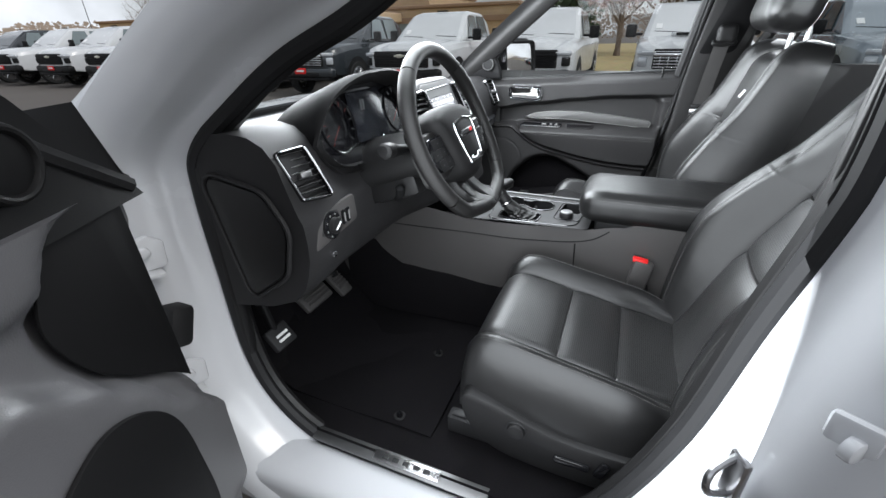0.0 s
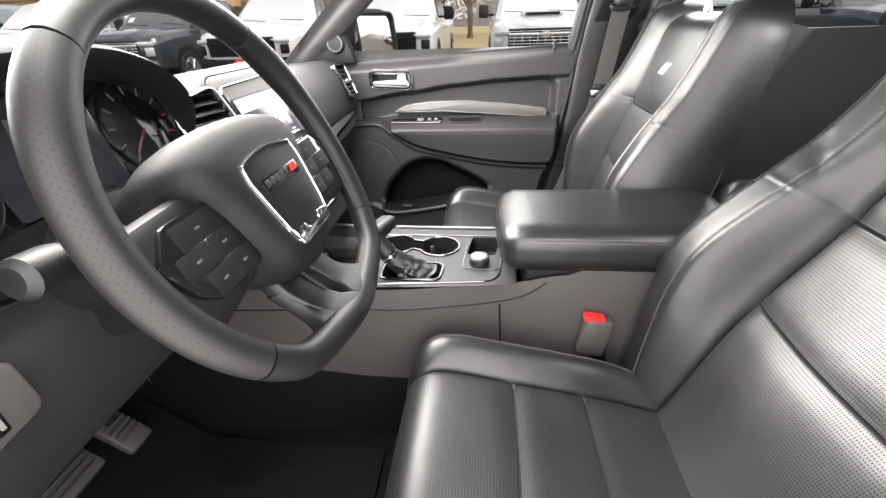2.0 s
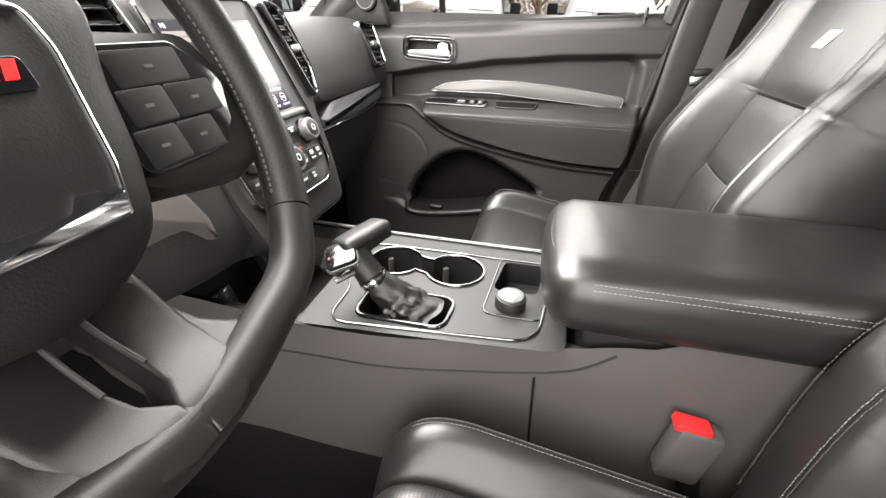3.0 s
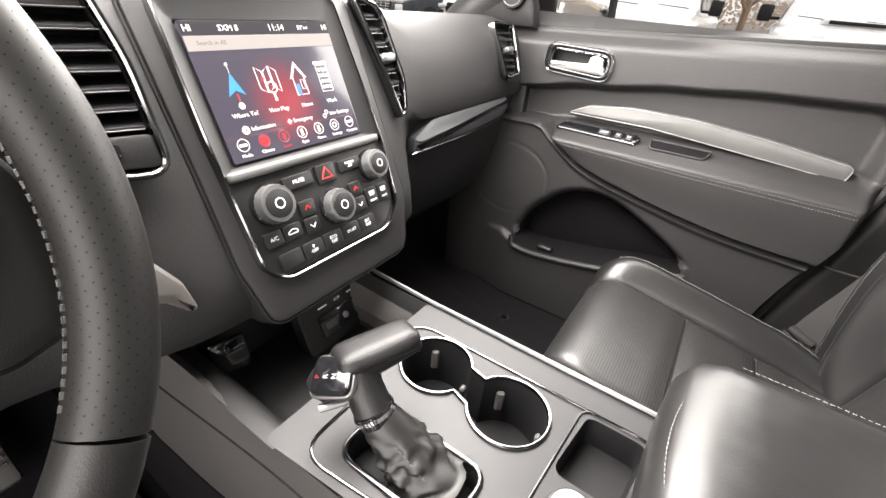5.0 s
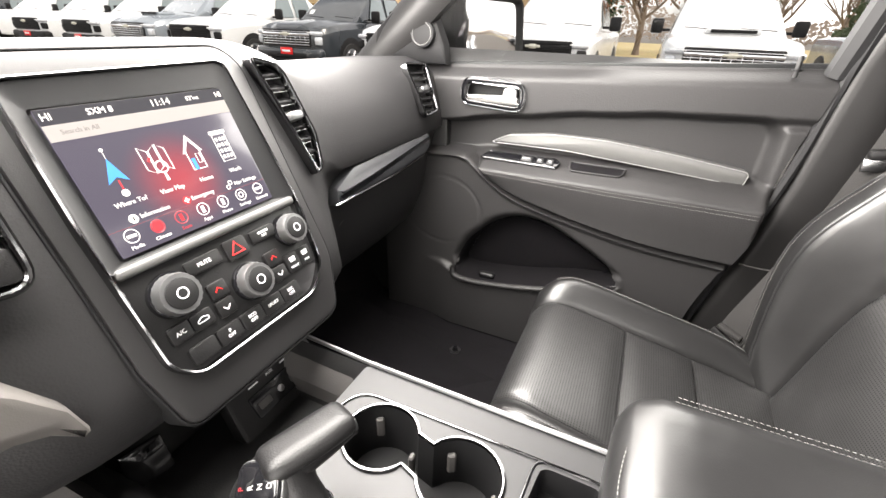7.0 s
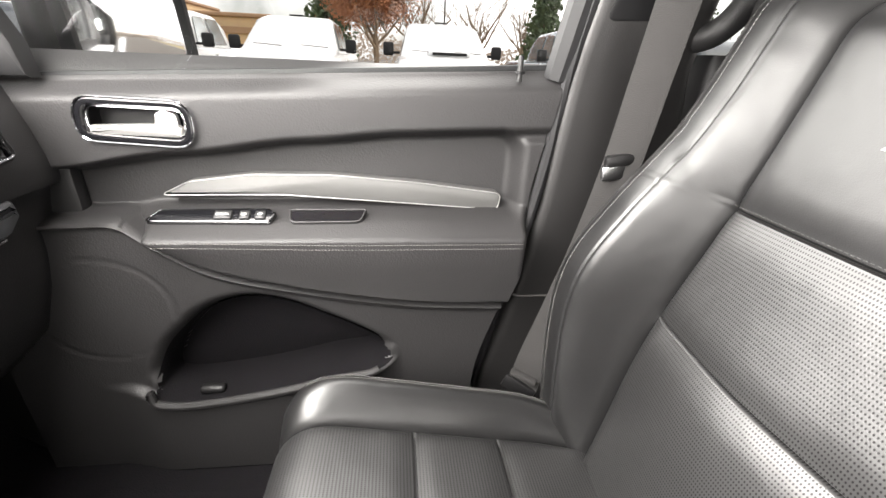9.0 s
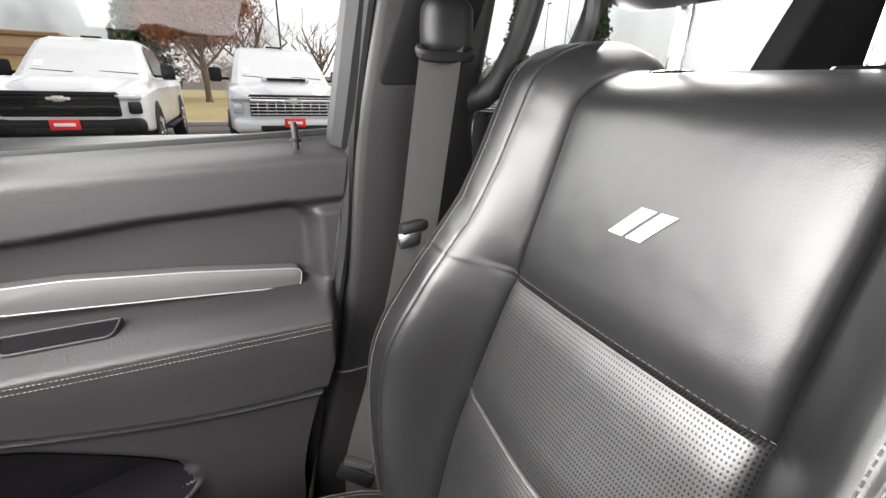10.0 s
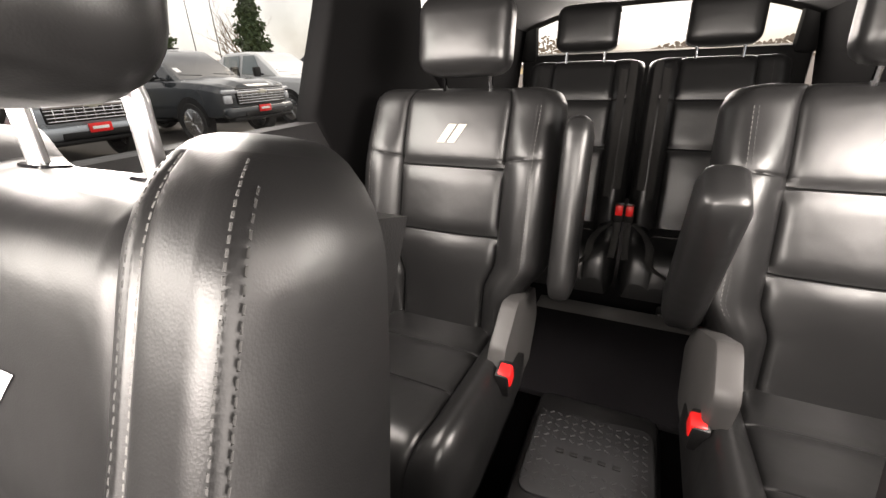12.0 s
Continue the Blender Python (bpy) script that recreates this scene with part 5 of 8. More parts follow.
part("dial_screen", slab(rounded([(-0.068, -0.05), (0.068, -0.05), (0.068, 0.062), (-0.068, 0.062)], 0.006), 0.004, mcl, 0.001), material("dark_display", (0.012, 0.013, 0.016), 0.15, vary=0.1), clus)
for sd in (-1, 1):
    md = mcl @ Matrix.Translation((sd * 0.128, 0.0, 0.002))
    part("dial_rim", ring(ellipse(0, 0, 0.060, 0.060, 36), 0.004, 0.006, md), PIANO, clus)
    for k in range(11):
        a = math.radians(225 - 27 * k)
        bm = box((0.010, 0.0022, 0.001), (0.047 * math.cos(a), 0.047 * math.sin(a), 0.003), 0, 1, (0, 0, math.degrees(a)))
        bmesh.ops.transform(bm, matrix=md, verts=bm.verts)
        part("dial_mark", bm, REDGLOW if (k > 7) == (sd > 0) else WHITEGLOW, clus, smooth=0)
    bm = box((0.040, 0.002, 0.002), (-0.016, -0.014, 0.005), 0, 1, (0, 0, 40))
    bmesh.ops.transform(bm, matrix=md, verts=bm.verts)
    part("needle", bm, REDGLOW, clus, smooth=0)
for k in (-1, 1):
    bm = box((0.007, 0.024, 0.001), (-0.02 + 0.005 * k, 0.030, 0.005), 0, 1, (0, 0, -14))
    bmesh.ops.transform(bm, matrix=mcl, verts=bm.verts)
    part("display_bar", bm, WHITEGLOW, clus, smooth=0)
arc = [(-0.445 + 0.215 * math.cos(a) * 0.72, 0.80, 1.085 + 0.055 * math.sin(a)) for a in (math.pi * (1 - i / 20) for i in range(21))]
part("column_trim", tube(arc, 0.0035, 6), CHROME, dash, "thin chrome arch over the column")

KNEE = material("grey_knee_trim", (0.10, 0.093, 0.088), 0.5, vary=0.1, scale=9, bump=0.1, grain=800)
wedge = [(-0.216, 1.042), (-0.196, 1.019), (-0.175, 0.984), (-0.168, 0.954), (-0.177, 0.952), (-0.192, 0.970), (-0.211, 0.981), (-0.235, 0.985), (-0.30, 0.987), (-0.30, 1.044)]
part("knee_trim", slab(wedge, 0.05, plane_at((0, 0.762, 0), (1, 0, 0), (0, 0, 1)), 0.008), KNEE, dash, "curved grey trim piece by the knee")
# centre stack: a sloping panel
U, V = Vector((1, 0, 0)), Vector((0, 0.42, 0.907)).normalized()
MS = plane_at((0.0, 0.750, 1.066), U, V)
stack_o = rounded([(-0.112, -0.172), (0.108, -0.172), (0.140, -0.10), (0.140, 0.160), (0.118, 0.182), (-0.104, 0.182), (-0.124, 0.160), (-0.124, -0.10)], (0.02, 0.03, 0.08, 0.04, 0.04, 0.04, 0.04, 0.06), 6)
stack = part("stack_surround", slab(stack_o, 0.141, MS @ Matrix.Translation((0, 0, -0.146)), 0.005), SURROUND, dash, "smooth charcoal panel round screen and controls")
part("surround_joint", ring(inset(stack_o, -0.003), 0.003, 0.003, MS @ Matrix.Translation((0, 0, -0.011)), back=-0.03), MATT, stack)
be = rounded([(-0.086, -0.131), (0.082, -0.131), (0.113, -0.100), (0.122, -0.02), (0.110, 0.164), (-0.106, 0.160), (-0.109, 0.03), (-0.106, -0.108)], (0.035, 0.045, 0.03, 0.1, 0.016, 0.016, 0.2, 0.03), 6)
MB = MS @ Matrix.Translation((0, 0, -0.006))
part("chrome_bezel", ring(be, 0.0048, 0.011, MB, back=-0.004), DARKCHROME, dash, "thin chrome frame")
scr_o = rounded([(-0.0905, -0.003), (0.0885, -0.003), (0.0885, 0.134), (-0.0905, 0.134)], 0.003)
wall_o = rounded([(-0.1045, -0.010), (0.1170, -0.010), (0.1060, 0.1595), (-0.1020, 0.1555)], (0.004, 0.004, 0.012, 0.012), 5)
mouth = rounded([(-0.0905, -0.003), (0.0885, -0.003), (0.0885, 0.134), (-0.0905, 0.134)], (0.003, 0.003, 0.003, 0.003), 5)
rings_ = [[MB @ Vector((*p, h)) for p in o_] for o_, h in ((wall_o, 0.008), ([a_.lerp(b_, 0.25) for a_, b_ in zip(wall_o, mouth)], 0.0065), (mouth, 0.0050))]
part("screen_recess", loft(rings_, caps=False), PIANOSOFT, dash, "dark sloping frame round the screen", fix=False)
low_o = rounded([(-0.083, -0.128), (0.080, -0.128), (0.110, -0.099), (0.1175, -0.022), (0.1165, -0.017), (-0.1045, -0.017), (-0.103, -0.106)], (0.033, 0.043, 0.03, 0.02, 0.004, 0.004, 0.03), 6)
part("control_plate", slab(low_o, 0.003, MB, 0.001), HARD, dash, "black plate of the controls")
part("screen_ledge", box((0.216, 0.010, 0.012), (0.006, -0.0125, 0.0045), 0.004, 3), LITLEDGE, dash, "grey ledge under the screen, paled for the light on it").data.transform(MB)

# display
S_BG = glow("display_back", (0.055, 0.05, 0.075), 0.9)
bn, bl = S_BG.node_tree.nodes, S_BG.node_tree.links
bco, bdist, brange, bmix = bn.new("ShaderNodeTexCoord"), bn.new("ShaderNodeVectorMath"), bn.new("ShaderNodeMapRange"), bn.new("ShaderNodeMix")
bdist.operation = "DISTANCE"
bdist.inputs[1].default_value = (-0.004, 0.770, 1.112)
brange.inputs["From Min"].default_value, brange.inputs["From Max"].default_value = 0.0, 0.055
brange.interpolation_type = "SMOOTHSTEP"
bmix.data_type = "RGBA"
bmix.inputs["A"].default_value, bmix.inputs["B"].default_value = (0.27, 0.035, 0.05, 1), (0.055, 0.05, 0.075, 1)
bl.new(bco.outputs["Object"], bdist.inputs[0])
bl.new(bdist.outputs["Value"], brange.inputs["Value"])
bl.new(brange.outputs["Result"], bmix.inputs["Factor"])
bl.new(bmix.outputs["Result"], bn["Principled BSDF"].inputs["Emission Color"])
S_RED = glow("display_red", (0.75, 0.05, 0.07), 0.55)
S_GLOWRED = glow("display_red_haze", (0.30, 0.03, 0.05), 0.55)
S_W = glow("display_white", (0.95, 0.95, 0.95), 0.9)
S_BAR = glow("display_search_bar", (0.42, 0.40, 0.39), 0.75)
S_TOP = glow("display_top", (0.02, 0.02, 0.028), 0.9)
S_BLUE = glow("display_blue", (0.05, 0.30, 0.75), 0.9)
MD = MB @ Matrix.Translation((0, 0, 0.0064))
screen = part("touchscreen", slab(rounded([(-0.0885, -0.001), (0.0870, -0.001), (0.0870, 0.132), (-0.0885, 0.132)], 0.002), 0.0015, MD, 0.0004), S_BG, dash, "lit touchscreen with a navigation menu")
def on_screen(o, mat, name, h=0.0018):
    return part(name, slab(o, 0.0003, MD @ Matrix.Translation((0, 0, h)), 0.0001), mat, screen, smooth=0)
def rect(x0, y0, x1, y1):
    return [Vector(p) for p in ((x0, y0), (x1, y0), (x1, y1), (x0, y1))]
def word(s, size, x, y, mat=None, align="LEFT"):
    return text(s, size, MD @ Matrix.Translation((x, y, 0.0023)), mat or S_W, parent=screen, align=align)
on_screen(rect(-0.0882, 0.1185, 0.0867, 0.1317), S_TOP, "status_strip")
on_screen(rect(-0.0882, 0.1050, 0.0867, 0.1185), S_BAR, "search_field")
for s, x, sz in (("HI", -0.086, 0.0085), ("SXM 8", -0.052, 0.0080), ("11:14", 0.004, 0.0092), ("52°", 0.042, 0.0062), ("out", 0.050, 0.0050), ("HI", 0.0775, 0.0080)):
    word(s, sz, x, 0.1250)
word("Search in All", 0.0058, -0.078, 0.1118, glow("display_grey", (0.22, 0.21, 0.21), 0.7))
for s, x, y in (("Where To?", -0.058, 0.043), ("View Map", -0.018, 0.043), ("Home", 0.020, 0.043), ("Work", 0.057, 0.043)):
    word(s, 0.0062, x, y, align="CENTER")
for s, x, y in (("Information", -0.058, 0.0285), ("Emergency", -0.006, 0.0285), ("Nav Settings", 0.047, 0.0285)):
    word(s, 0.0060, x, y)
def outline_icon(o, mat, name, w=0.0009):
    return part(name, ring(o, w, 0.0003, MD @ Matrix.Translation((0, 0, 0.0018))), mat, screen, smooth=0)
for i, s in enumerate(("Media", "Climate", "Seats", "Apps", "Phone", "Settings", "Controls")):
    x = -0.073 + 0.0243 * i
    c_ = S_RED if i in (1, 2) else S_W
    outline_icon(ellipse(x, 0.0150, 0.0066, 0.0066, 20), c_, "menu_icon", 0.0008)
    if i == 1:
        on_screen(ellipse(x, 0.0150, 0.0052, 0.0052, 16), c_, "icon_core")
    elif i in (0, 6):
        on_screen(rect(x - 0.0042, 0.0136, x + 0.0042, 0.0164), c_, "icon_mark")
    elif i == 5:
        outline_icon(ellipse(x, 0.0150, 0.0034, 0.0034, 14), c_, "icon_mark", 0.0012)
    else:
        on_screen(rect(x - 0.0018, 0.0112, x + 0.0018, 0.0186), c_, "icon_mark")
    word(s, 0.0048, x, 0.0045, S_RED if i == 2 else S_W, "CENTER")
on_screen([Vector(p) for p in ((-0.058, 0.084), (-0.0490, 0.062), (-0.058, 0.067), (-0.0670, 0.062))], S_BLUE, "arrow_icon")
on_screen(ellipse(-0.058, 0.052, 0.0034, 0.0034, 14), S_W, "pin_icon")
on_screen(ellipse(-0.058, 0.092, 0.0016, 0.0016, 10), S_W, "pin_icon")
on_screen(rect(-0.0582, 0.084, -0.0578, 0.092), S_W, "route_icon")
on_screen(rect(-0.0588, 0.055, -0.0572, 0.064), S_RED, "route_icon")
for k in range(3):
    dy_ = 0.0025 if k % 2 else -0.0025
    x0_, x1_ = -0.0305 + 0.0085 * k, -0.0225 + 0.0085 * k
    outline_icon([Vector(p) for p in ((x0_, 0.063 - dy_), (x1_, 0.063 + dy_), (x1_, 0.085 + dy_), (x0_, 0.085 - dy_))], S_W, "map_icon")
outline_icon(ellipse(-0.0165, 0.066, 0.0064, 0.0064, 18), S_W, "lens_icon", 0.0014)
on_screen([Vector(p) for p in ((-0.0175, 0.0600), (-0.0155, 0.0600), (-0.0150, 0.0520), (-0.0180, 0.0520))], S_W, "lens_handle")
on_screen([Vector(p) for p in ((-0.027, 0.074), (-0.024, 0.0775), (-0.022, 0.076), (-0.025, 0.072))], S_RED, "route_mark")
outline_icon([Vector(p) for p in ((0.0125, 0.054), (0.0285, 0.054), (0.0285, 0.074), (0.0205, 0.086), (0.0125, 0.074))], S_W, "house_icon", 0.0012)
on_screen([Vector(p) for p in ((0.0095, 0.072), (0.0205, 0.090), (0.0315, 0.072), (0.0295, 0.072), (0.0205, 0.0865), (0.0115, 0.072))], S_W, "roof_icon")
on_screen(rect(0.0150, 0.054, 0.0190, 0.066), S_BLUE, "house_icon")
outline_icon(rect(0.0215, 0.060, 0.0265, 0.070), S_W, "house_window", 0.0007)
outline_icon(rect(0.0490, 0.054, 0.0655, 0.084), S_W, "office_icon")
on_screen(rect(0.0475, 0.0845, 0.0670, 0.0880), S_W, "office_roof")
for k in range(12):
    on_screen(rect(0.0515 + 0.0046 * (k % 3), 0.0575 + 0.0064 * (k // 3), 0.0543 + 0.0046 * (k % 3), 0.0612 + 0.0064 * (k // 3)), S_W, "office_window")
on_screen(ellipse(-0.064, 0.0285, 0.0042, 0.0042, 16), S_W, "info_icon")
on_screen(rect(-0.0646, 0.0262, -0.0634, 0.0308), S_TOP, "info_mark", 0.0022)
on_screen(ellipse(-0.011, 0.0285, 0.0042, 0.0042, 16), S_RED, "cross_icon")
on_screen(rect(-0.0136, 0.0277, -0.0084, 0.0293), S_W, "cross_mark", 0.0022)
on_screen(rect(-0.0118, 0.0259, -0.0102, 0.0311), S_W, "cross_mark", 0.0022)
for dx_, dy_ in ((-0.002, -0.002), (0.002, 0.002)):
    outline_icon(ellipse(0.041 + dx_, 0.0290 + dy_, 0.0026, 0.0026, 12), S_W, "settings_icon", 0.0009)
on_screen(rect(-0.0885, 0.0226, 0.087, 0.0230), S_GLOWRED, "divider_line")

# knobs and keys
MK = MB @ Matrix.Translation((0, 0, 0.003))
def turn_knob(x, y, r, label):
    m = MK @ Matrix.Translation((x, y, 0))
    k = part("control_knob", disc(r * 1.12, 0.006, m, 36, 0.002), PIANO, dash, label)
    n = 40
    rings = []
    for h, rr in ((0.004, r), (0.016, r * 0.97), (0.019, r * 0.92)):
        rings.append([m @ Vector(((rr + (0.0006 if i % 2 else 0)) * math.cos(2 * math.pi * i / n), (rr + (0.0006 if i % 2 else 0)) * math.sin(2 * math.pi * i / n), h)) for i in range(n)])
    part("knob_grip", loft(rings), SATIN, k)
    part("knob_face", disc(r * 0.74, 0.0022, m @ Matrix.Translation((0, 0, 0.0185)), 30, 0.0008), HARD, k)
    part("face_mark", ring(ellipse(0, 0, r * 0.28, r * 0.28, 18), 0.0012, 0.0004, m @ Matrix.Translation((0, 0, 0.0208))), WHITEPLASTIC, k)
    return k
turn_knob(-0.068, -0.049, 0.0205, "ribbed silver volume knob")
turn_knob(0.087, -0.044, 0.0180, "ribbed silver tuning knob")
turn_knob(0.0105, -0.076, 0.0195, "ribbed silver climate knob")
def key(x, y, w, h, s="", mat=None, size=0.006, tmat=None):
    k = part("button", slab(rounded([(x - w / 2, y - h / 2), (x + w / 2, y - h / 2), (x + w / 2, y + h / 2), (x - w / 2, y + h / 2)], 0.003, 3), 0.0035, MK, 0.001), mat or HARD, dash)
    if s:
        text(s, size, MK @ Matrix.Translation((x, y, 0.0037)), tmat or WHITEPLASTIC, parent=k, align="CENTER")
    return k
key(-0.0265, -0.0345, 0.040, 0.015, "MUTE")
hz = key(0.0135, -0.0360, 0.028, 0.022)
part("hazard_mark", ring([Vector(p) for p in ((0.0045, -0.042), (0.0225, -0.042), (0.0135, -0.0275))], 0.0022, 0.0006, MK @ Matrix.Translation((0, 0, 0.0034))), RED, hz, smooth=0)
key(0.0525, -0.0345, 0.036, 0.014, "SCREEN\nOFF", size=0.0042)
for x, y, up in ((-0.0275, -0.066, 1), (-0.0285, -0.086, -1), (0.0495, -0.066, 1), (0.0485, -0.086, -1)):
    k = key(x, y, 0.021, 0.018)
    part("chevron", slab([Vector((x + a, y + b * up)) for a, b in ((-0.004, -0.002), (0, 0.002), (0.004, -0.002), (0.004, -0.0006), (0, 0.0034), (-0.004, -0.0006))], 0.0005, MK @ Matrix.Translation((0, 0, 0.0034)), 0.0001), RED if up > 0 else WHITEPLASTIC, k, smooth=0)
key(-0.0800, -0.0840, 0.022, 0.017, "A/C")
k = key(-0.0560, -0.0840, 0.024, 0.017)
part("recirculation_mark", ring(rounded([(-0.0625, -0.0865), (-0.0495, -0.0865), (-0.0495, -0.0825), (-0.0560, -0.0805), (-0.0625, -0.0835)], 0.0015, 3), 0.0010, 0.0005, MK @ Matrix.Translation((0, 0, 0.0034))), WHITEPLASTIC, k, smooth=0)
for x in (0.0725, 0.0940):
    k = key(x, -0.0825, 0.020, 0.023)
    part("mark", slab(rounded([(x - 0.004, -0.0815), (x + 0.004, -0.0815), (x + 0.005, -0.0755), (x - 0.005, -0.0755)], 0.001), 0.0004, MK @ Matrix.Translation((0, 0, 0.0034)), 0.0001), WHITEPLASTIC, k, smooth=0)
    text("FRONT" if x < 0.08 else "REAR", 0.0038, MK @ Matrix.Translation((x, -0.0880, 0.0037)), WHITEPLASTIC, parent=k, align="CENTER")
for x, s in ((-0.0690, ""), (-0.0385, "P\nOFF"), (-0.0085, "ECO\nOFF"), (0.0210, "SPORT"), (0.0500, "ESC\nOFF")):
    key(x, -0.1115, 0.0285, 0.018, s, size=0.0052)

# vents beside the stack
mvr = plane_at((0.176, 0.794, 1.142), (1, 0.02, 0), (0, 0.40, 1))
air_vent(dash, mvr, rounded([(0.004, -0.084), (0.022, -0.078), (0.036, -0.030), (0.020, 0.068), (-0.032, 0.082), (-0.016, 0.010)], (0.006, 0.02, 0.05, 0.03, 0.008, 0.2), 6), 8, shine=True)
mvl = plane_at((-0.190, 0.776, 1.142), (1, -0.30, 0), (0, 0.36, 1))
vl = air_vent(dash, mvl, rounded([(-0.040, -0.066), (0.052, -0.074), (0.044, 0.020), (0.026, 0.086), (-0.074, 0.064), (-0.060, 0.0)], (0.03, 0.022, 0.2, 0.022, 0.02, 0.1), 6), 9, shine=True)
ms_ = mvl @ Matrix.Translation((0.004, -0.046, 0.001))
slider = part("vent_shutter", slab(rounded([(-0.040, -0.014), (0.040, -0.017), (0.038, 0.010), (-0.042, 0.010)], 0.006), 0.006, ms_, 0.002), HARD, vl, "vent shutter bar")
part("shutter_wheel", slab(rounded([(-0.014, -0.006), (0.014, -0.007), (0.014, 0.004), (-0.014, 0.004)], 0.003), 0.003, ms_ @ Matrix.Translation((0, 0, 0.006)), 0.001), PIANO, slider)
# passenger side: end vent, glove box
mve = plane_at((0.612, 0.815, 1.130), (1, -0.10, 0), (0, 0.45, 1))
air_vent(dash, mve, rounded([(-0.027, -0.060), (0.030, -0.052), (0.041, 0.058), (-0.044, 0.062)], 0.014), 7)
gl = rounded([(-0.18, -0.022), (0.02, -0.018), (0.155, -0.006), (0.182, 0.012), (0.184, 0.040), (0.02, 0.038), (-0.115, 0.034), (-0.175, 0.008)], (0.006, 0.2, 0.02, 0.012, 0.010, 0.2, 0.05, 0.012), 5)
MTB = plane_at((0.45, 0.826, 0.994), (1, -0.02, 0), (0, 0.22, 1))
BARPAINT = material("smooth_graphite_paint", (0.030, 0.031, 0.034), 0.34, vary=0.08, scale=7, bump=0.04, grain=1500, spec=0.6)
tbar = part("trim_bar", slab(gl, 0.032, MTB, 0.016), BARPAINT, dash, "smooth graphite trim bar")
part("bar_line", tube(curve([MTB @ Vector(p) for p in ((-0.176, -0.021, 0.020), (0.02, -0.018, 0.021), (0.150, -0.007, 0.020))], 8), 0.0018, 6), CHROME, tbar, "thin bright line under the bar")
part("glove_box", slab(rounded([(-0.20, -0.20), (0.20, -0.18), (0.205, -0.02), (-0.17, -0.035)], 0.02), 0.014, plane_at((0.44, 0.860, 0.985), (1, 0, 0), (0, -0.28, 1)), 0.006), HARD, dash, "glove box lid")
part("glove_latch", box((0.075, 0.012, 0.016), (0.345, 0.846, 0.925), 0.005, turn=(0, -20, 0)), GREY, dash)

# ---- steering column and wheel ----
column = thing("steering_column", "black steering column shroud with a wiper and lamp stalk", "steering column")
part("shroud", tube([(-0.445, 0.63, 1.118), (-0.445, 0.70, 1.10), (-0.445, 0.86, 1.055)], [0.062, 0.072, 0.080], 20, flat=(1.05, 0.85)), HARD, column)
part("lower_shroud", box((0.12, 0.17, 0.07), (-0.445, 0.735, 1.035), 0.02, turn=(-18, 0, 0)), HARD, column)
st = part("stalk", tube([(-0.50, 0.67, 1.135), (-0.57, 0.662, 1.148), (-0.60, 0.66, 1.155)], [0.010, 0.012, 0.016], 12), MATT, column)
part("stalk_tip", tube([(-0.597, 0.66, 1.154), (-0.608, 0.659, 1.157), (-0.632, 0.656, 1.160), (-0.637, 0.656, 1.161)], [0.015, 0.016, 0.016, 0.011], 16), HARD, st, "dark twist grip")
part("tilt_lever", tube([(-0.47, 0.74, 1.02), (-0.495, 0.71, 1.012), (-0.516, 0.692, 1.03), (-0.520, 0.688, 1.048), (-0.521, 0.687, 1.053)], [0.009, 0.009, 0.010, 0.012, 0.006], 10), MATT, column)
part("ignition_button", disc(0.016, 0.012, plane_at((-0.335, 0.792, 1.06), (1, 0, 0), (0, 0.2, 1)), 20, 0.003), PIANO, column)

WC = Vector((-0.443, 0.574, 1.160))
MR = plane_at(WC, (1, 0, 0), (0, math.sin(radians(25)), math.cos(radians(25))))
MW = MR @ Matrix.Translation((-0.006, -0.012, -0.0275))
MWP = MR @ Matrix.Translation((-0.006, -0.020, -0.027))
wheel = thing("steering_wheel", "black leather steering wheel with a thick perforated rim and chrome-edged hub", "steering wheel")
def rim_at(a):
    r = 0.187 - 0.020 * sstep(0.72, 1.0, -math.sin(a))
    return Vector((r * math.cos(a), r * math.sin(a), 0.012 * abs(math.sin(a)) ** 2 - 0.004))
def rim_piece(a0, a1, mat, name, label="", fat=1.0):
    n = max(6, int((a1 - a0) / 0.06))
    pts = [MR @ rim_at(a0 + (a1 - a0) * i / n) for i in range(n + 1)]
    rad = []
    for i in range(n + 1):
        a = a0 + (a1 - a0) * i / n
        rad.append(0.0162 * fat * (1 + 0.10 * math.exp(-((math.degrees(a) % 360 - 35) / 14) ** 2) + 0.10 * math.exp(-((math.degrees(a) % 360 - 145) / 14) ** 2)))
    nrm = MR.to_3x3() @ Vector((0, 0, 1))
    bm = tube(pts, rad, 16, up=nrm)
    bm.verts.index_update()
    uv = bm.loops.layers.uv.new("UVMap")
    for f in bm.faces:
        js = [lp.vert.index % 16 for lp in f.loops]
        for lp, j in zip(f.loops, js):
            if j == 0 and 15 in js:
                j = 16
            lp[uv].uv = (lp.vert.index // 16 * (a1 - a0) / n * 0.187, j * 0.0064)
    return part(name, bm, mat, wheel, label, smooth=60)
RIMPERF = perforated("perforated_rim_leather", (0.007, 0.0066, 0.0065), 0.5, (0.0044, 0.0044), (0.05, 0.12), shine=0.26)
RIM = material("smooth_rim_leather", (0.007, 0.0067, 0.0066), 0.44, vary=0.2, scale=9, bump=0.12, grain=1200, spec=0.4)
rim_piece(radians(52), radians(128), RIM, "rim_top", "smooth leather")
rim_piece(radians(128.6), radians(215), RIMPERF, "rim_side", "perforated leather grip")
rim_piece(radians(-35), radians(51.4), RIMPERF, "rim_side", "perforated leather grip")
rim_piece(radians(215.6), radians(324.4), RIM, "rim_bottom")
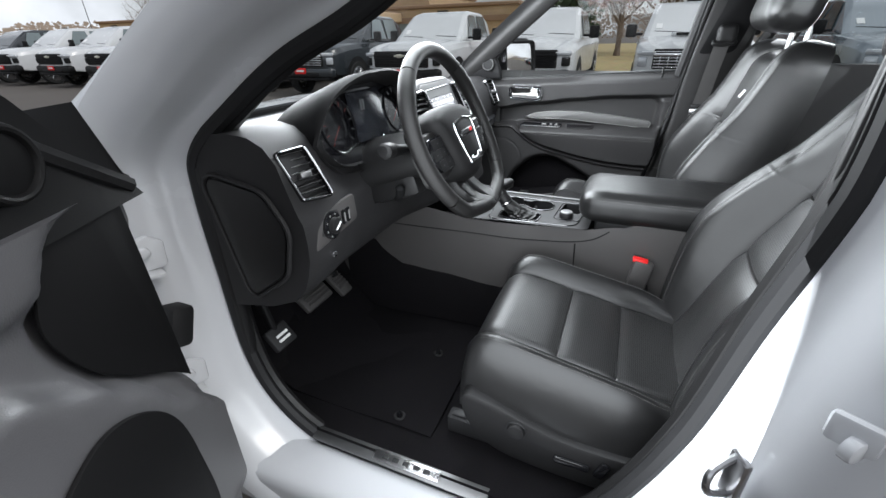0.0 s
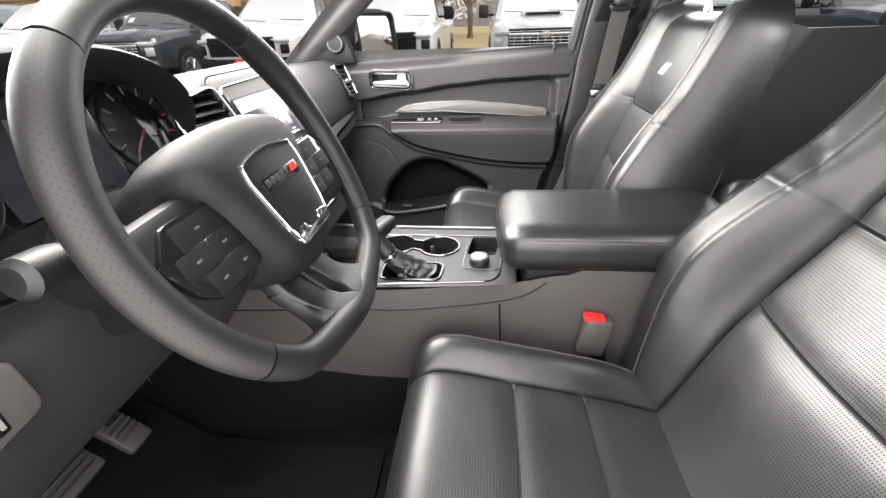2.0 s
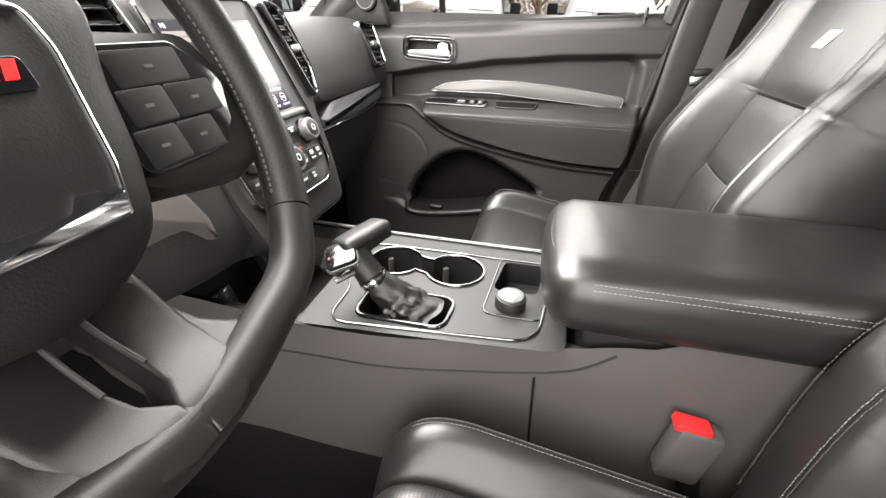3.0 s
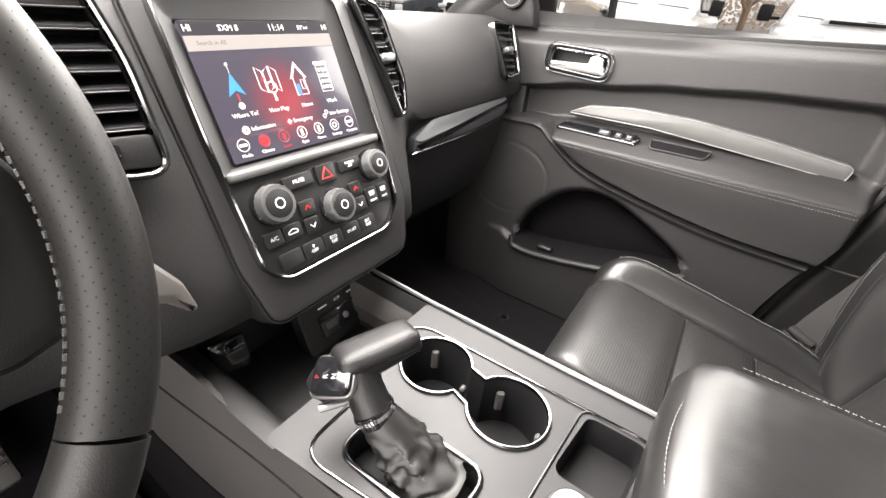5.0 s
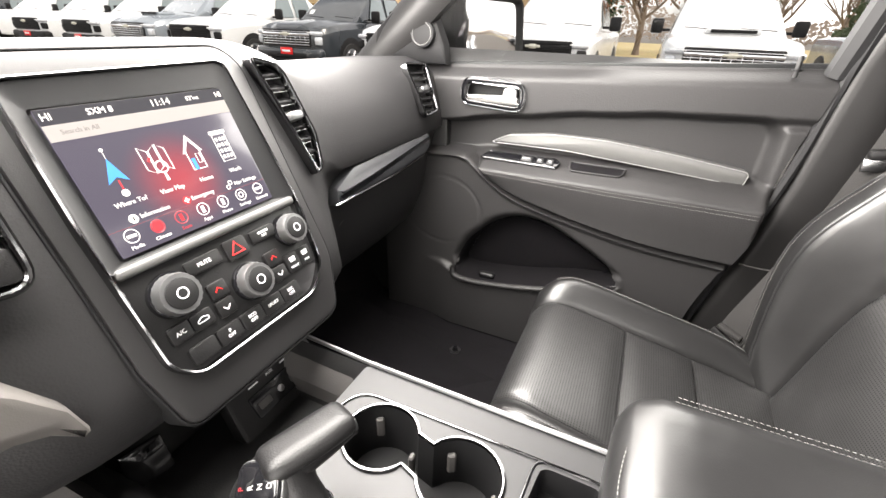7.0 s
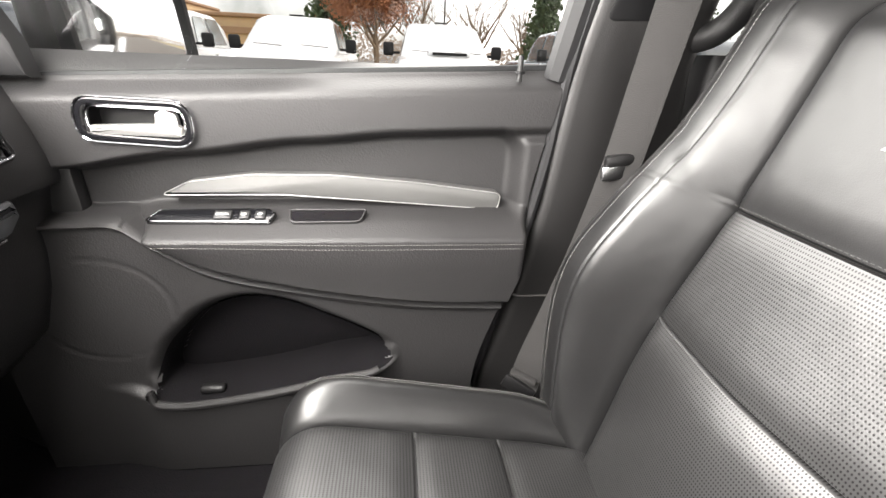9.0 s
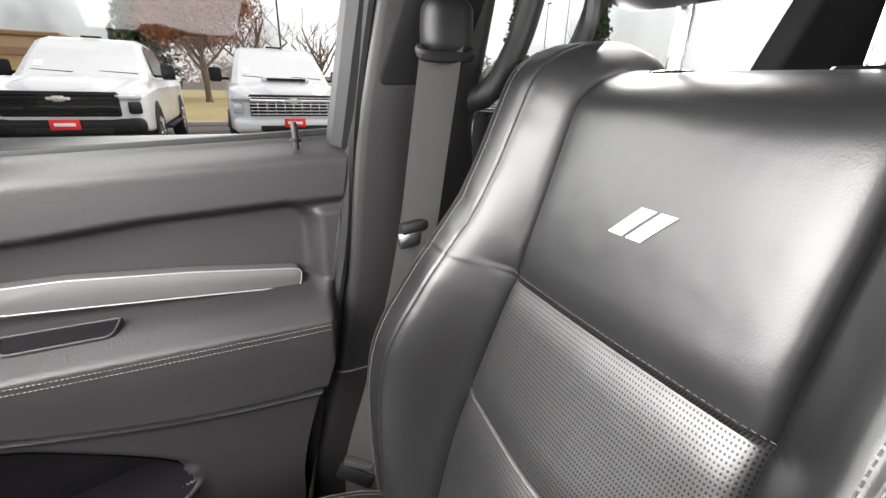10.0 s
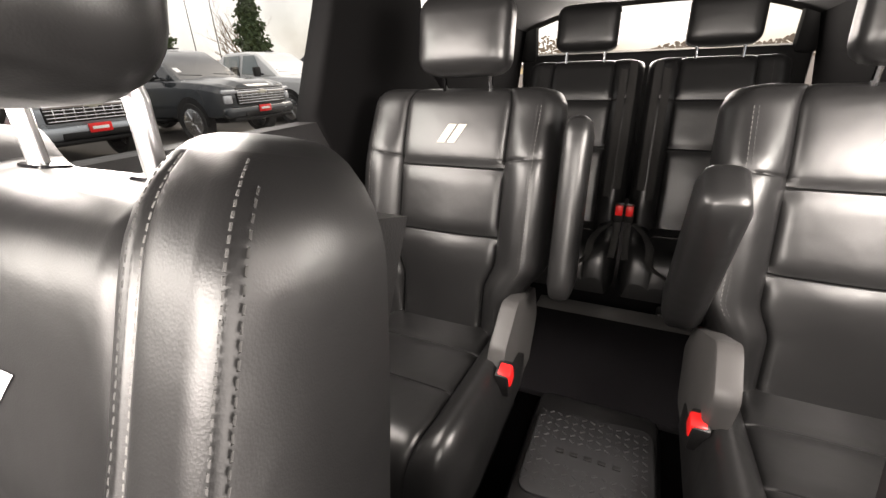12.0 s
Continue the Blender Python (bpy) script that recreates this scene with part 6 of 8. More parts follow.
hub_o = [(-0.100, 0.058), (-0.068, 0.080), (0, 0.087), (0.068, 0.080), (0.100, 0.058), (0.086, 0.012), (0.072, -0.038), (0.050, -0.073), (0, -0.088), (-0.050, -0.073), (-0.072, -0.038), (-0.086, 0.012)]
hub = [Vector((p.x, p.y)) for p in curve([(*q, 0) for q in hub_o], 6, True)]
rings = [[MW @ Vector((p.x * k, p.y * k, h)) for p in hub] for k, h in ((0.90, -0.050), (0.985, -0.020), (1.0, -0.002), (0.992, 0.012), (0.965, 0.025), (0.91, 0.036), (0.83, 0.0435), (0.70, 0.048), (0.35, 0.0505))]
HUB = material("matt_grained_airbag_cover", (0.0065, 0.0063, 0.0065), 0.6, vary=0.15, scale=8, bump=0.3, grain=700, spec=0.22)
part("hub", loft(rings), HUB, wheel, "grained airbag cover", smooth=60)
sh = rounded([(-0.050, 0.040), (-0.053, 0.022), (-0.044, -0.030), (-0.036, -0.052), (0.036, -0.052), (0.044, -0.030), (0.053, 0.022), (0.050, 0.040), (0.0, 0.049)], (0.008, 0.03, 0.05, 0.012, 0.012, 0.05, 0.03, 0.008, 0.12), 6)
ME = MW @ Matrix.Translation((0, 0.0, 0.0495))
part("chrome_shield", ring(sh, 0.0030, 0.0035, ME, back=-0.004), CHROME, wheel, "chrome shield outline")
part("shield_foot", slab(rounded([(-0.036, -0.053), (0.036, -0.053), (0.040, -0.040), (0.018, -0.036), (0.012, -0.043), (-0.012, -0.043), (-0.018, -0.036), (-0.040, -0.040)], 0.004), 0.0035, ME, 0.0018), CHROME, wheel, "chrome foot of the shield")
part("shield_plate", slab(inset(sh, 0.003), 0.0012, ME, 0.0005), HUB, wheel)
part("badge_bar", slab(rounded([(-0.038, 0.006), (0.036, 0.006), (0.036, 0.020), (-0.038, 0.020)], 0.003), 0.0014, ME @ Matrix.Translation((0, 0, 0.0011)), 0.0005), PIANO, wheel)
for k in range(5):
    part("badge_mark", slab(rounded([(-0.034 + 0.0098 * k, 0.011), (-0.027 + 0.0098 * k, 0.011), (-0.027 + 0.0098 * k, 0.018), (-0.034 + 0.0098 * k, 0.018)], 0.0015), 0.0008, ME @ Matrix.Translation((0, 0, 0.0028)), 0.0002), DARKSATIN, wheel)
for k in range(2):
    part("badge_slash", slab([Vector((0.018 + 0.007 * k + a, b)) for a, b in ((0, 0.0105), (0.005, 0.0105), (0.008, 0.0185), (0.003, 0.0185))], 0.0008, ME @ Matrix.Translation((0, 0, 0.0028)), 0.0002), RED, wheel, smooth=0)
for sd in (-1, 1):
    sp = [(sd * 0.070, 0.054), (sd * 0.168, 0.050), (sd * 0.180, 0.015), (sd * 0.176, -0.045), (sd * 0.148, -0.052), (sd * 0.070, -0.040), (sd * 0.06, 0.0)]
    if sd < 0:
        sp = sp[::-1]
    part("spoke", slab(rounded(sp, 0.024), 0.024, MWP @ Matrix.Translation((0, 0, 0.0)), 0.0115), RIM, wheel)
    kp = [(sd * 0.078, 0.040), (sd * 0.140, 0.040), (sd * 0.166, 0.014), (sd * 0.153, -0.016), (sd * 0.135, -0.030), (sd * 0.070, -0.032), (sd * 0.074, 0.0)]
    if sd < 0:
        kp = kp[::-1]
    pad = part("switch_pad", slab(rounded(kp, 0.010), 0.006, MWP @ Matrix.Translation((0, 0, 0.024)), 0.002), PIANO, wheel, "gloss black switch pad")
    MP = MWP @ Matrix.Translation((0, 0, 0.0295))
    for x0, y0, w, h in ((0.088, 0.016, 0.050, 0.019), (0.083, -0.005, 0.030, 0.019), (0.115, -0.005, 0.036, 0.019), (0.078, -0.028, 0.028, 0.020), (0.108, -0.028, 0.028, 0.020)):
        xa, xb = (sd * x0, sd * (x0 + w)) if sd > 0 else (sd * (x0 + w), sd * x0)
        part("button", slab(rounded([(xa - 0.0008, y0 - 0.0008), (xb + 0.0008, y0 - 0.0008), (xb + 0.0008, y0 + h + 0.0008), (xa - 0.0008, y0 + h + 0.0008)], 0.0025, 3), 0.0010, MP, 0.0006), MATT, pad)
        part("button_mark", slab(rounded([((xa + xb) / 2 - 0.003, y0 + h / 2 - 0.001), ((xa + xb) / 2 + 0.003, y0 + h / 2 - 0.001), ((xa + xb) / 2 + 0.003, y0 + h / 2 + 0.001), ((xa + xb) / 2 - 0.003, y0 + h / 2 + 0.001)], 0.0005, 2), 0.0003, MP @ Matrix.Translation((0, 0, 0.0010)), 0.0001), DARKTHREAD, pad, smooth=0)
    # lower spoke: an arm that rises from the hub to the rim, with a leather fillet beside it
    for nm_, mat_, rows_ in (
        ("lower_spoke", SPOKE, ((-0.060, 0.007, 0.040, -0.034), (-0.078, 0.007, 0.049, -0.030), (-0.105, 0.009, 0.050, -0.022), (-0.128, 0.010, 0.0475, -0.009), (-0.142, 0.008, 0.046, 0.004), (-0.150, 0.0, 0.044, 0.014), (-0.158, 0.0, 0.040, 0.0215), (-0.166, 0.0, 0.033, 0.0250), (-0.171, 0.0, 0.024, 0.0255))),
        ("rim_fillet", RIM, ((-0.098, 0.030, 0.0515, -0.026), (-0.118, 0.030, 0.0500, -0.018), (-0.132, 0.030, 0.0535, -0.008), (-0.141, 0.030, 0.0600, 0.002), (-0.148, 0.030, 0.0700, 0.010), (-0.155, 0.030, 0.0840, 0.016), (-0.162, 0.030, 0.0800, 0.020)))):
        rg = []
        for v_, a_, b_, h_ in rows_:
            q_ = rounded([(a_, h_ - 0.024), (b_, h_ - 0.024), (b_, h_), (a_, h_)], (0.004, 0.009, 0.009, 0.003), 4)
            rg.append([MR @ Vector((sd * p.x - 0.003, v_, p.y)) for p in q_])
        part(nm_, loft(rg), mat_, wheel, "smooth dark lower spoke" if mat_ is SPOKE else "", smooth=60)
    part("spoke_edge", tube(curve([MR @ Vector((sd * x_ - 0.003, v_, h_)) for x_, v_, h_ in ((0.0095, -0.090, -0.026), (0.0105, -0.112, -0.0175), (0.0115, -0.130, -0.007))], 6), 0.0016, 8), DARKSATIN, wheel)
    # laced seam inside the rim
    pts = [MR @ (rim_at(a_) * 1.0 + Vector((-0.0162 * math.cos(a_), -0.0162 * math.sin(a_), 0.002))) for a_ in (radians((-32 + 74 * i / 60) if sd > 0 else (212 - 74 * i / 60)) for i in range(61))]
    part("rim_stitching", stitches(pts, 0.003, 0.0018, 0.0009), DARKTHREAD, wheel, smooth=0, fix=False)

# ---- pedals, mats ----
for nm, lab, m, w, h in (("brake_pedal", "worn grey rubber brake pedal", (-0.480, 1.047, 0.648), 0.120, 0.078), ("accelerator_pedal", "black hinged accelerator pedal", (-0.360, 1.045, 0.628), 0.055, 0.105)):
    p = thing(nm, lab, "pedal")
    part("pad", box((w, 0.02, h), m, 0.008, turn=(-48, 0, 0)), GREY, p)
    for k in range(5):
        part("tread_rib", box((w * 0.8, 0.004, 0.005), (m[0], m[1] - 0.010 + 0.010 * (k - 2) * 0.9, m[2] + 0.012 - 0.008 * (k - 2) * -1.0), 0.001, 1, (-48, 0, 0)), GREY, p)
    part("arm", box((0.02, 0.03, 0.25), (m[0], m[1] + 0.06, m[2] + 0.13), 0.006, turn=(-25, 0, 0)), MATT, p)
p = thing("parking_brake_pedal", "small black parking brake pedal with printed label", "pedal")
part("pad", box((0.07, 0.02, 0.062), (-0.698, 0.975, 0.668), 0.006, turn=(-40, 0, 0)), RUBBER, p)
for k in range(2):
    part("label_bar", box((0.038, 0.002, 0.007), (-0.698, 0.958 + 0.008 * k, 0.668 + 0.011 * k), 0.0005, 1, (-40, 0, 0)), WHITEPLASTIC, p)
part("arm", box((0.018, 0.025, 0.25), (-0.70, 1.02, 0.79), 0.006, turn=(-15, 0, 0)), MATT, p)


def floor_mat(label, x0, x1, y0, y1, hooks):
    m = thing("floor_mat", label, "floor mat", "floor mats")
    f = lambda x, y: Vector((x, y, 0.458 + 0.30 * sstep(0.98, 1.22, y) ** 1.3 + 0.004 * math.sin(x * 31) * math.sin(y * 17)))
    part("mat", sheet(f, spread(x0, x1, 24), spread(y0, y1, 36), lambda x, y: Vector((x, y, f(x, y).z - 0.008))), CARPET, m, smooth=60)
    for hx, hy in hooks:
        h = part("hook_ring", tube([(hx + 0.012 * math.cos(a), hy + 0.012 * math.sin(a), f(hx, hy).z + 0.004) for a in (2 * math.pi * i / 16 for i in range(16))], 0.0035, 6, loop=True), HARD, m)
        part("hook", tube([(hx, hy, f(hx, hy).z), (hx, hy, f(hx, hy).z + 0.016)], [0.008, 0.005], 10), PIANO, h)
    return m


floor_mat("black carpet mat under the driver's feet", -0.68, -0.24, 0.56, 1.14, ((-0.385, 0.665), (-0.655, 0.66)))
floor_mat("black carpet mat before the passenger seat", 0.16, 0.64, 0.50, 1.14, ((0.575, 0.685), (0.25, 0.685)))

# ---- centre console ----
con = thing("centre_console", "long black centre console with graphite top panel and padded armrest lid", "console")
CZ = 0.853
def wall_x(y):
    return lerps(y, ((-0.15, -0.148), (0.28, -0.150), (0.55, -0.186), (0.95, -0.205)))
side = sheet(lambda y, t: Vector((wall_x(y) + 0.028 * (1 - math.cos(t * 1.57)) * 0 + 0.008 * t ** 6, y, 0.45 + t * (lerps(y, ((-0.15, 0.905), (0.10, 0.905), (0.20, 0.865), (0.30, 0.846), (0.62, 0.846), (0.80, 0.87), (1.05, 0.80))) - 0.45))), spread(-0.15, 1.12, 50), [0, 0.3, 0.6, 0.8, 0.88, 0.93, 0.97, 1.0], lambda y, t: Vector((wall_x(y) + 0.035, y, 0.45 + t * 0.385)))
part("driver_side_wall", side, GREY, con, "grained charcoal side panel", smooth=50)
side = sheet(lambda y, t: Vector((0.105 - 0.022 * t ** 6, y, 0.45 + t * (lerps(y, ((-0.15, 0.905), (0.10, 0.905), (0.20, 0.865), (0.30, 0.846), (0.62, 0.846), (0.80, 0.85), (1.05, 0.80))) - 0.45))), spread(-0.15, 1.12, 40), [0, 0.3, 0.6, 0.8, 0.9, 0.95, 1.0], lambda y, t: Vector((0.055, y, 0.45 + t * 0.36)))
part("passenger_side_wall", side, GREY, con, smooth=50)
def carpet_top(y):
    return lerps(y, ((-0.12, 0.55), (0.30, 0.600), (0.57, 0.623), (0.74, 0.641), (0.87, 0.652), (0.93, 0.682), (0.98, 0.729), (1.10, 0.79)))
part("side_carpet", sheet(lambda y, t: Vector((wall_x(y) - 0.006 + 0.004 * t ** 8, y, 0.45 + t * (carpet_top(y) - 0.45))), spread(-0.12, 1.10, 50), [0, 0.5, 0.8, 0.92, 1.0], lambda y, t: Vector((wall_x(y) + 0.004, y, 0.45 + t * (carpet_top(y) - 0.45)))), CARPET, con, "black carpet along the foot of the console", smooth=50)
part("lower_block", box((0.19, 1.1, 0.30), (-0.030, 0.42, 0.60), 0.01), MATT, con)
def wall_top(y):
    return lerps(y, ((-0.15, 0.905), (0.10, 0.905), (0.20, 0.865), (0.30, 0.846), (0.62, 0.846), (0.80, 0.87), (1.05, 0.80)))
def on_wall(y, z):
    return Vector((wall_x(y) + 0.008 * ((z - 0.45) / (wall_top(y) - 0.45)) ** 6 + 0.0008, y, z))
crv = [on_wall(p.y, p.z) for p in curve([(0, y, z) for y, z in ((0.90, 0.80), (0.62, 0.80), (0.42, 0.80), (0.33, 0.803), (0.27, 0.818), (0.225, 0.850))], 8)]
part("panel_joint", tube(crv, 0.0022, 5), MATT, con)
part("panel_joint", tube([(wall_x(0.315), 0.315, 0.80), (wall_x(0.31), 0.31, 0.70), (wall_x(0.30), 0.30, 0.60)], 0.0018, 5), MATT, con)
MCT = plane_at((0, 0, CZ), (1, 0, 0), (0, 1, 0))
top_o = rounded([(-0.184, 0.62), (-0.172, 0.45), (-0.158, 0.285), (0.082, 0.275), (0.082, 0.62)], (0.01, 0.05, 0.02, 0.01, 0.01), 3)
boot_o = rounded([(-0.152, 0.555), (-0.152, 0.435), (-0.085, 0.430), (-0.085, 0.555)], 0.02, 5)
cup1, cup2 = ellipse(-0.004, 0.545, 0.041, 0.041), ellipse(-0.010, 0.448, 0.044, 0.044)
bin_o = rounded([(-0.045, 0.385), (-0.045, 0.322), (0.038, 0.312), (0.038, 0.375)], 0.012, 4)
cups_o = [Vector((-0.004 + 0.042 * math.cos(a), 0.545 + 0.042 * math.sin(a))) for a in (radians(-62 + 304 * i / 30) for i in range(31))] + [Vector((-0.010 + 0.044 * math.cos(a), 0.448 + 0.044 * math.sin(a))) for a in (radians(118 + 304 * i / 30) for i in range(31))]
panel = part("top_panel", holed(top_o, (boot_o, cups_o, bin_o), MCT), DARKSATIN, con, "satin graphite top panel", smooth=0)
pin = rounded([(-0.175, 0.585), (-0.150, 0.318), (0.046, 0.296), (0.042, 0.605), (-0.02, 0.617), (-0.10, 0.585)], (0.03, 0.045, 0.03, 0.05, 0.04, 0.06), 6)
part("chrome_edge", ring(pin, 0.0030, 0.0030, MCT), DARKCHROME, con, "thin chrome outline")
part("silver_edge", tube([(0.083, 0.28, 0.856), (0.084, 0.62, 0.856), (0.090, 0.76, 0.857)], 0.003, 6), SATIN, con)
part("cup_rim", ring(inset(cups_o, -0.003), 0.0045, 0.004, MCT), DARKCHROME, con, "chrome rim round both cups")
well(cups_o, 0.072, MCT, MATT, "cup_well", con, label="deep black double cup holder", taper=0.002)
for c, m in ((cup1, "front"), (cup2, "rear")):
    cen = sum(c, Vector((0, 0))) / len(c)
    for k in range(3):
        a = 0.6 + 2.1 * k
        part("cup_clip", box((0.010, 0.006, 0.030), (cen.x + 0.037 * math.cos(a), cen.y + 0.037 * math.sin(a), CZ - 0.030), 0.002, 1, (0, 0, math.degrees(a) + 90)), GREY, con)
well(boot_o, 0.03, MCT, MATT, "boot_well", con)
part("boot_ring", ring(inset([Vector(p) for p in boot_o], -0.003), 0.006, 0.004, MCT), PIANO, con)
well(bin_o, 0.035, MCT, MATT, "small_bin", con)
part("bin_ring", ring(inset(rounded([(-0.105, 0.392), (-0.105, 0.315), (0.043, 0.306), (0.043, 0.382)], 0.014, 4), -0.002), 0.003, 0.002, MCT), PIANO, con)
ck = part("mode_knob", disc(0.021, 0.016, MCT @ Matrix.Translation((-0.079, 0.357, 0)), 32, 0.003), HARD, con, "round selector knob")
part("knob_top", disc(0.0175, 0.003, MCT @ Matrix.Translation((-0.079, 0.357, 0.0155)), 32, 0.001), SATIN, ck)
# tray ahead of the shifter, with the socket plate
part("tray", sheet(lambda x, y: Vector((x, y, 0.775 + 0.077 * max(sstep(0.65, 0.61, y), sstep(-0.125, -0.165, x), sstep(0.05, 0.082, x)))), spread(-0.185, 0.082, 28), spread(0.605, 0.80, 24)), HARD, con, "storage tray", smooth=60)
part("tray_wall", sheet(lambda x, z: Vector((x, 0.802 + 0.35 * (z - 0.77) + 0.03 * sstep(0.06, 0.12, x), z)), spread(-0.195, 0.12, 10), spread(0.765, 0.95, 10), lambda x, z: Vector((x, 0.86, z))), HARD, con, "dark wall of the tray")
MU = plane_at((0.035, 0.752, 0.800), (1, 0, 0), (0, 0.55, 0.83))
part("socket_housing", slab(rounded([(-0.078, -0.040), (0.085, -0.040), (0.078, 0.060), (-0.066, 0.060)], 0.014), 0.02, MU @ Matrix.Translation((0, 0, -0.01)), 0.006), HARD, con)
sp = part("socket_plate", slab(rounded([(-0.045, -0.022), (0.045, -0.022), (0.045, 0.010), (-0.045, 0.010)], 0.004), 0.003, MU @ Matrix.Translation((0, 0, 0.010)), 0.001), PIANO, con, "gloss black socket plate")
for x in (-0.028, 0.028):
    part("usb_port", slab(rounded([(x - 0.010, -0.013), (x + 0.010, -0.013), (x + 0.010, -0.003), (x - 0.010, -0.003)], 0.002), 0.0015, MU @ Matrix.Translation((0, 0, 0.013)), 0.0004), GREY, sp)
part("audio_jack", disc(0.005, 0.002, MU @ Matrix.Translation((0, -0.008, 0.013)), 14, 0.0005), STEEL, sp)
text("AUX", 0.006, MU @ Matrix.Translation((0, 0.020, 0.0105)), WHITEPLASTIC, parent=sp, align="CENTER")
for x in (-0.028, 0.028):
    part("mark", slab(rounded([(x - 0.008, 0.019), (x + 0.008, 0.019), (x + 0.008, 0.021), (x - 0.008, 0.021)], 0.0005, 2), 0.0004, MU @ Matrix.Translation((0, 0, 0.0102)), 0.0001), WHITEPLASTIC, sp, smooth=0)
pc = part("power_socket", box((0.045, 0.008, 0.045), (-0.121, 0.785, 0.808), 0.006, turn=(-25, 0, -12)), PIANO, con, "capped power socket")
text("12V DC", 0.006, plane_at((-0.122, 0.7785, 0.800), (1, -0.2, 0), (0, 0.45, 1)), WHITEPLASTIC, parent=pc, align="CENTER")
# shifter
sh_ = thing("gear_shifter", "leather-booted gear shifter with a black and silver grip", "gear lever")
bpts = [(-0.112, 0.478, 0.832), (-0.113, 0.492, 0.848), (-0.115, 0.512, 0.868), (-0.119, 0.535, 0.890)]
bm = tube(curve(bpts, 10), [0.044 - 0.026 * (i / 30) ** 0.55 for i in range(31)], 48)
for v_ in bm.verts:
    a = math.atan2(v_.co.y - 0.5, v_.co.x + 0.115)
    low_ = sstep(0.892, 0.862, v_.co.z)
    f_ = math.sin(5 * a + v_.co.z * 260) + 0.6 * math.sin(9 * a - v_.co.z * 410 + 1.3) + 0.8 * math.sin(v_.co.z * 520 + 2 * math.sin(2 * a))
    v_.co += Vector((math.cos(a), math.sin(a), 0.3)) * 0.0026 * f_ * (0.15 + 0.85 * low_)
part("boot", bm, BOOT, sh_, "creased black leather boot", smooth=60)
part("boot_seam", stitches([Vector((-0.131 + 0.002 * i / 20, 0.470 + 0.052 * i / 20, 0.866 + 0.026 * i / 20)) for i in range(21)], 0.003, 0.002, 0.0006), DARKTHREAD, sh_, smooth=0, fix=False)
part("collar", tube([(-0.119, 0.533, 0.887), (-0.1195, 0.540, 0.897)], 0.0195, 24), PIANO, sh_)
part("collar_line", tube([(-0.1193, 0.5365, 0.8915), (-0.1194, 0.5385, 0.8945)], 0.0203, 24), CHROME, sh_)
grip_p = curve([(-0.146, 0.584, 0.910), (-0.128, 0.578, 0.922), (-0.100, 0.565, 0.931), (-0.072, 0.552, 0.934), (-0.054, 0.545, 0.930)], 5)
nr = len(grip_p)
part("grip", tube(grip_p, [0.013 + 0.007 * math.sin(math.pi * min(1, i / nr * 1.12)) for i in range(nr)], 18, flat=(1.15, 0.8)), HARD, sh_, "moulded grip", smooth=60)
part("neck", tube([(-0.1195, 0.539, 0.895), (-0.117, 0.553, 0.912), (-0.112, 0.566, 0.926)], [0.0185, 0.018, 0.021], 18), HARD, sh_)
MG = plane_at((-0.134, 0.574, 0.931), (0.72, 0.45, 0.46), (-0.30, 0.86, -0.30))
part("gate_plate", slab(rounded([(-0.020, -0.022), (0.014, -0.020), (0.016, 0.018), (-0.020, 0.020)], 0.009), 0.010, MG @ Matrix.Translation((0, 0, -0.006)), 0.003), PIANO, sh_, "lit gear display")
part("plate_edge", ring(rounded([(-0.022, -0.024), (0.016, -0.022), (0.018, 0.020), (-0.022, 0.022)], 0.010), 0.003, 0.006, MG @ Matrix.Translation((0, 0, -0.006))), SATIN, sh_)
part("grip_pad", puff((0.082, 0.040, 0.022), (-0.091, 0.561, 0.938), 0.0105, (-12, -5, -24), 0.15), HARD, sh_, "smooth grey top pad", smooth=60)
for i, s in enumerate(("P", "R", "N", "D")):
    text(s, 0.0065, MG @ Matrix.Translation((-0.004, 0.012 - 0.0085 * i, 0.0046)) @ Matrix.Rotation(radians(0), 4, "Z"), S_RED if i == 0 else S_W, parent=sh_, align="CENTER")
part("release_edge", tube([(-0.152, 0.574, 0.901), (-0.132, 0.556, 0.907), (-0.115, 0.546, 0.911)], 0.004, 8), SATIN, sh_)
# armrest lid
lid = part("armrest_lid", puff((0.250, 0.46, 0.092), (-0.030, 0.085, 0.916), 0.036, (0, 0, 0), 0.04, 14), LEATHER, con, "padded leather armrest lid", smooth=60)
for sd in (-1, 1):
    pts = [(-0.030 + sd * 0.124, 0.27 - 0.38 * i / 40, 0.950) for i in range(41)]
    part("stitching", stitches([Vector(p) for p in pts]), THREAD, lid, smooth=0, fix=False)
    part("stitching", stitches([Vector((p[0] + sd * 0.0015, p[1], p[2] - 0.007)) for p in pts]), THREAD, lid, smooth=0, fix=False)
pts = [(-0.030 + 0.098 * math.sin(a), 0.296 + 0.019 * math.cos(a) ** 2, 0.948) for a in (-1.4 + 2.8 * i / 30 for i in range(31))]
part("stitching", stitches([Vector(p) for p in pts]), THREAD, lid, smooth=0, fix=False)
part("bin_body", box((0.20, 0.42, 0.10), (-0.032, 0.06, 0.845), 0.015), MATT, con)

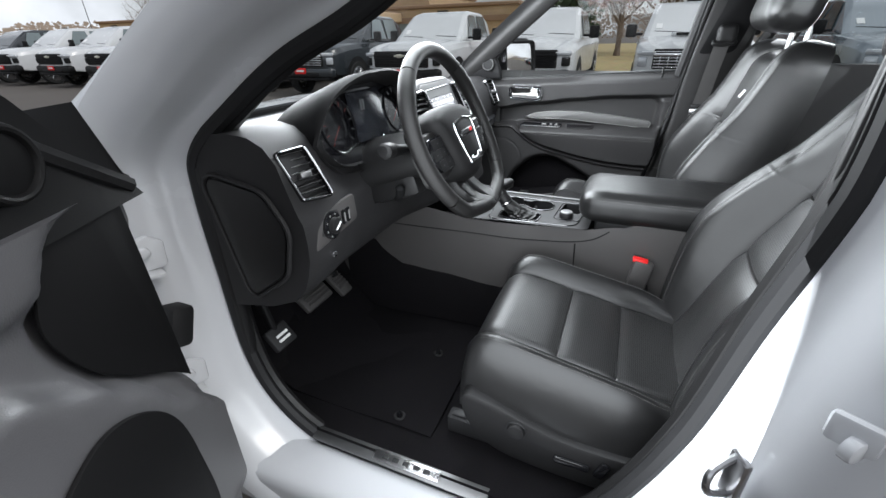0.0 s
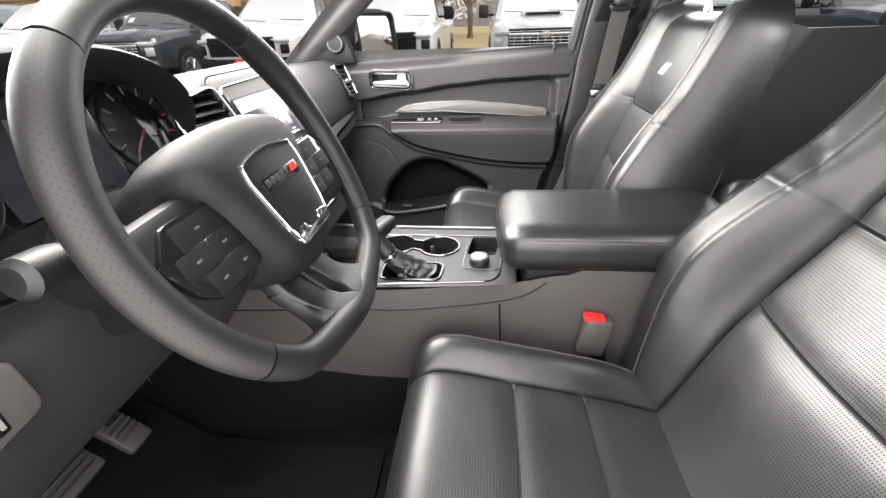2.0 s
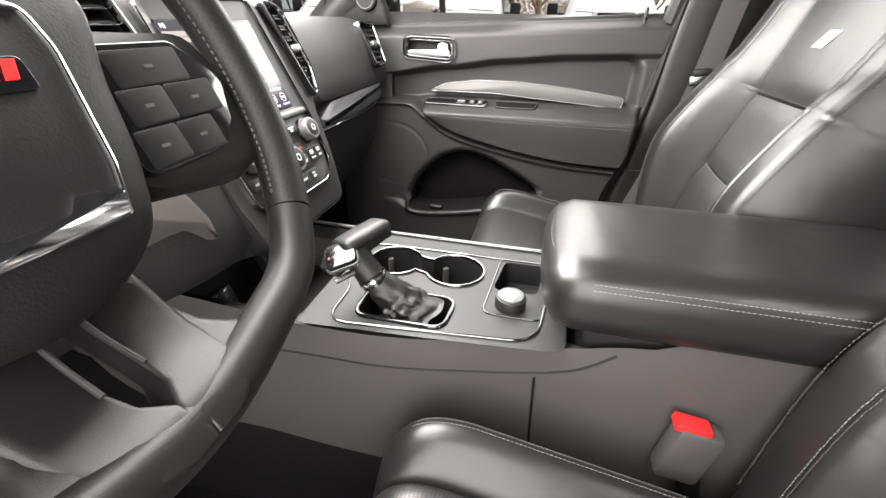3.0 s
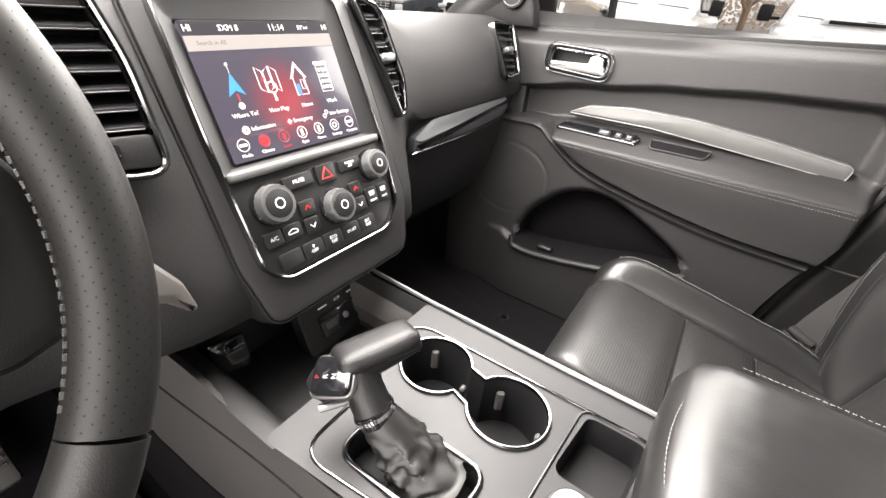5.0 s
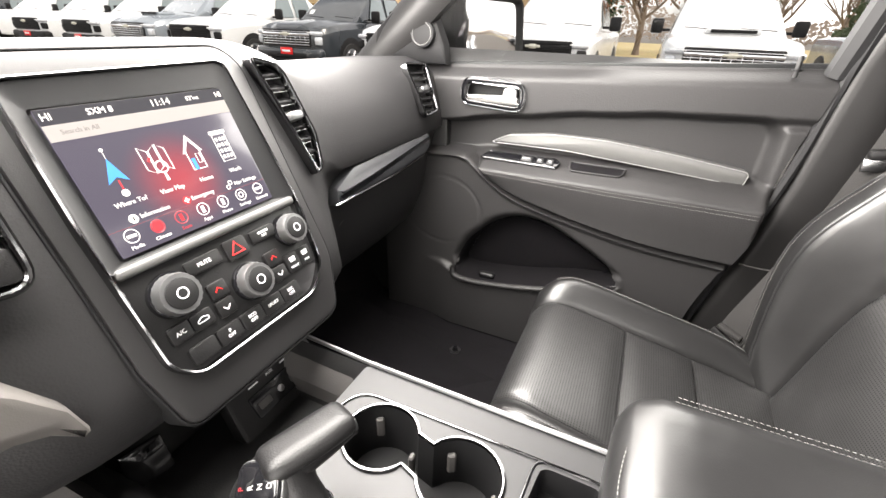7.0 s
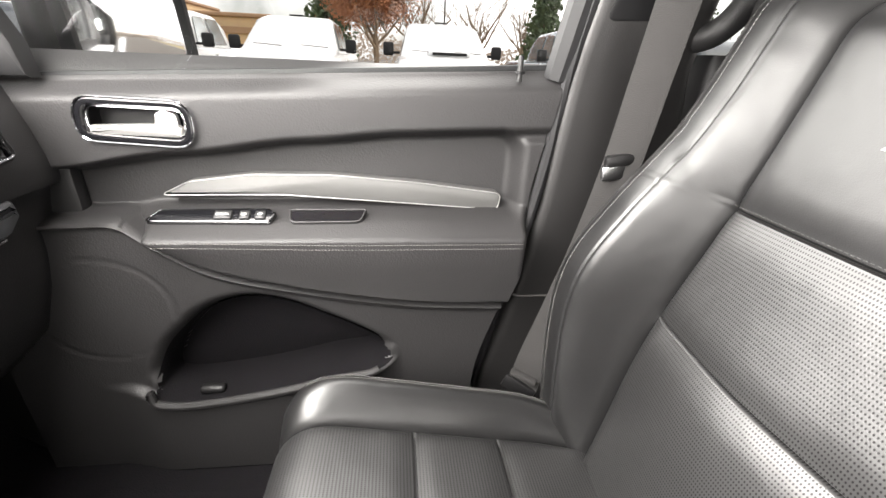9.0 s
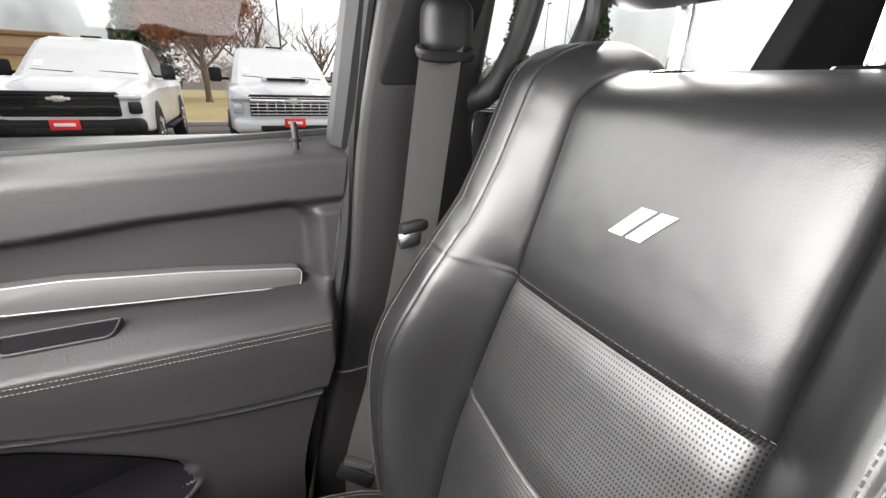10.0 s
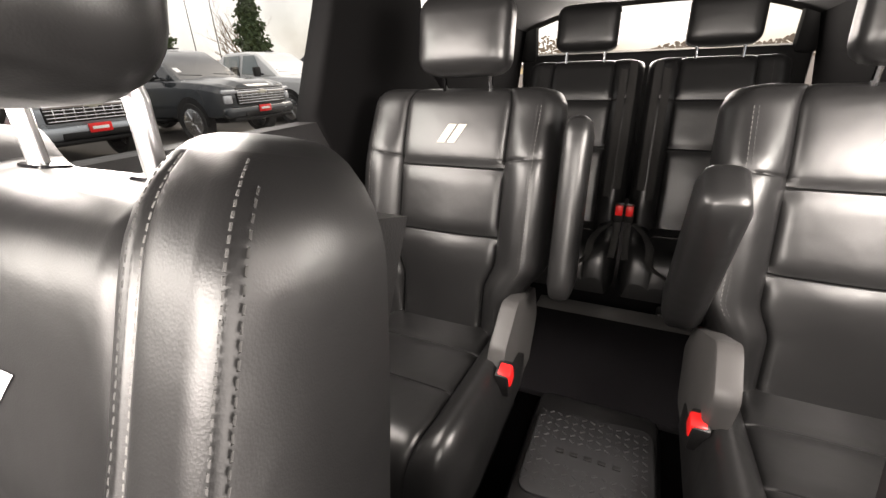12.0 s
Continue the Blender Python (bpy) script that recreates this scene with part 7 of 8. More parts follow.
# ---- passenger door ----
pdoor = thing("passenger_door", "black trimmed front passenger door with a silver accent", "car door")
def arm_low(y):
    return lerps(y, ((0.06, 0.818), (0.124, 0.822), (0.27, 0.828), (0.39, 0.840), (0.51, 0.864), (0.625, 0.897), (0.685, 0.935), (0.722, 0.977), (0.76, 0.990), (0.82, 0.984), (1.0, 0.97)))
PK = [Vector(p) for p in ((0.748, 0.650), (0.722, 0.725), (0.680, 0.775), (0.636, 0.811), (0.575, 0.829), (0.510, 0.820), (0.44, 0.788), (0.37, 0.750), (0.325, 0.712), (0.36, 0.692), (0.43, 0.680), (0.52, 0.658), (0.62, 0.640), (0.71, 0.632))]
PK = [Vector((p.x, p.y)) for p in curve([(*q, 0) for q in PK], 5, True)]
def pocket_low(y):
    return lerps(y, ((0.28, 0.72), (0.36, 0.692), (0.43, 0.680), (0.52, 0.658), (0.62, 0.640), (0.71, 0.632), (0.80, 0.66)))
def inside(p, poly):
    """Signed distance to an outline, positive inside."""
    d = min((p - (a + (b - a) * max(0, min(1, (p - a).dot(b - a) / max(1e-9, (b - a).length_squared))))).length for a, b in zip(poly, poly[1:] + poly[:1]))
    c = False
    for a, b in zip(poly, poly[1:] + poly[:1]):
        if (a.y > p.y) != (b.y > p.y) and p.x < (b.x - a.x) * (p.y - a.y) / (b.y - a.y) + a.x:
            c = not c
    return d if c else -d
def band_top(y):
    return lerps(y, ((0.05, 1.122), (0.30, 1.120), (0.46, 1.111), (0.64, 1.093), (0.84, 1.066), (1.0, 1.05)))
def door_in(y, z):
    """How far the trim stands in from the door's plane."""
    sill = 1.208
    zt = band_top(y)
    p = 0.016 + 0.016 * sstep(zt - 0.012, zt + 0.008, z)
    # sunk band over the armrest, with a rounded rear end
    cy, cz, r = 0.150, zt - 0.042, 0.042
    if z > cz and y < cy:
        end = r - math.hypot(y - cy, z - cz)
    else:
        end = min(y - 0.108, zt - z)
    band = sstep(-0.010, 0.014, end) * sstep(0.975, 0.992, z)
    p -= 0.030 * band
    p += 0.012 * sstep(0.125, 0.095, y) * sstep(0.96, 1.0, z) * (1 - sstep(1.10, 1.12, z))
    a0 = arm_line(y)
    wide = sstep(0.078, 0.106, y) * (1 - sstep(0.690, 0.728, y))
    face = sstep(a0 - 0.004, a0 + 0.012, z)
    top = 1 - min(1, max(0, (z - 0.957) / 0.040))
    nose = sstep(0.0, 1.0, min(1, max(0, (0.975 - z) / 0.02))) * 0.004
    p += wide * face * ((0.060 + 0.010 * sstep(a0, 0.95, z)) * top + nose)
    low = 1 - sstep(a0 - 0.006, a0 + 0.004, z)
    p += low * 0.040 + 0.010 * math.exp(-((z - (a0 - 0.010)) / 0.006) ** 2)
    d = inside(Vector((y, z)), PK)
    p += 0.022 * sstep(pocket_low(y) + 0.004, pocket_low(y) - 0.010, z) * sstep(0.30, 0.36, y) * (1 - sstep(0.74, 0.86, y))
    upper = sstep(pocket_low(y) + 0.015, pocket_low(y) + 0.050, z)
    p -= 0.085 * sstep(0.002, 0.020, d) + 0.030 * upper * sstep(-0.028, 0.004, d) ** 2
    p += 0.004 * math.exp(-((d + 0.008) / 0.005) ** 2) * (1 - upper)
    # joint round the front speaker field
    q = math.hypot((y - 0.800) / 0.112, (z - 0.815) / 0.095)
    p -= 0.0025 * math.exp(-((q - 1) / 0.022) ** 2) * low
    p -= 0.03 * sstep(sill - 0.035, sill + 0.004, z) ** 2
    p -= 0.01 * max(0, 0.62 - z)
    return p
ys = spread(0.052, 0.98, 170)
zs = spread(0, 1, 220)
soft_arm = [(p.x, p.y) for p in curve([(y, arm_low(y), 0) for y in (0.0, 0.10, 0.30, 0.50, 0.62, 0.70, 0.74, 0.80, 1.0)], 8)]
def arm_line(y):
    return lerps(y, soft_arm)
def door_z(y, v):
    """Rows of the trim follow the armrest's lower edge."""
    a0 = arm_line(y)
    return 0.46 + (a0 - 0.46) * v / 0.5 if v < 0.5 else a0 + (1.212 - a0) * (v - 0.5) / 0.5
def rear_edge(z):
    return lerps(z, ((0.44, 0.206), (0.62, 0.168), (0.99, 0.088), (1.215, 0.055)))
def door_y(y, z):
    """The rear edge of the door leans with the pillar."""
    return y if y > 0.30 else rear_edge(z) + (y - 0.052) * (0.30 - rear_edge(z)) / 0.248
def door_pt(y, v):
    z = door_z(y, v)
    y = door_y(y, z)
    return Vector((0.765 - door_in(y, z), y, z - 0.050 * (y - 0.06) * sstep(0.90, 1.21, z)))
part("door_trim", sheet(door_pt, ys, zs, lambda y, v: Vector((0.80, door_y(y, door_z(y, v)), door_z(y, v)))), DOORSOFT, pdoor, "soft black door trim with stitched armrest", smooth=60)
trim_mesh = bpy.data.objects["door_trim"].data
cut = bmesh.new()
cut.from_mesh(trim_mesh)
bmesh.ops.delete(cut, geom=[f_ for f_ in cut.faces if f_.calc_center_median().x < 0.795 and inside(Vector(f_.calc_center_median().yz), PK) > 0.0], context="FACES")
cut.to_mesh(trim_mesh)
mouth_x = [0.765 - door_in(p.x, p.y) for p in inset(PK, -0.010)]
# Pocket walls: black lining, with the hollow's shade put into the same colour.
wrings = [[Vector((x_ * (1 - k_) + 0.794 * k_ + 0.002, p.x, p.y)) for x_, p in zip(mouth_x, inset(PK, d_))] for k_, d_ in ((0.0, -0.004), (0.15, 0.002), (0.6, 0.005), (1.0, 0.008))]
part("shaded_pocket_well", loft(wrings, caps=False), CARPET, pdoor, "door pocket, black lining and shade in one dark colour", fix=False)
md_ = plane_at((0.735, 0, 0), (0, -1, 0), (0, 0, 1))
# (u, v) of this plane are -y and z
hb = rounded([(-0.770, 1.094), (-0.608, 1.085), (-0.609, 1.152), (-0.764, 1.156)], 0.030, 7)
cut.free()
cut = bmesh.new()
cut.from_mesh(trim_mesh)
hole = inset(hb, 0.006)
bmesh.ops.delete(cut, geom=[f_ for f_ in cut.faces if f_.calc_center_median().x < 0.76 and inside(Vector((-f_.calc_center_median().y, f_.calc_center_median().z)), hole) > 0.0], context="FACES")
cut.to_mesh(trim_mesh)
cut.free()
bz = part("handle_bezel", ring(hb, 0.012, 0.010, md_, back=-0.005), PIANO, pdoor, "gloss black bezel with chrome line")
part("bezel_line", ring(inset(hb, -0.002), 0.004, 0.011, md_), CHROME, bz)
well(inset(hb, 0.010), 0.03, md_, HARD, "handle_cup", bz)
lev = rounded([(-0.752, 1.102), (-0.630, 1.099), (-0.626, 1.116), (-0.660, 1.119), (-0.752, 1.115)], (0.004, 0.006, 0.006, 0.004, 0.004), 5)
lv_ = part("handle_lever", slab(lev, 0.012, md_ @ Matrix.Translation((0, 0, -0.004)), 0.005), LEVER, pdoor, "chrome door lever")
part("lever_end", slab(rounded([(-0.668, 1.112), (-0.632, 1.110), (-0.634, 1.132), (-0.652, 1.139), (-0.664, 1.132)], 0.006, 5), 0.008, md_ @ Matrix.Translation((0, 0, -0.008)), 0.004), LEVER, lv_)
part("cup_edge", ring(inset(hb, 0.0125), 0.003, 0.004, md_), CHROME, bz)
tr = rounded([(-0.692, 1.004), (-0.50, 1.006), (-0.30, 0.993), (-0.137, 0.982), (-0.131, 1.012), (-0.28, 1.030), (-0.42, 1.041), (-0.55, 1.040), (-0.645, 1.027)], (0.003, 0.3, 0.3, 0.010, 0.012, 0.3, 0.3, 0.2, 0.05), 6)
acc = part("silver_trim", slab(tr, 0.022, plane_at((0.777, 0, 0), (0, -1, 0), (0, 0, 1)), 0.004), BRUSHED, pdoor, "brushed silver accent")
part("accent_line", ring(inset(tr, -0.0005), 0.0016, 0.0020, plane_at((0.7555, 0, 0), (0, -1, 0), (0, 0, 1))), BRIGHTEDGE, acc, "bright edge line")
# Pocket back: one dark colour stands for lining and shade together.
part("shaded_pocket_liner", slab(inset(PK, 0.006), 0.003, plane_at((0.790, 0, 0), (0, -1, 0), (0, 0, 1)) @ Matrix.Scale(-1, 4, (1, 0, 0)), 0.001), CARPET, pdoor, "black liner of the door pocket, its shade in the colour too")
lip = sorted((p for p in inset(PK, -0.003) if p.y < pocket_low(p.x) + 0.030 and p.x > 0.345), key=lambda p: p.x)
part("pocket_rim", tube([Vector((0.682 + 0.022 * (1 - sstep(0.30, 0.37, p.x)), p.x, p.y)) for p in lip], 0.0075, 10, up=(1, 0, 0)), DOORSOFT, pdoor, "rolled rim of the door pocket")
part("pocket_hook", box((0.020, 0.045, 0.016), (0.708, 0.655, 0.646), 0.007, 3), HARD, pdoor)
MSW = plane_at((0.7215, 0, 0.9785), (0, -1, 0), (0.82, 0, 0.57))
sw = part("switch_plate", slab(rounded([(-0.704, -0.012), (-0.515, -0.014), (-0.507, 0.004), (-0.520, 0.013), (-0.680, 0.010)], (0.008, 0.008, 0.006, 0.006, 0.012), 5), 0.005, MSW, 0.002), PIANO, pdoor, "gloss black window switch plate")
part("plate_edge", ring(rounded([(-0.706, -0.014), (-0.513, -0.016), (-0.505, 0.004), (-0.519, 0.015), (-0.681, 0.012)], (0.008, 0.008, 0.006, 0.006, 0.012), 5), 0.002, 0.006, MSW), DARKCHROME, sw)
for a_, b_, nm_ in ((-0.600, -0.572, "window_switch"), (-0.562, -0.545, "lock_switch"), (-0.538, -0.521, "lock_switch")):
    part(nm_, slab(rounded([(a_, -0.009), (b_, -0.009), (b_, 0.008), (a_, 0.008)], 0.003), 0.010, MSW, 0.004), DARKSATIN, sw)
    part("switch_highlight", slab(rounded([(a_ + 0.004, -0.003), (b_ - 0.004, -0.003), (b_ - 0.004, 0.003), (a_ + 0.004, 0.003)], 0.002), 0.001, MSW @ Matrix.Translation((0, 0, 0.010)), 0.0004), SATIN, sw)
# Thin raised plate in black, drawn for the shade inside the pull.
part("grip_shade", slab(rounded([(-0.482, -0.012), (-0.374, -0.010), (-0.366, 0.014), (-0.484, 0.012)], (0.014, 0.016, 0.004, 0.004), 5), 0.0032, MSW, 0.001), CARPET, pdoor, "black plate painted as the shade in the door pull")
part("cup_lip", ring(rounded([(-0.485, -0.015), (-0.371, -0.013), (-0.362, 0.015), (-0.487, 0.014)], (0.014, 0.016, 0.004, 0.004), 5), 0.004, 0.006, MSW), DOORSOFT, pdoor)
for dz in (0.0, -0.008):
    pts = []
    for i in range(61):
        y = 0.10 + 0.58 * i / 60
        z = 0.950 + dz + 0.006 * sstep(0.35, 0.70, y)
        pts.append(Vector((0.765 - door_in(y, z) - 0.002, y, z - 0.050 * (y - 0.06) * sstep(0.90, 1.21, z))))
    part("stitching", stitches(pts), THREAD, pdoor, smooth=0, fix=False)
part("lock_pin", tube([(0.742, 0.125, 1.195), (0.742, 0.125, 1.228), (0.742, 0.125, 1.232)], [0.0045, 0.0045, 0.003], 10, up=(1, 0, 0)), HARD, pdoor, "slim black lock pin")
part("pin_collar", disc(0.008, 0.004, pose(0.742, 0.125, 1.206), 14, 0.001), MATT, pdoor)
part("sail_panel", slab([Vector(p) for p in ((-1.02, 1.17), (-0.81, 1.175), (-0.815, 1.22), (-0.86, 1.32), (-0.90, 1.33), (-1.0, 1.25))], 0.03, plane_at((0.755, 0, 0), (0, -1, 0), (0, 0, 1)), 0.012), MATT, pdoor)
mt = plane_at((0.722, 0.868, 1.240), (0, -1, 0.0), (0.1, 0, 1))
tw = part("tweeter", disc(0.031, 0.010, mt, 28, 0.004), MATT, pdoor, "round speaker cover")
part("tweeter_ring", ring(ellipse(0, 0, 0.026, 0.026, 28), 0.003, 0.003, mt @ Matrix.Translation((0, 0, 0.009))), BRUSHED, tw)
gb = bmesh.new()
gb.faces.new([gb.verts.new(p) for p in ((0.770, 0.05, 1.19), (0.770, 1.0, 1.15), (0.70, 0.62, 1.46), (0.665, 0.42, 1.60), (0.665, -0.02, 1.62))])
part("door_glass", gb, GLASS, pdoor, smooth=0).visible_shadow = False
part("outer_skin", box((0.04, 1.05, 0.72), (0.93, 0.52, 0.80), 0.02), WHITE, pdoor)
part("sill_cap", box((0.10, 1.0, 0.03), (0.84, 0.53, 1.14), 0.01, turn=(-2.3, 0, 0)), WHITE, pdoor)
part("belt_strip", box((0.012, 0.86, 0.016), (0.772, 0.48, 1.192), 0.004, turn=(-2.9, 0, 0)), RUBBER, pdoor)
part("rear_seal", tube(curve([(0.742, 0.184, 0.50), (0.742, 0.118, 0.80), (0.740, 0.076, 1.0), (0.738, 0.046, 1.22), (0.68, 0.015, 1.46), (0.64, -0.01, 1.62)], 6), 0.009, 8), RUBBER, pdoor)
part("frame_post", tube(curve([(0.755, 0.062, 1.20), (0.70, 0.026, 1.46), (0.66, 0.0, 1.62)], 6), 0.020, 8, flat=(0.9, 1.1)), RUBBER, pdoor)
# outside mirror
mir = thing("door_mirror", "black and white exterior mirror on the passenger door", "mirror")
part("housing", puff((0.250, 0.10, 0.175), (0.990, 0.838, 1.258), 0.035, (0, 0, -26), 0.08), MATT, mir, smooth=60)
part("mirror_shell", puff((0.21, 0.06, 0.16), (1.008, 0.870, 1.258), 0.028, (0, 0, -26), 0.3), WHITE, mir, smooth=60)
part("mirror_glass", slab(rounded([(-0.106, -0.070), (0.106, -0.070), (0.106, 0.070), (-0.106, 0.070)], 0.026), 0.004, plane_at((0.964, 0.783, 1.258), (1, -0.49, 0), (0, 0.12, 1)), 0.001), MIRROR, mir, "mirror glass")
part("mirror_frame", ring(rounded([(-0.116, -0.080), (0.118, -0.080), (0.118, 0.080), (-0.116, 0.080)], 0.034), 0.014, 0.014, plane_at((0.964, 0.783, 1.258), (1, -0.49, 0), (0, 0.12, 1)), back=-0.02), MATT, mir, "black mirror frame")
part("arm", box((0.12, 0.05, 0.04), (0.86, 0.90, 1.19), 0.015), MATT, mir)

# ---- belts on the middle pillar ----
belt = thing("seat_belt", "grey passenger belt webbing hanging from its pillar ring", "seat belt")
b_pts = [(0.643, -0.050, 1.345), (0.650, -0.034, 1.20), (0.655, -0.020, 1.08), (0.660, 0.004, 0.95), (0.655, 0.042, 0.82), (0.646, 0.080, 0.70), (0.646, 0.086, 0.60)]
part("webbing", tube(curve(b_pts, 6), 0.027, 8, flat=(0.08, 1.0), up=(0.6, 0.8, 0)), WEB, belt)
part("anchor_cover", puff((0.042, 0.060, 0.062), (0.648, -0.056, 1.350), 0.014, (0, 0, 0), 0.1), HARD, belt, "black shoulder anchor cover")
part("belt_guide", tube(curve([(0.645, -0.020, 1.325), (0.634, -0.024, 1.316), (0.634, -0.080, 1.318), (0.645, -0.086, 1.328)], 5), 0.007, 8), HARD, belt)
part("tongue", box((0.008, 0.058, 0.024), (0.653, -0.020, 1.078), 0.003, turn=(-8, 0, 0)), STEEL, belt, "metal tongue")
part("tongue_grip", box((0.016, 0.058, 0.018), (0.652, -0.022, 1.096), 0.006, turn=(-8, 0, 0)), HARD, belt)
pan = rounded([(-0.016, 1.279), (0.103, 1.284), (0.148, 1.455), (0.150, 1.56), (0.052, 1.56), (0.030, 1.43)], (0.012, 0.030, 0.05, 0.01, 0.01, 0.05), 5)
part("height_panel", slab(pan, 0.004, plane_at((X(1.36) - 0.016, 0, 0), (0, -1, 0), (0, 0, 1)) @ Matrix.Translation((0, 1.36, 0)) @ Matrix.Rotation(radians(13.5), 4, "X") @ Matrix.Translation((0, -1.36, 0)), 0.002), MATT, belt, "black height adjuster panel")
part("pillar_slot", box((0.006, 0.012, 0.22), (0.700, 0.030, 1.44), 0.002, turn=(0, -12, 0)), MATT, belt)
part("pillar_joint", tube(curve([(0.737, 0.094, 0.818), (0.731, 0.078, 0.818), (0.728, 0.02, 0.820), (0.728, -0.06, 0.822)], 4), 0.0022, 6), GREY, belt)
part("anchor_strap", box((0.016, 0.050, 0.012), (0.642, 0.086, 0.700), 0.004, turn=(10, 0, -30)), WEB, belt)
part("anchor_plate", box((0.010, 0.060, 0.030), (0.646, 0.092, 0.672), 0.003, turn=(20, 0, -30)), HARD, belt)
gh = thing("grab_handle", "black loop handle on the passenger side pillar", "grab handle")
part("grip", tube(curve([(0.735, -0.135, 1.262), (0.702, -0.148, 1.272), (0.688, -0.168, 1.300), (0.685, -0.196, 1.360), (0.683, -0.214, 1.440), (0.674, -0.216, 1.530), (0.658, -0.198, 1.588), (0.660, -0.170, 1.605)], 6), 0.0165, 10, flat=(0.8, 1.15)), HARD, gh)
part("mounting", puff((0.030, 0.046, 0.046), (0.655, -0.176, 1.602), 0.012, (0, 0, 0), 0.05), HARD, gh)
dbelt = thing("seat_belt", "grey driver's belt webbing beside the pillar", "seat belt")
part("webbing", tube(curve([(-q, y + 0.02, z) for q, y, z in ((0.640, -0.076, 1.335), (0.66, -0.06, 1.20), (0.690, -0.045, 1.0), (0.70, -0.045, 0.85), (0.72, -0.04, 0.55))], 6), 0.025, 8, flat=(0.08, 1.0), up=(-1, 0.2, 0)), WEB, dbelt)
part("anchor_cover", puff((0.050, 0.070, 0.105), (-0.650, -0.063, 1.372), 0.018, (0, 0, 0), 0.1), HARD, dbelt)
part("tongue", box((0.008, 0.058, 0.024), (-0.688, -0.03, 0.99), 0.003, turn=(-8, 0, 0)), STEEL, dbelt, "metal tongue")
grab = thing("grab_handle", "black grab handle over the rear door", "grab handle")
part("handle", tube(curve([(0.665, -0.205, 1.30), (0.635, -0.235, 1.31), (0.625, -0.262, 1.37), (0.615, -0.268, 1.46), (0.60, -0.262, 1.56), (0.62, -0.24, 1.60)], 6), 0.014, 10), HARD, grab)
part("mount", box((0.05, 0.05, 0.04), (0.68, -0.20, 1.30), 0.012), HARD, grab)

# ---- second row floor ----
fc = thing("floor_console", "low black floor console with a rubber mat and cup holder", "console")
part("body", box((0.27, 0.52, 0.19), (-0.012, -0.60, 0.535), 0.03), HARD, fc)
part("rubber_mat", slab(rounded([(-0.130, -0.80), (0.105, -0.78), (0.105, -0.56), (-0.135, -0.58)], 0.03), 0.010, plane_at((0, 0, 0.626), (1, 0, 0), (0, 1, 0)), 0.004), RUBBER, fc, "ribbed rubber mat")
bm = bmesh.new()
for i in range(13):
    for j in range(12):
        x, y = -0.115 + 0.0175 * i, -0.775 + 0.0168 * j
        if 4 < j < 8 and 1 < i < 11:
            continue
        box((0.011, 0.004, 0.003), (x, y, 0.637), 0.001, 1, (0, 0, 35 if (i + j) % 2 else -35), bm=bm)
tagged(part("mat_ribs", bm, RUBBER, fc), kind="stuff")
for k in range(5):
    part("raised_bar", box((0.016, 0.010, 0.004), (-0.065 + 0.027 * k, -0.675, 0.638), 0.003), HARD, fc)
mcu = plane_at((0, 0, 0.632), (1, 0, 0), (0, 1, 0))
part("cup_ring", ring(ellipse(0.04, -0.475, 0.045, 0.045), 0.008, 0.006, mcu), HARD, fc)
part("cup_floor", disc(0.036, 0.002, mcu @ Matrix.Translation((0.04, -0.475, 0)), 24, 0.0005), MATT, fc)
lp = thing("load_panel", "black carpeted fold-down panel with a grey edge strip and two latches", "floor panel")
part("panel", box((0.46, 0.40, 0.02), (-0.005, -1.05, 0.610), 0.006, turn=(-1, 0, 0)), CARPET, lp)
part("edge_strip", box((0.46, 0.085, 0.022), (-0.005, -1.275, 0.614), 0.006), SEATGREY, lp)
for x in (0.165, -0.160):
    la = part("latch", box((0.045, 0.055, 0.03), (x, -1.335, 0.618), 0.006), HARD, lp)
    part("latch_hole", box((0.02, 0.02, 0.006), (x, -1.325, 0.634), 0.002), MATT, la)


# ---- driver's door opening ----
OPEN = [(0.10, 1.60), (0.34, 1.575), (0.49, 1.49), (0.63, 1.40), (0.77, 1.335), (0.89, 1.255), (1.0, 1.165), (1.022, 1.08), (1.020, 0.89), (1.010, 0.67), (0.955, 0.530), (0.83, 0.433), (0.62, 0.390), (0.36, 0.396), (0.212, 0.47), (0.132, 0.60), (0.065, 0.80), (0.027, 1.01), (-0.007, 1.17), (-0.025, 1.30), (-0.035, 1.50)]
oc = [Vector((p.x, p.y)) for p in curve([(*q, 0) for q in OPEN], 6, True)]
def drv_x(z):
    return -0.775 if z < 1.2 else -0.775 + 0.24 * (z - 1.2)
jamb = [(0.0, 0.0), (-0.008, 0.010), (-0.022, 0.030), (-0.030, 0.055), (-0.034, 0.09), (-0.050, 0.125), (-0.075, 0.145), (-0.11, 0.150)]
rings = []
for d, h in jamb:
    rings.append([Vector((drv_x(p.y) - h, p.x, p.y)) for p in inset(oc, d)])
part("door_jamb", loft(rings, caps=False), WHITE, shell, "white painted door aperture", smooth=60)
inner = [Vector((drv_x(p.y) + 0.006, p.x, p.y)) for p in inset(oc, 0.004)]
part("door_seal", tube(inner, 0.016, 8, loop=True, up=(1, 0, 0)), RUBBER, shell, "black rubber door seal")
inner = [Vector((drv_x(p.y) + 0.024, p.x, p.y)) for p in inset(oc, 0.010)]
part("seal_lip", tube(inner, 0.015, 8, loop=True, up=(1, 0, 0)), HARD, shell)
part("inner_sill_trim", box((0.05, 0.95, 0.05), (-0.740, 0.55, 0.422), 0.012), HARD, shell)
pl = thing("sill_plate", "brushed metal sill plate with embossed bars", "sill plate")
part("plate", box((0.038, 0.46, 0.006), (-0.773, 0.61, 0.456), 0.002, turn=(0, -6, 0)), SATIN, pl)
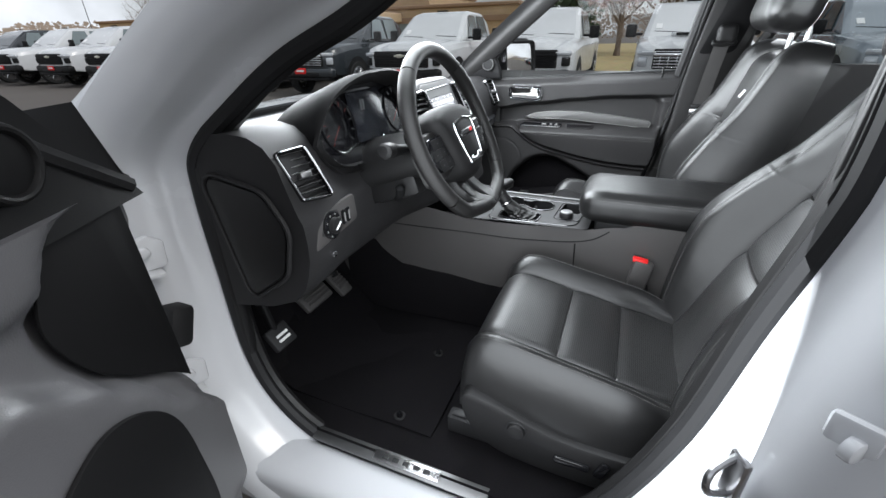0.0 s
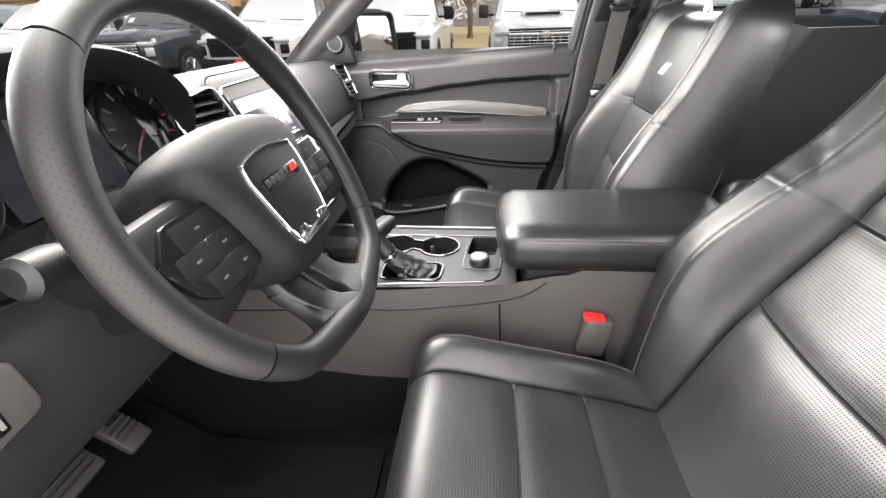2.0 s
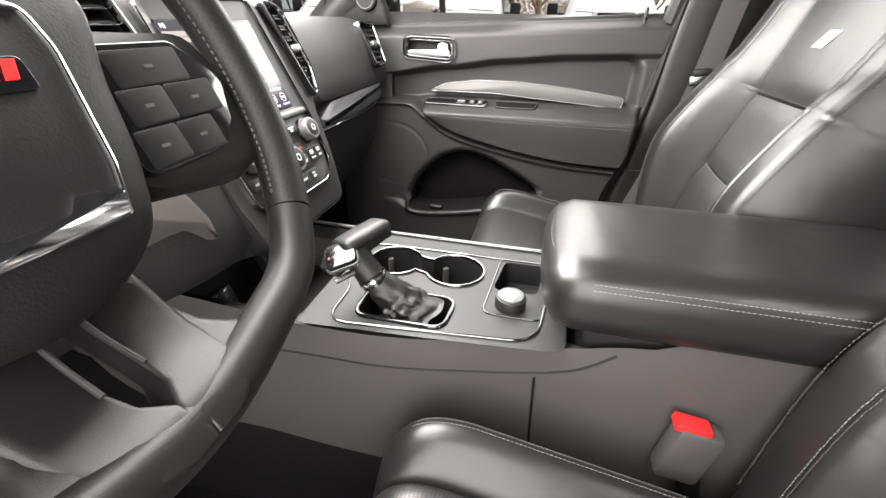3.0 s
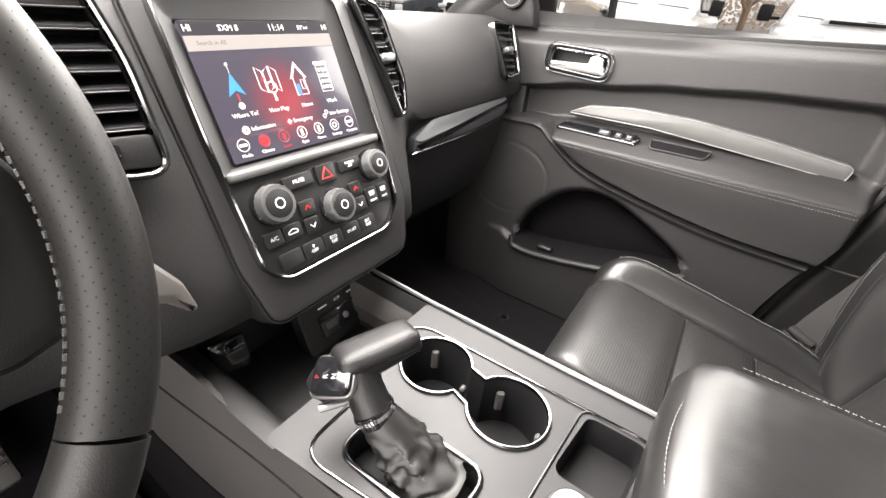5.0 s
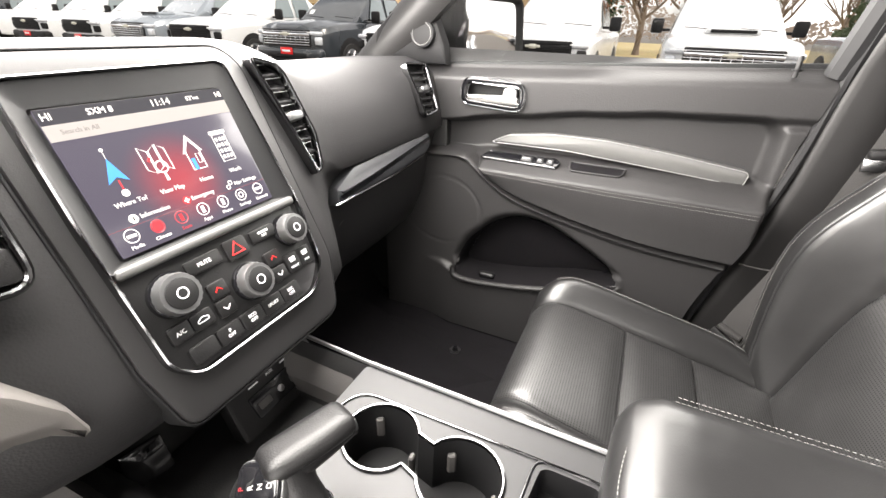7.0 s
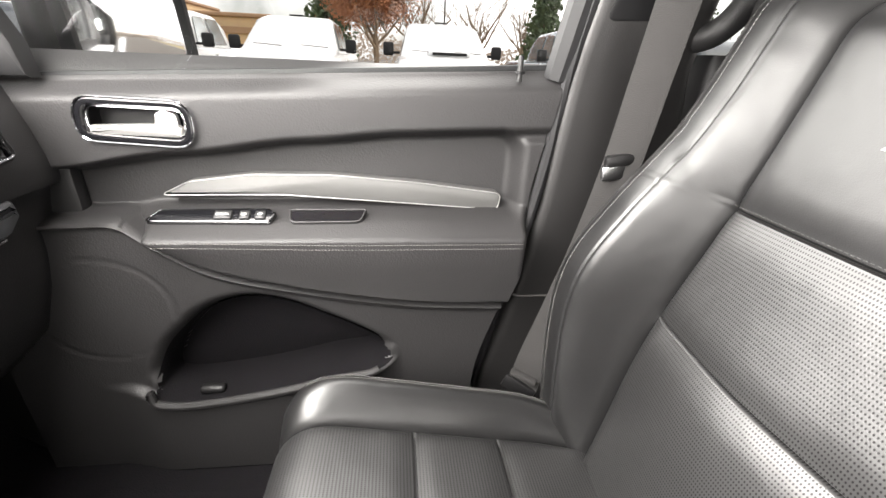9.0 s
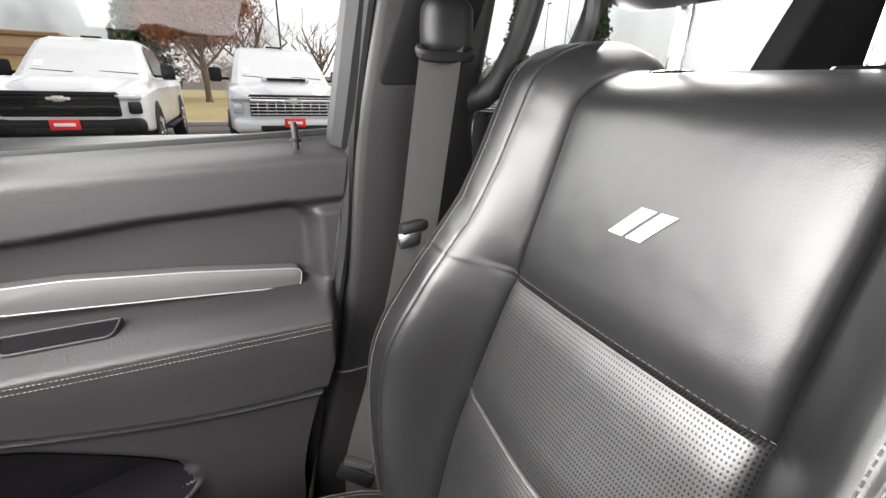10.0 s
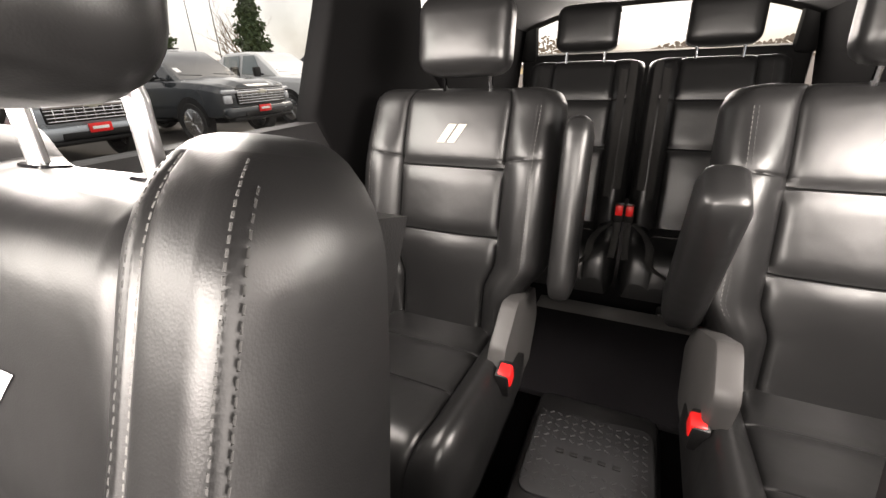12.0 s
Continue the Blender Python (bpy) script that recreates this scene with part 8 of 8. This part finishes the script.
part("name_field", box((0.026, 0.17, 0.003), (-0.773, 0.58, 0.460), 0.001, turn=(0, -6, 0)), STEEL, pl)
for k in range(5):
    part("embossed_bar", box((0.011, 0.016, 0.002), (-0.773, 0.635 - 0.027 * k, 0.462), 0.0008, turn=(0, -6, 0)), DARKSATIN, pl)
# fender edge, hinges, striker
for z in (0.992, 0.690):
    h = part("door_hinge", slab(rounded([(-0.032, -0.034), (0.030, -0.034), (0.034, 0.018), (0.010, 0.036), (-0.030, 0.030)], 0.010), 0.012, plane_at((-0.895, 1.052, z), (1, -0.35, 0), (0, 0, 1)), 0.004), WHITE, shell, "white painted door hinge")
    part("hinge_bolt", disc(0.011, 0.024, plane_at((-0.900, 1.052, z + 0.008), (1, -0.35, 0), (0, 0, 1)), 14, 0.004), WHITE, h)
    part("hinge_lip", box((0.060, 0.034, 0.008), (-0.915, 1.035, z - 0.036), 0.003, turn=(0, 6, -19)), WHITE, h)
part("wiring_boot", box((0.05, 0.05, 0.085), (-0.925, 0.985, 0.86), 0.012, turn=(0, 20, 0)), RUBBER, shell, "rubber wiring boot")
part("jamb_grommet", disc(0.011, 0.004, plane_at((-0.900, 1.0, 0.46), (0.35, -1, 0), (0, 0, 1)), 16, 0.001), DARKSATIN, shell)
stk = part("door_striker", tube(curve([(-0.870, 0.036, 0.882), (-0.897, 0.066, 0.872), (-0.903, 0.066, 0.842), (-0.880, 0.036, 0.822)], 6), 0.005, 8), STEEL, shell, "steel door striker")
part("striker_plate", box((0.03, 0.012, 0.075), (-0.876, 0.034, 0.850), 0.004, turn=(0, 0, 20)), STEEL, stk)
rh = part("rear_hinge", box((0.042, 0.012, 0.036), (-0.930, -0.015, 1.012), 0.012, turn=(0, 0, 60)), WHITE, shell, "white rear door hinge")
part("hinge_bolt", disc(0.014, 0.012, plane_at((-0.934, -0.012, 1.000), (0.8, -1, 0), (0, 0, 1)), 14, 0.004), WHITE, rh)
edge = ((0.45, 0.06), (0.60, 0.012), (0.80, -0.040), (1.0, -0.060), (1.17, -0.080), (1.30, -0.10), (1.50, -0.115), (1.68, -0.105))
part("pillar_outer_panel", sheet(lambda t, z: Vector((drv_x(z) - 0.144 - 0.01 * t, lerps(z, edge) - 0.6 * t, z)), spread(0, 1, 6), spread(0.45, 1.68, 24), lambda t, z: Vector((drv_x(z) - 0.12, lerps(z, edge) - 0.6 * t, z))), WHITE, shell, "white painted door post")
part("front_fender", box((0.10, 1.1, 0.55), (-0.93, 1.66, 0.82), 0.04, 3), WHITE, shell)
# screen pillar outside
ap = curve([(-0.86, 1.36, 1.12), (-0.845, 1.12, 1.225), (-0.805, 0.90, 1.37), (-0.76, 0.66, 1.53), (-0.72, 0.40, 1.66), (-0.69, 0.05, 1.715)], 6)
part("outer_screen_pillar", tube(ap, 0.055, 12, flat=(0.9, 1.0)), WHITE, shell)

# ---- driver's door, swung open ----
ddoor = thing("driver_door", "open driver's door with black trim and a speaker", "car door")
MDD = plane_at((-1.005, 0.872, 0), (-0.90, -0.42, 0), (0, 0, 1))
# local: u along the door away from its hinges, v up, w towards the car's tail
def dd_in(u, z):
    p = 0.02 + 0.02 * sstep(1.10, 1.13, z)
    d = inside(Vector((u, z)), DR)
    p -= 0.03 * sstep(-0.01, 0.03, d)
    lo = lerps(u, ((0, 0.785), (0.06, 0.852), (0.15, 0.955), (0.20, 1.005), (0.285, 1.060), (0.5, 1.075), (1.0, 1.07)))
    p += 0.035 * sstep(lo + 0.02, lo - 0.02, z) - 0.03 * sstep(0.60, 0.5, z)
    p += 0.012 * math.exp(-((z - lo) / 0.012) ** 2)
    return p
DR = [Vector((p.x, p.y)) for p in curve([(*q, 0) for q in ((-0.05, 1.19), (0.075, 1.200), (0.145, 1.182), (0.185, 1.13), (0.203, 1.075), (0.182, 1.012), (0.145, 0.960), (0.06, 0.887), (-0.05, 0.82))], 5, True)]
wsg2 = MDD.to_3x3() @ Vector((0, 0, 1))
sgn = 1 if wsg2.y < 0 else -1
part("door_trim", sheet(lambda u, z: MDD @ Vector((u, z, sgn * dd_in(u, z))), spread(0, 1.0, 60), spread(0.42, 1.19, 70), lambda u, z: MDD @ Vector((u, z, sgn * -0.03))), LITDOORTRIM, ddoor, "charcoal door trim, daylight on it put into the colour", smooth=60)
part("door_shell", sheet(lambda u, z: MDD @ Vector((u, z, sgn * -0.032)), spread(-0.02, 1.04, 10), spread(0.36, 1.16, 10), lambda u, z: MDD @ Vector((u, z, sgn * -0.13))), WHITE, ddoor)
MPL = MDD @ Matrix.Translation((0, 0, sgn * 0.016)) @ (Matrix.Identity(4) if sgn > 0 else Matrix.Scale(-1, 4, (0, 0, 1)))
part("recess_panel", slab([p for p in inset(DR, 0.012) if p.x > 0.0], 0.004, MPL, 0.002), MATT, ddoor, "matt black recessed panel")
MSP = MDD @ Matrix.Translation((0.160, 1.255, sgn * 0.03)) @ (Matrix.Identity(4) if sgn > 0 else Matrix.Rotation(math.pi, 4, "X"))
sp_ = part("speaker", ring(ellipse(0, 0, 0.040, 0.040, 32), 0.010, 0.012, MSP), HARD, ddoor, "round speaker")
part("speaker_mesh", disc(0.032, 0.006, MSP, 28, 0.002), MATT, sp_)
part("sail_panel", sheet(lambda u, t: MDD @ Vector((u, 1.165 + t * (0.025 + 0.155 * sstep(-0.03, 0.16, u)), sgn * (0.03 - 0.02 * t))), spread(-0.02, 0.5, 14), spread(0, 1, 6), lambda u, t: MDD @ Vector((u, 1.17 + t * 0.12, sgn * -0.02))), MATT, ddoor)
for k in range(2):
    part("frame_rail", tube([MDD @ Vector((-0.03 + 0.02 * k, 1.18, sgn * (0.0 + 0.02 * k))), MDD @ Vector((0.25, 1.35, sgn * (-0.01 + 0.02 * k))), MDD @ Vector((0.6, 1.52, sgn * -0.02))], 0.012, 8), RUBBER if k else HARD, ddoor)
pk_o = [Vector((p.x, p.y)) for p in curve([(*q, 0) for q in ((0.11, 0.62), (0.105, 0.777), (0.125, 0.880), (0.183, 0.943), (0.254, 0.955), (0.34, 0.90), (0.40, 0.75), (0.36, 0.60), (0.22, 0.54))], 6, True)]
MPK = MDD @ Matrix.Translation((0, 0, sgn * 0.058)) @ (Matrix.Identity(4) if sgn > 0 else Matrix.Scale(-1, 4, (0, 0, 1)))
part("speaker_grille", slab(pk_o, 0.006, MPK, 0.003), MATT, ddoor, "large lower speaker grille")
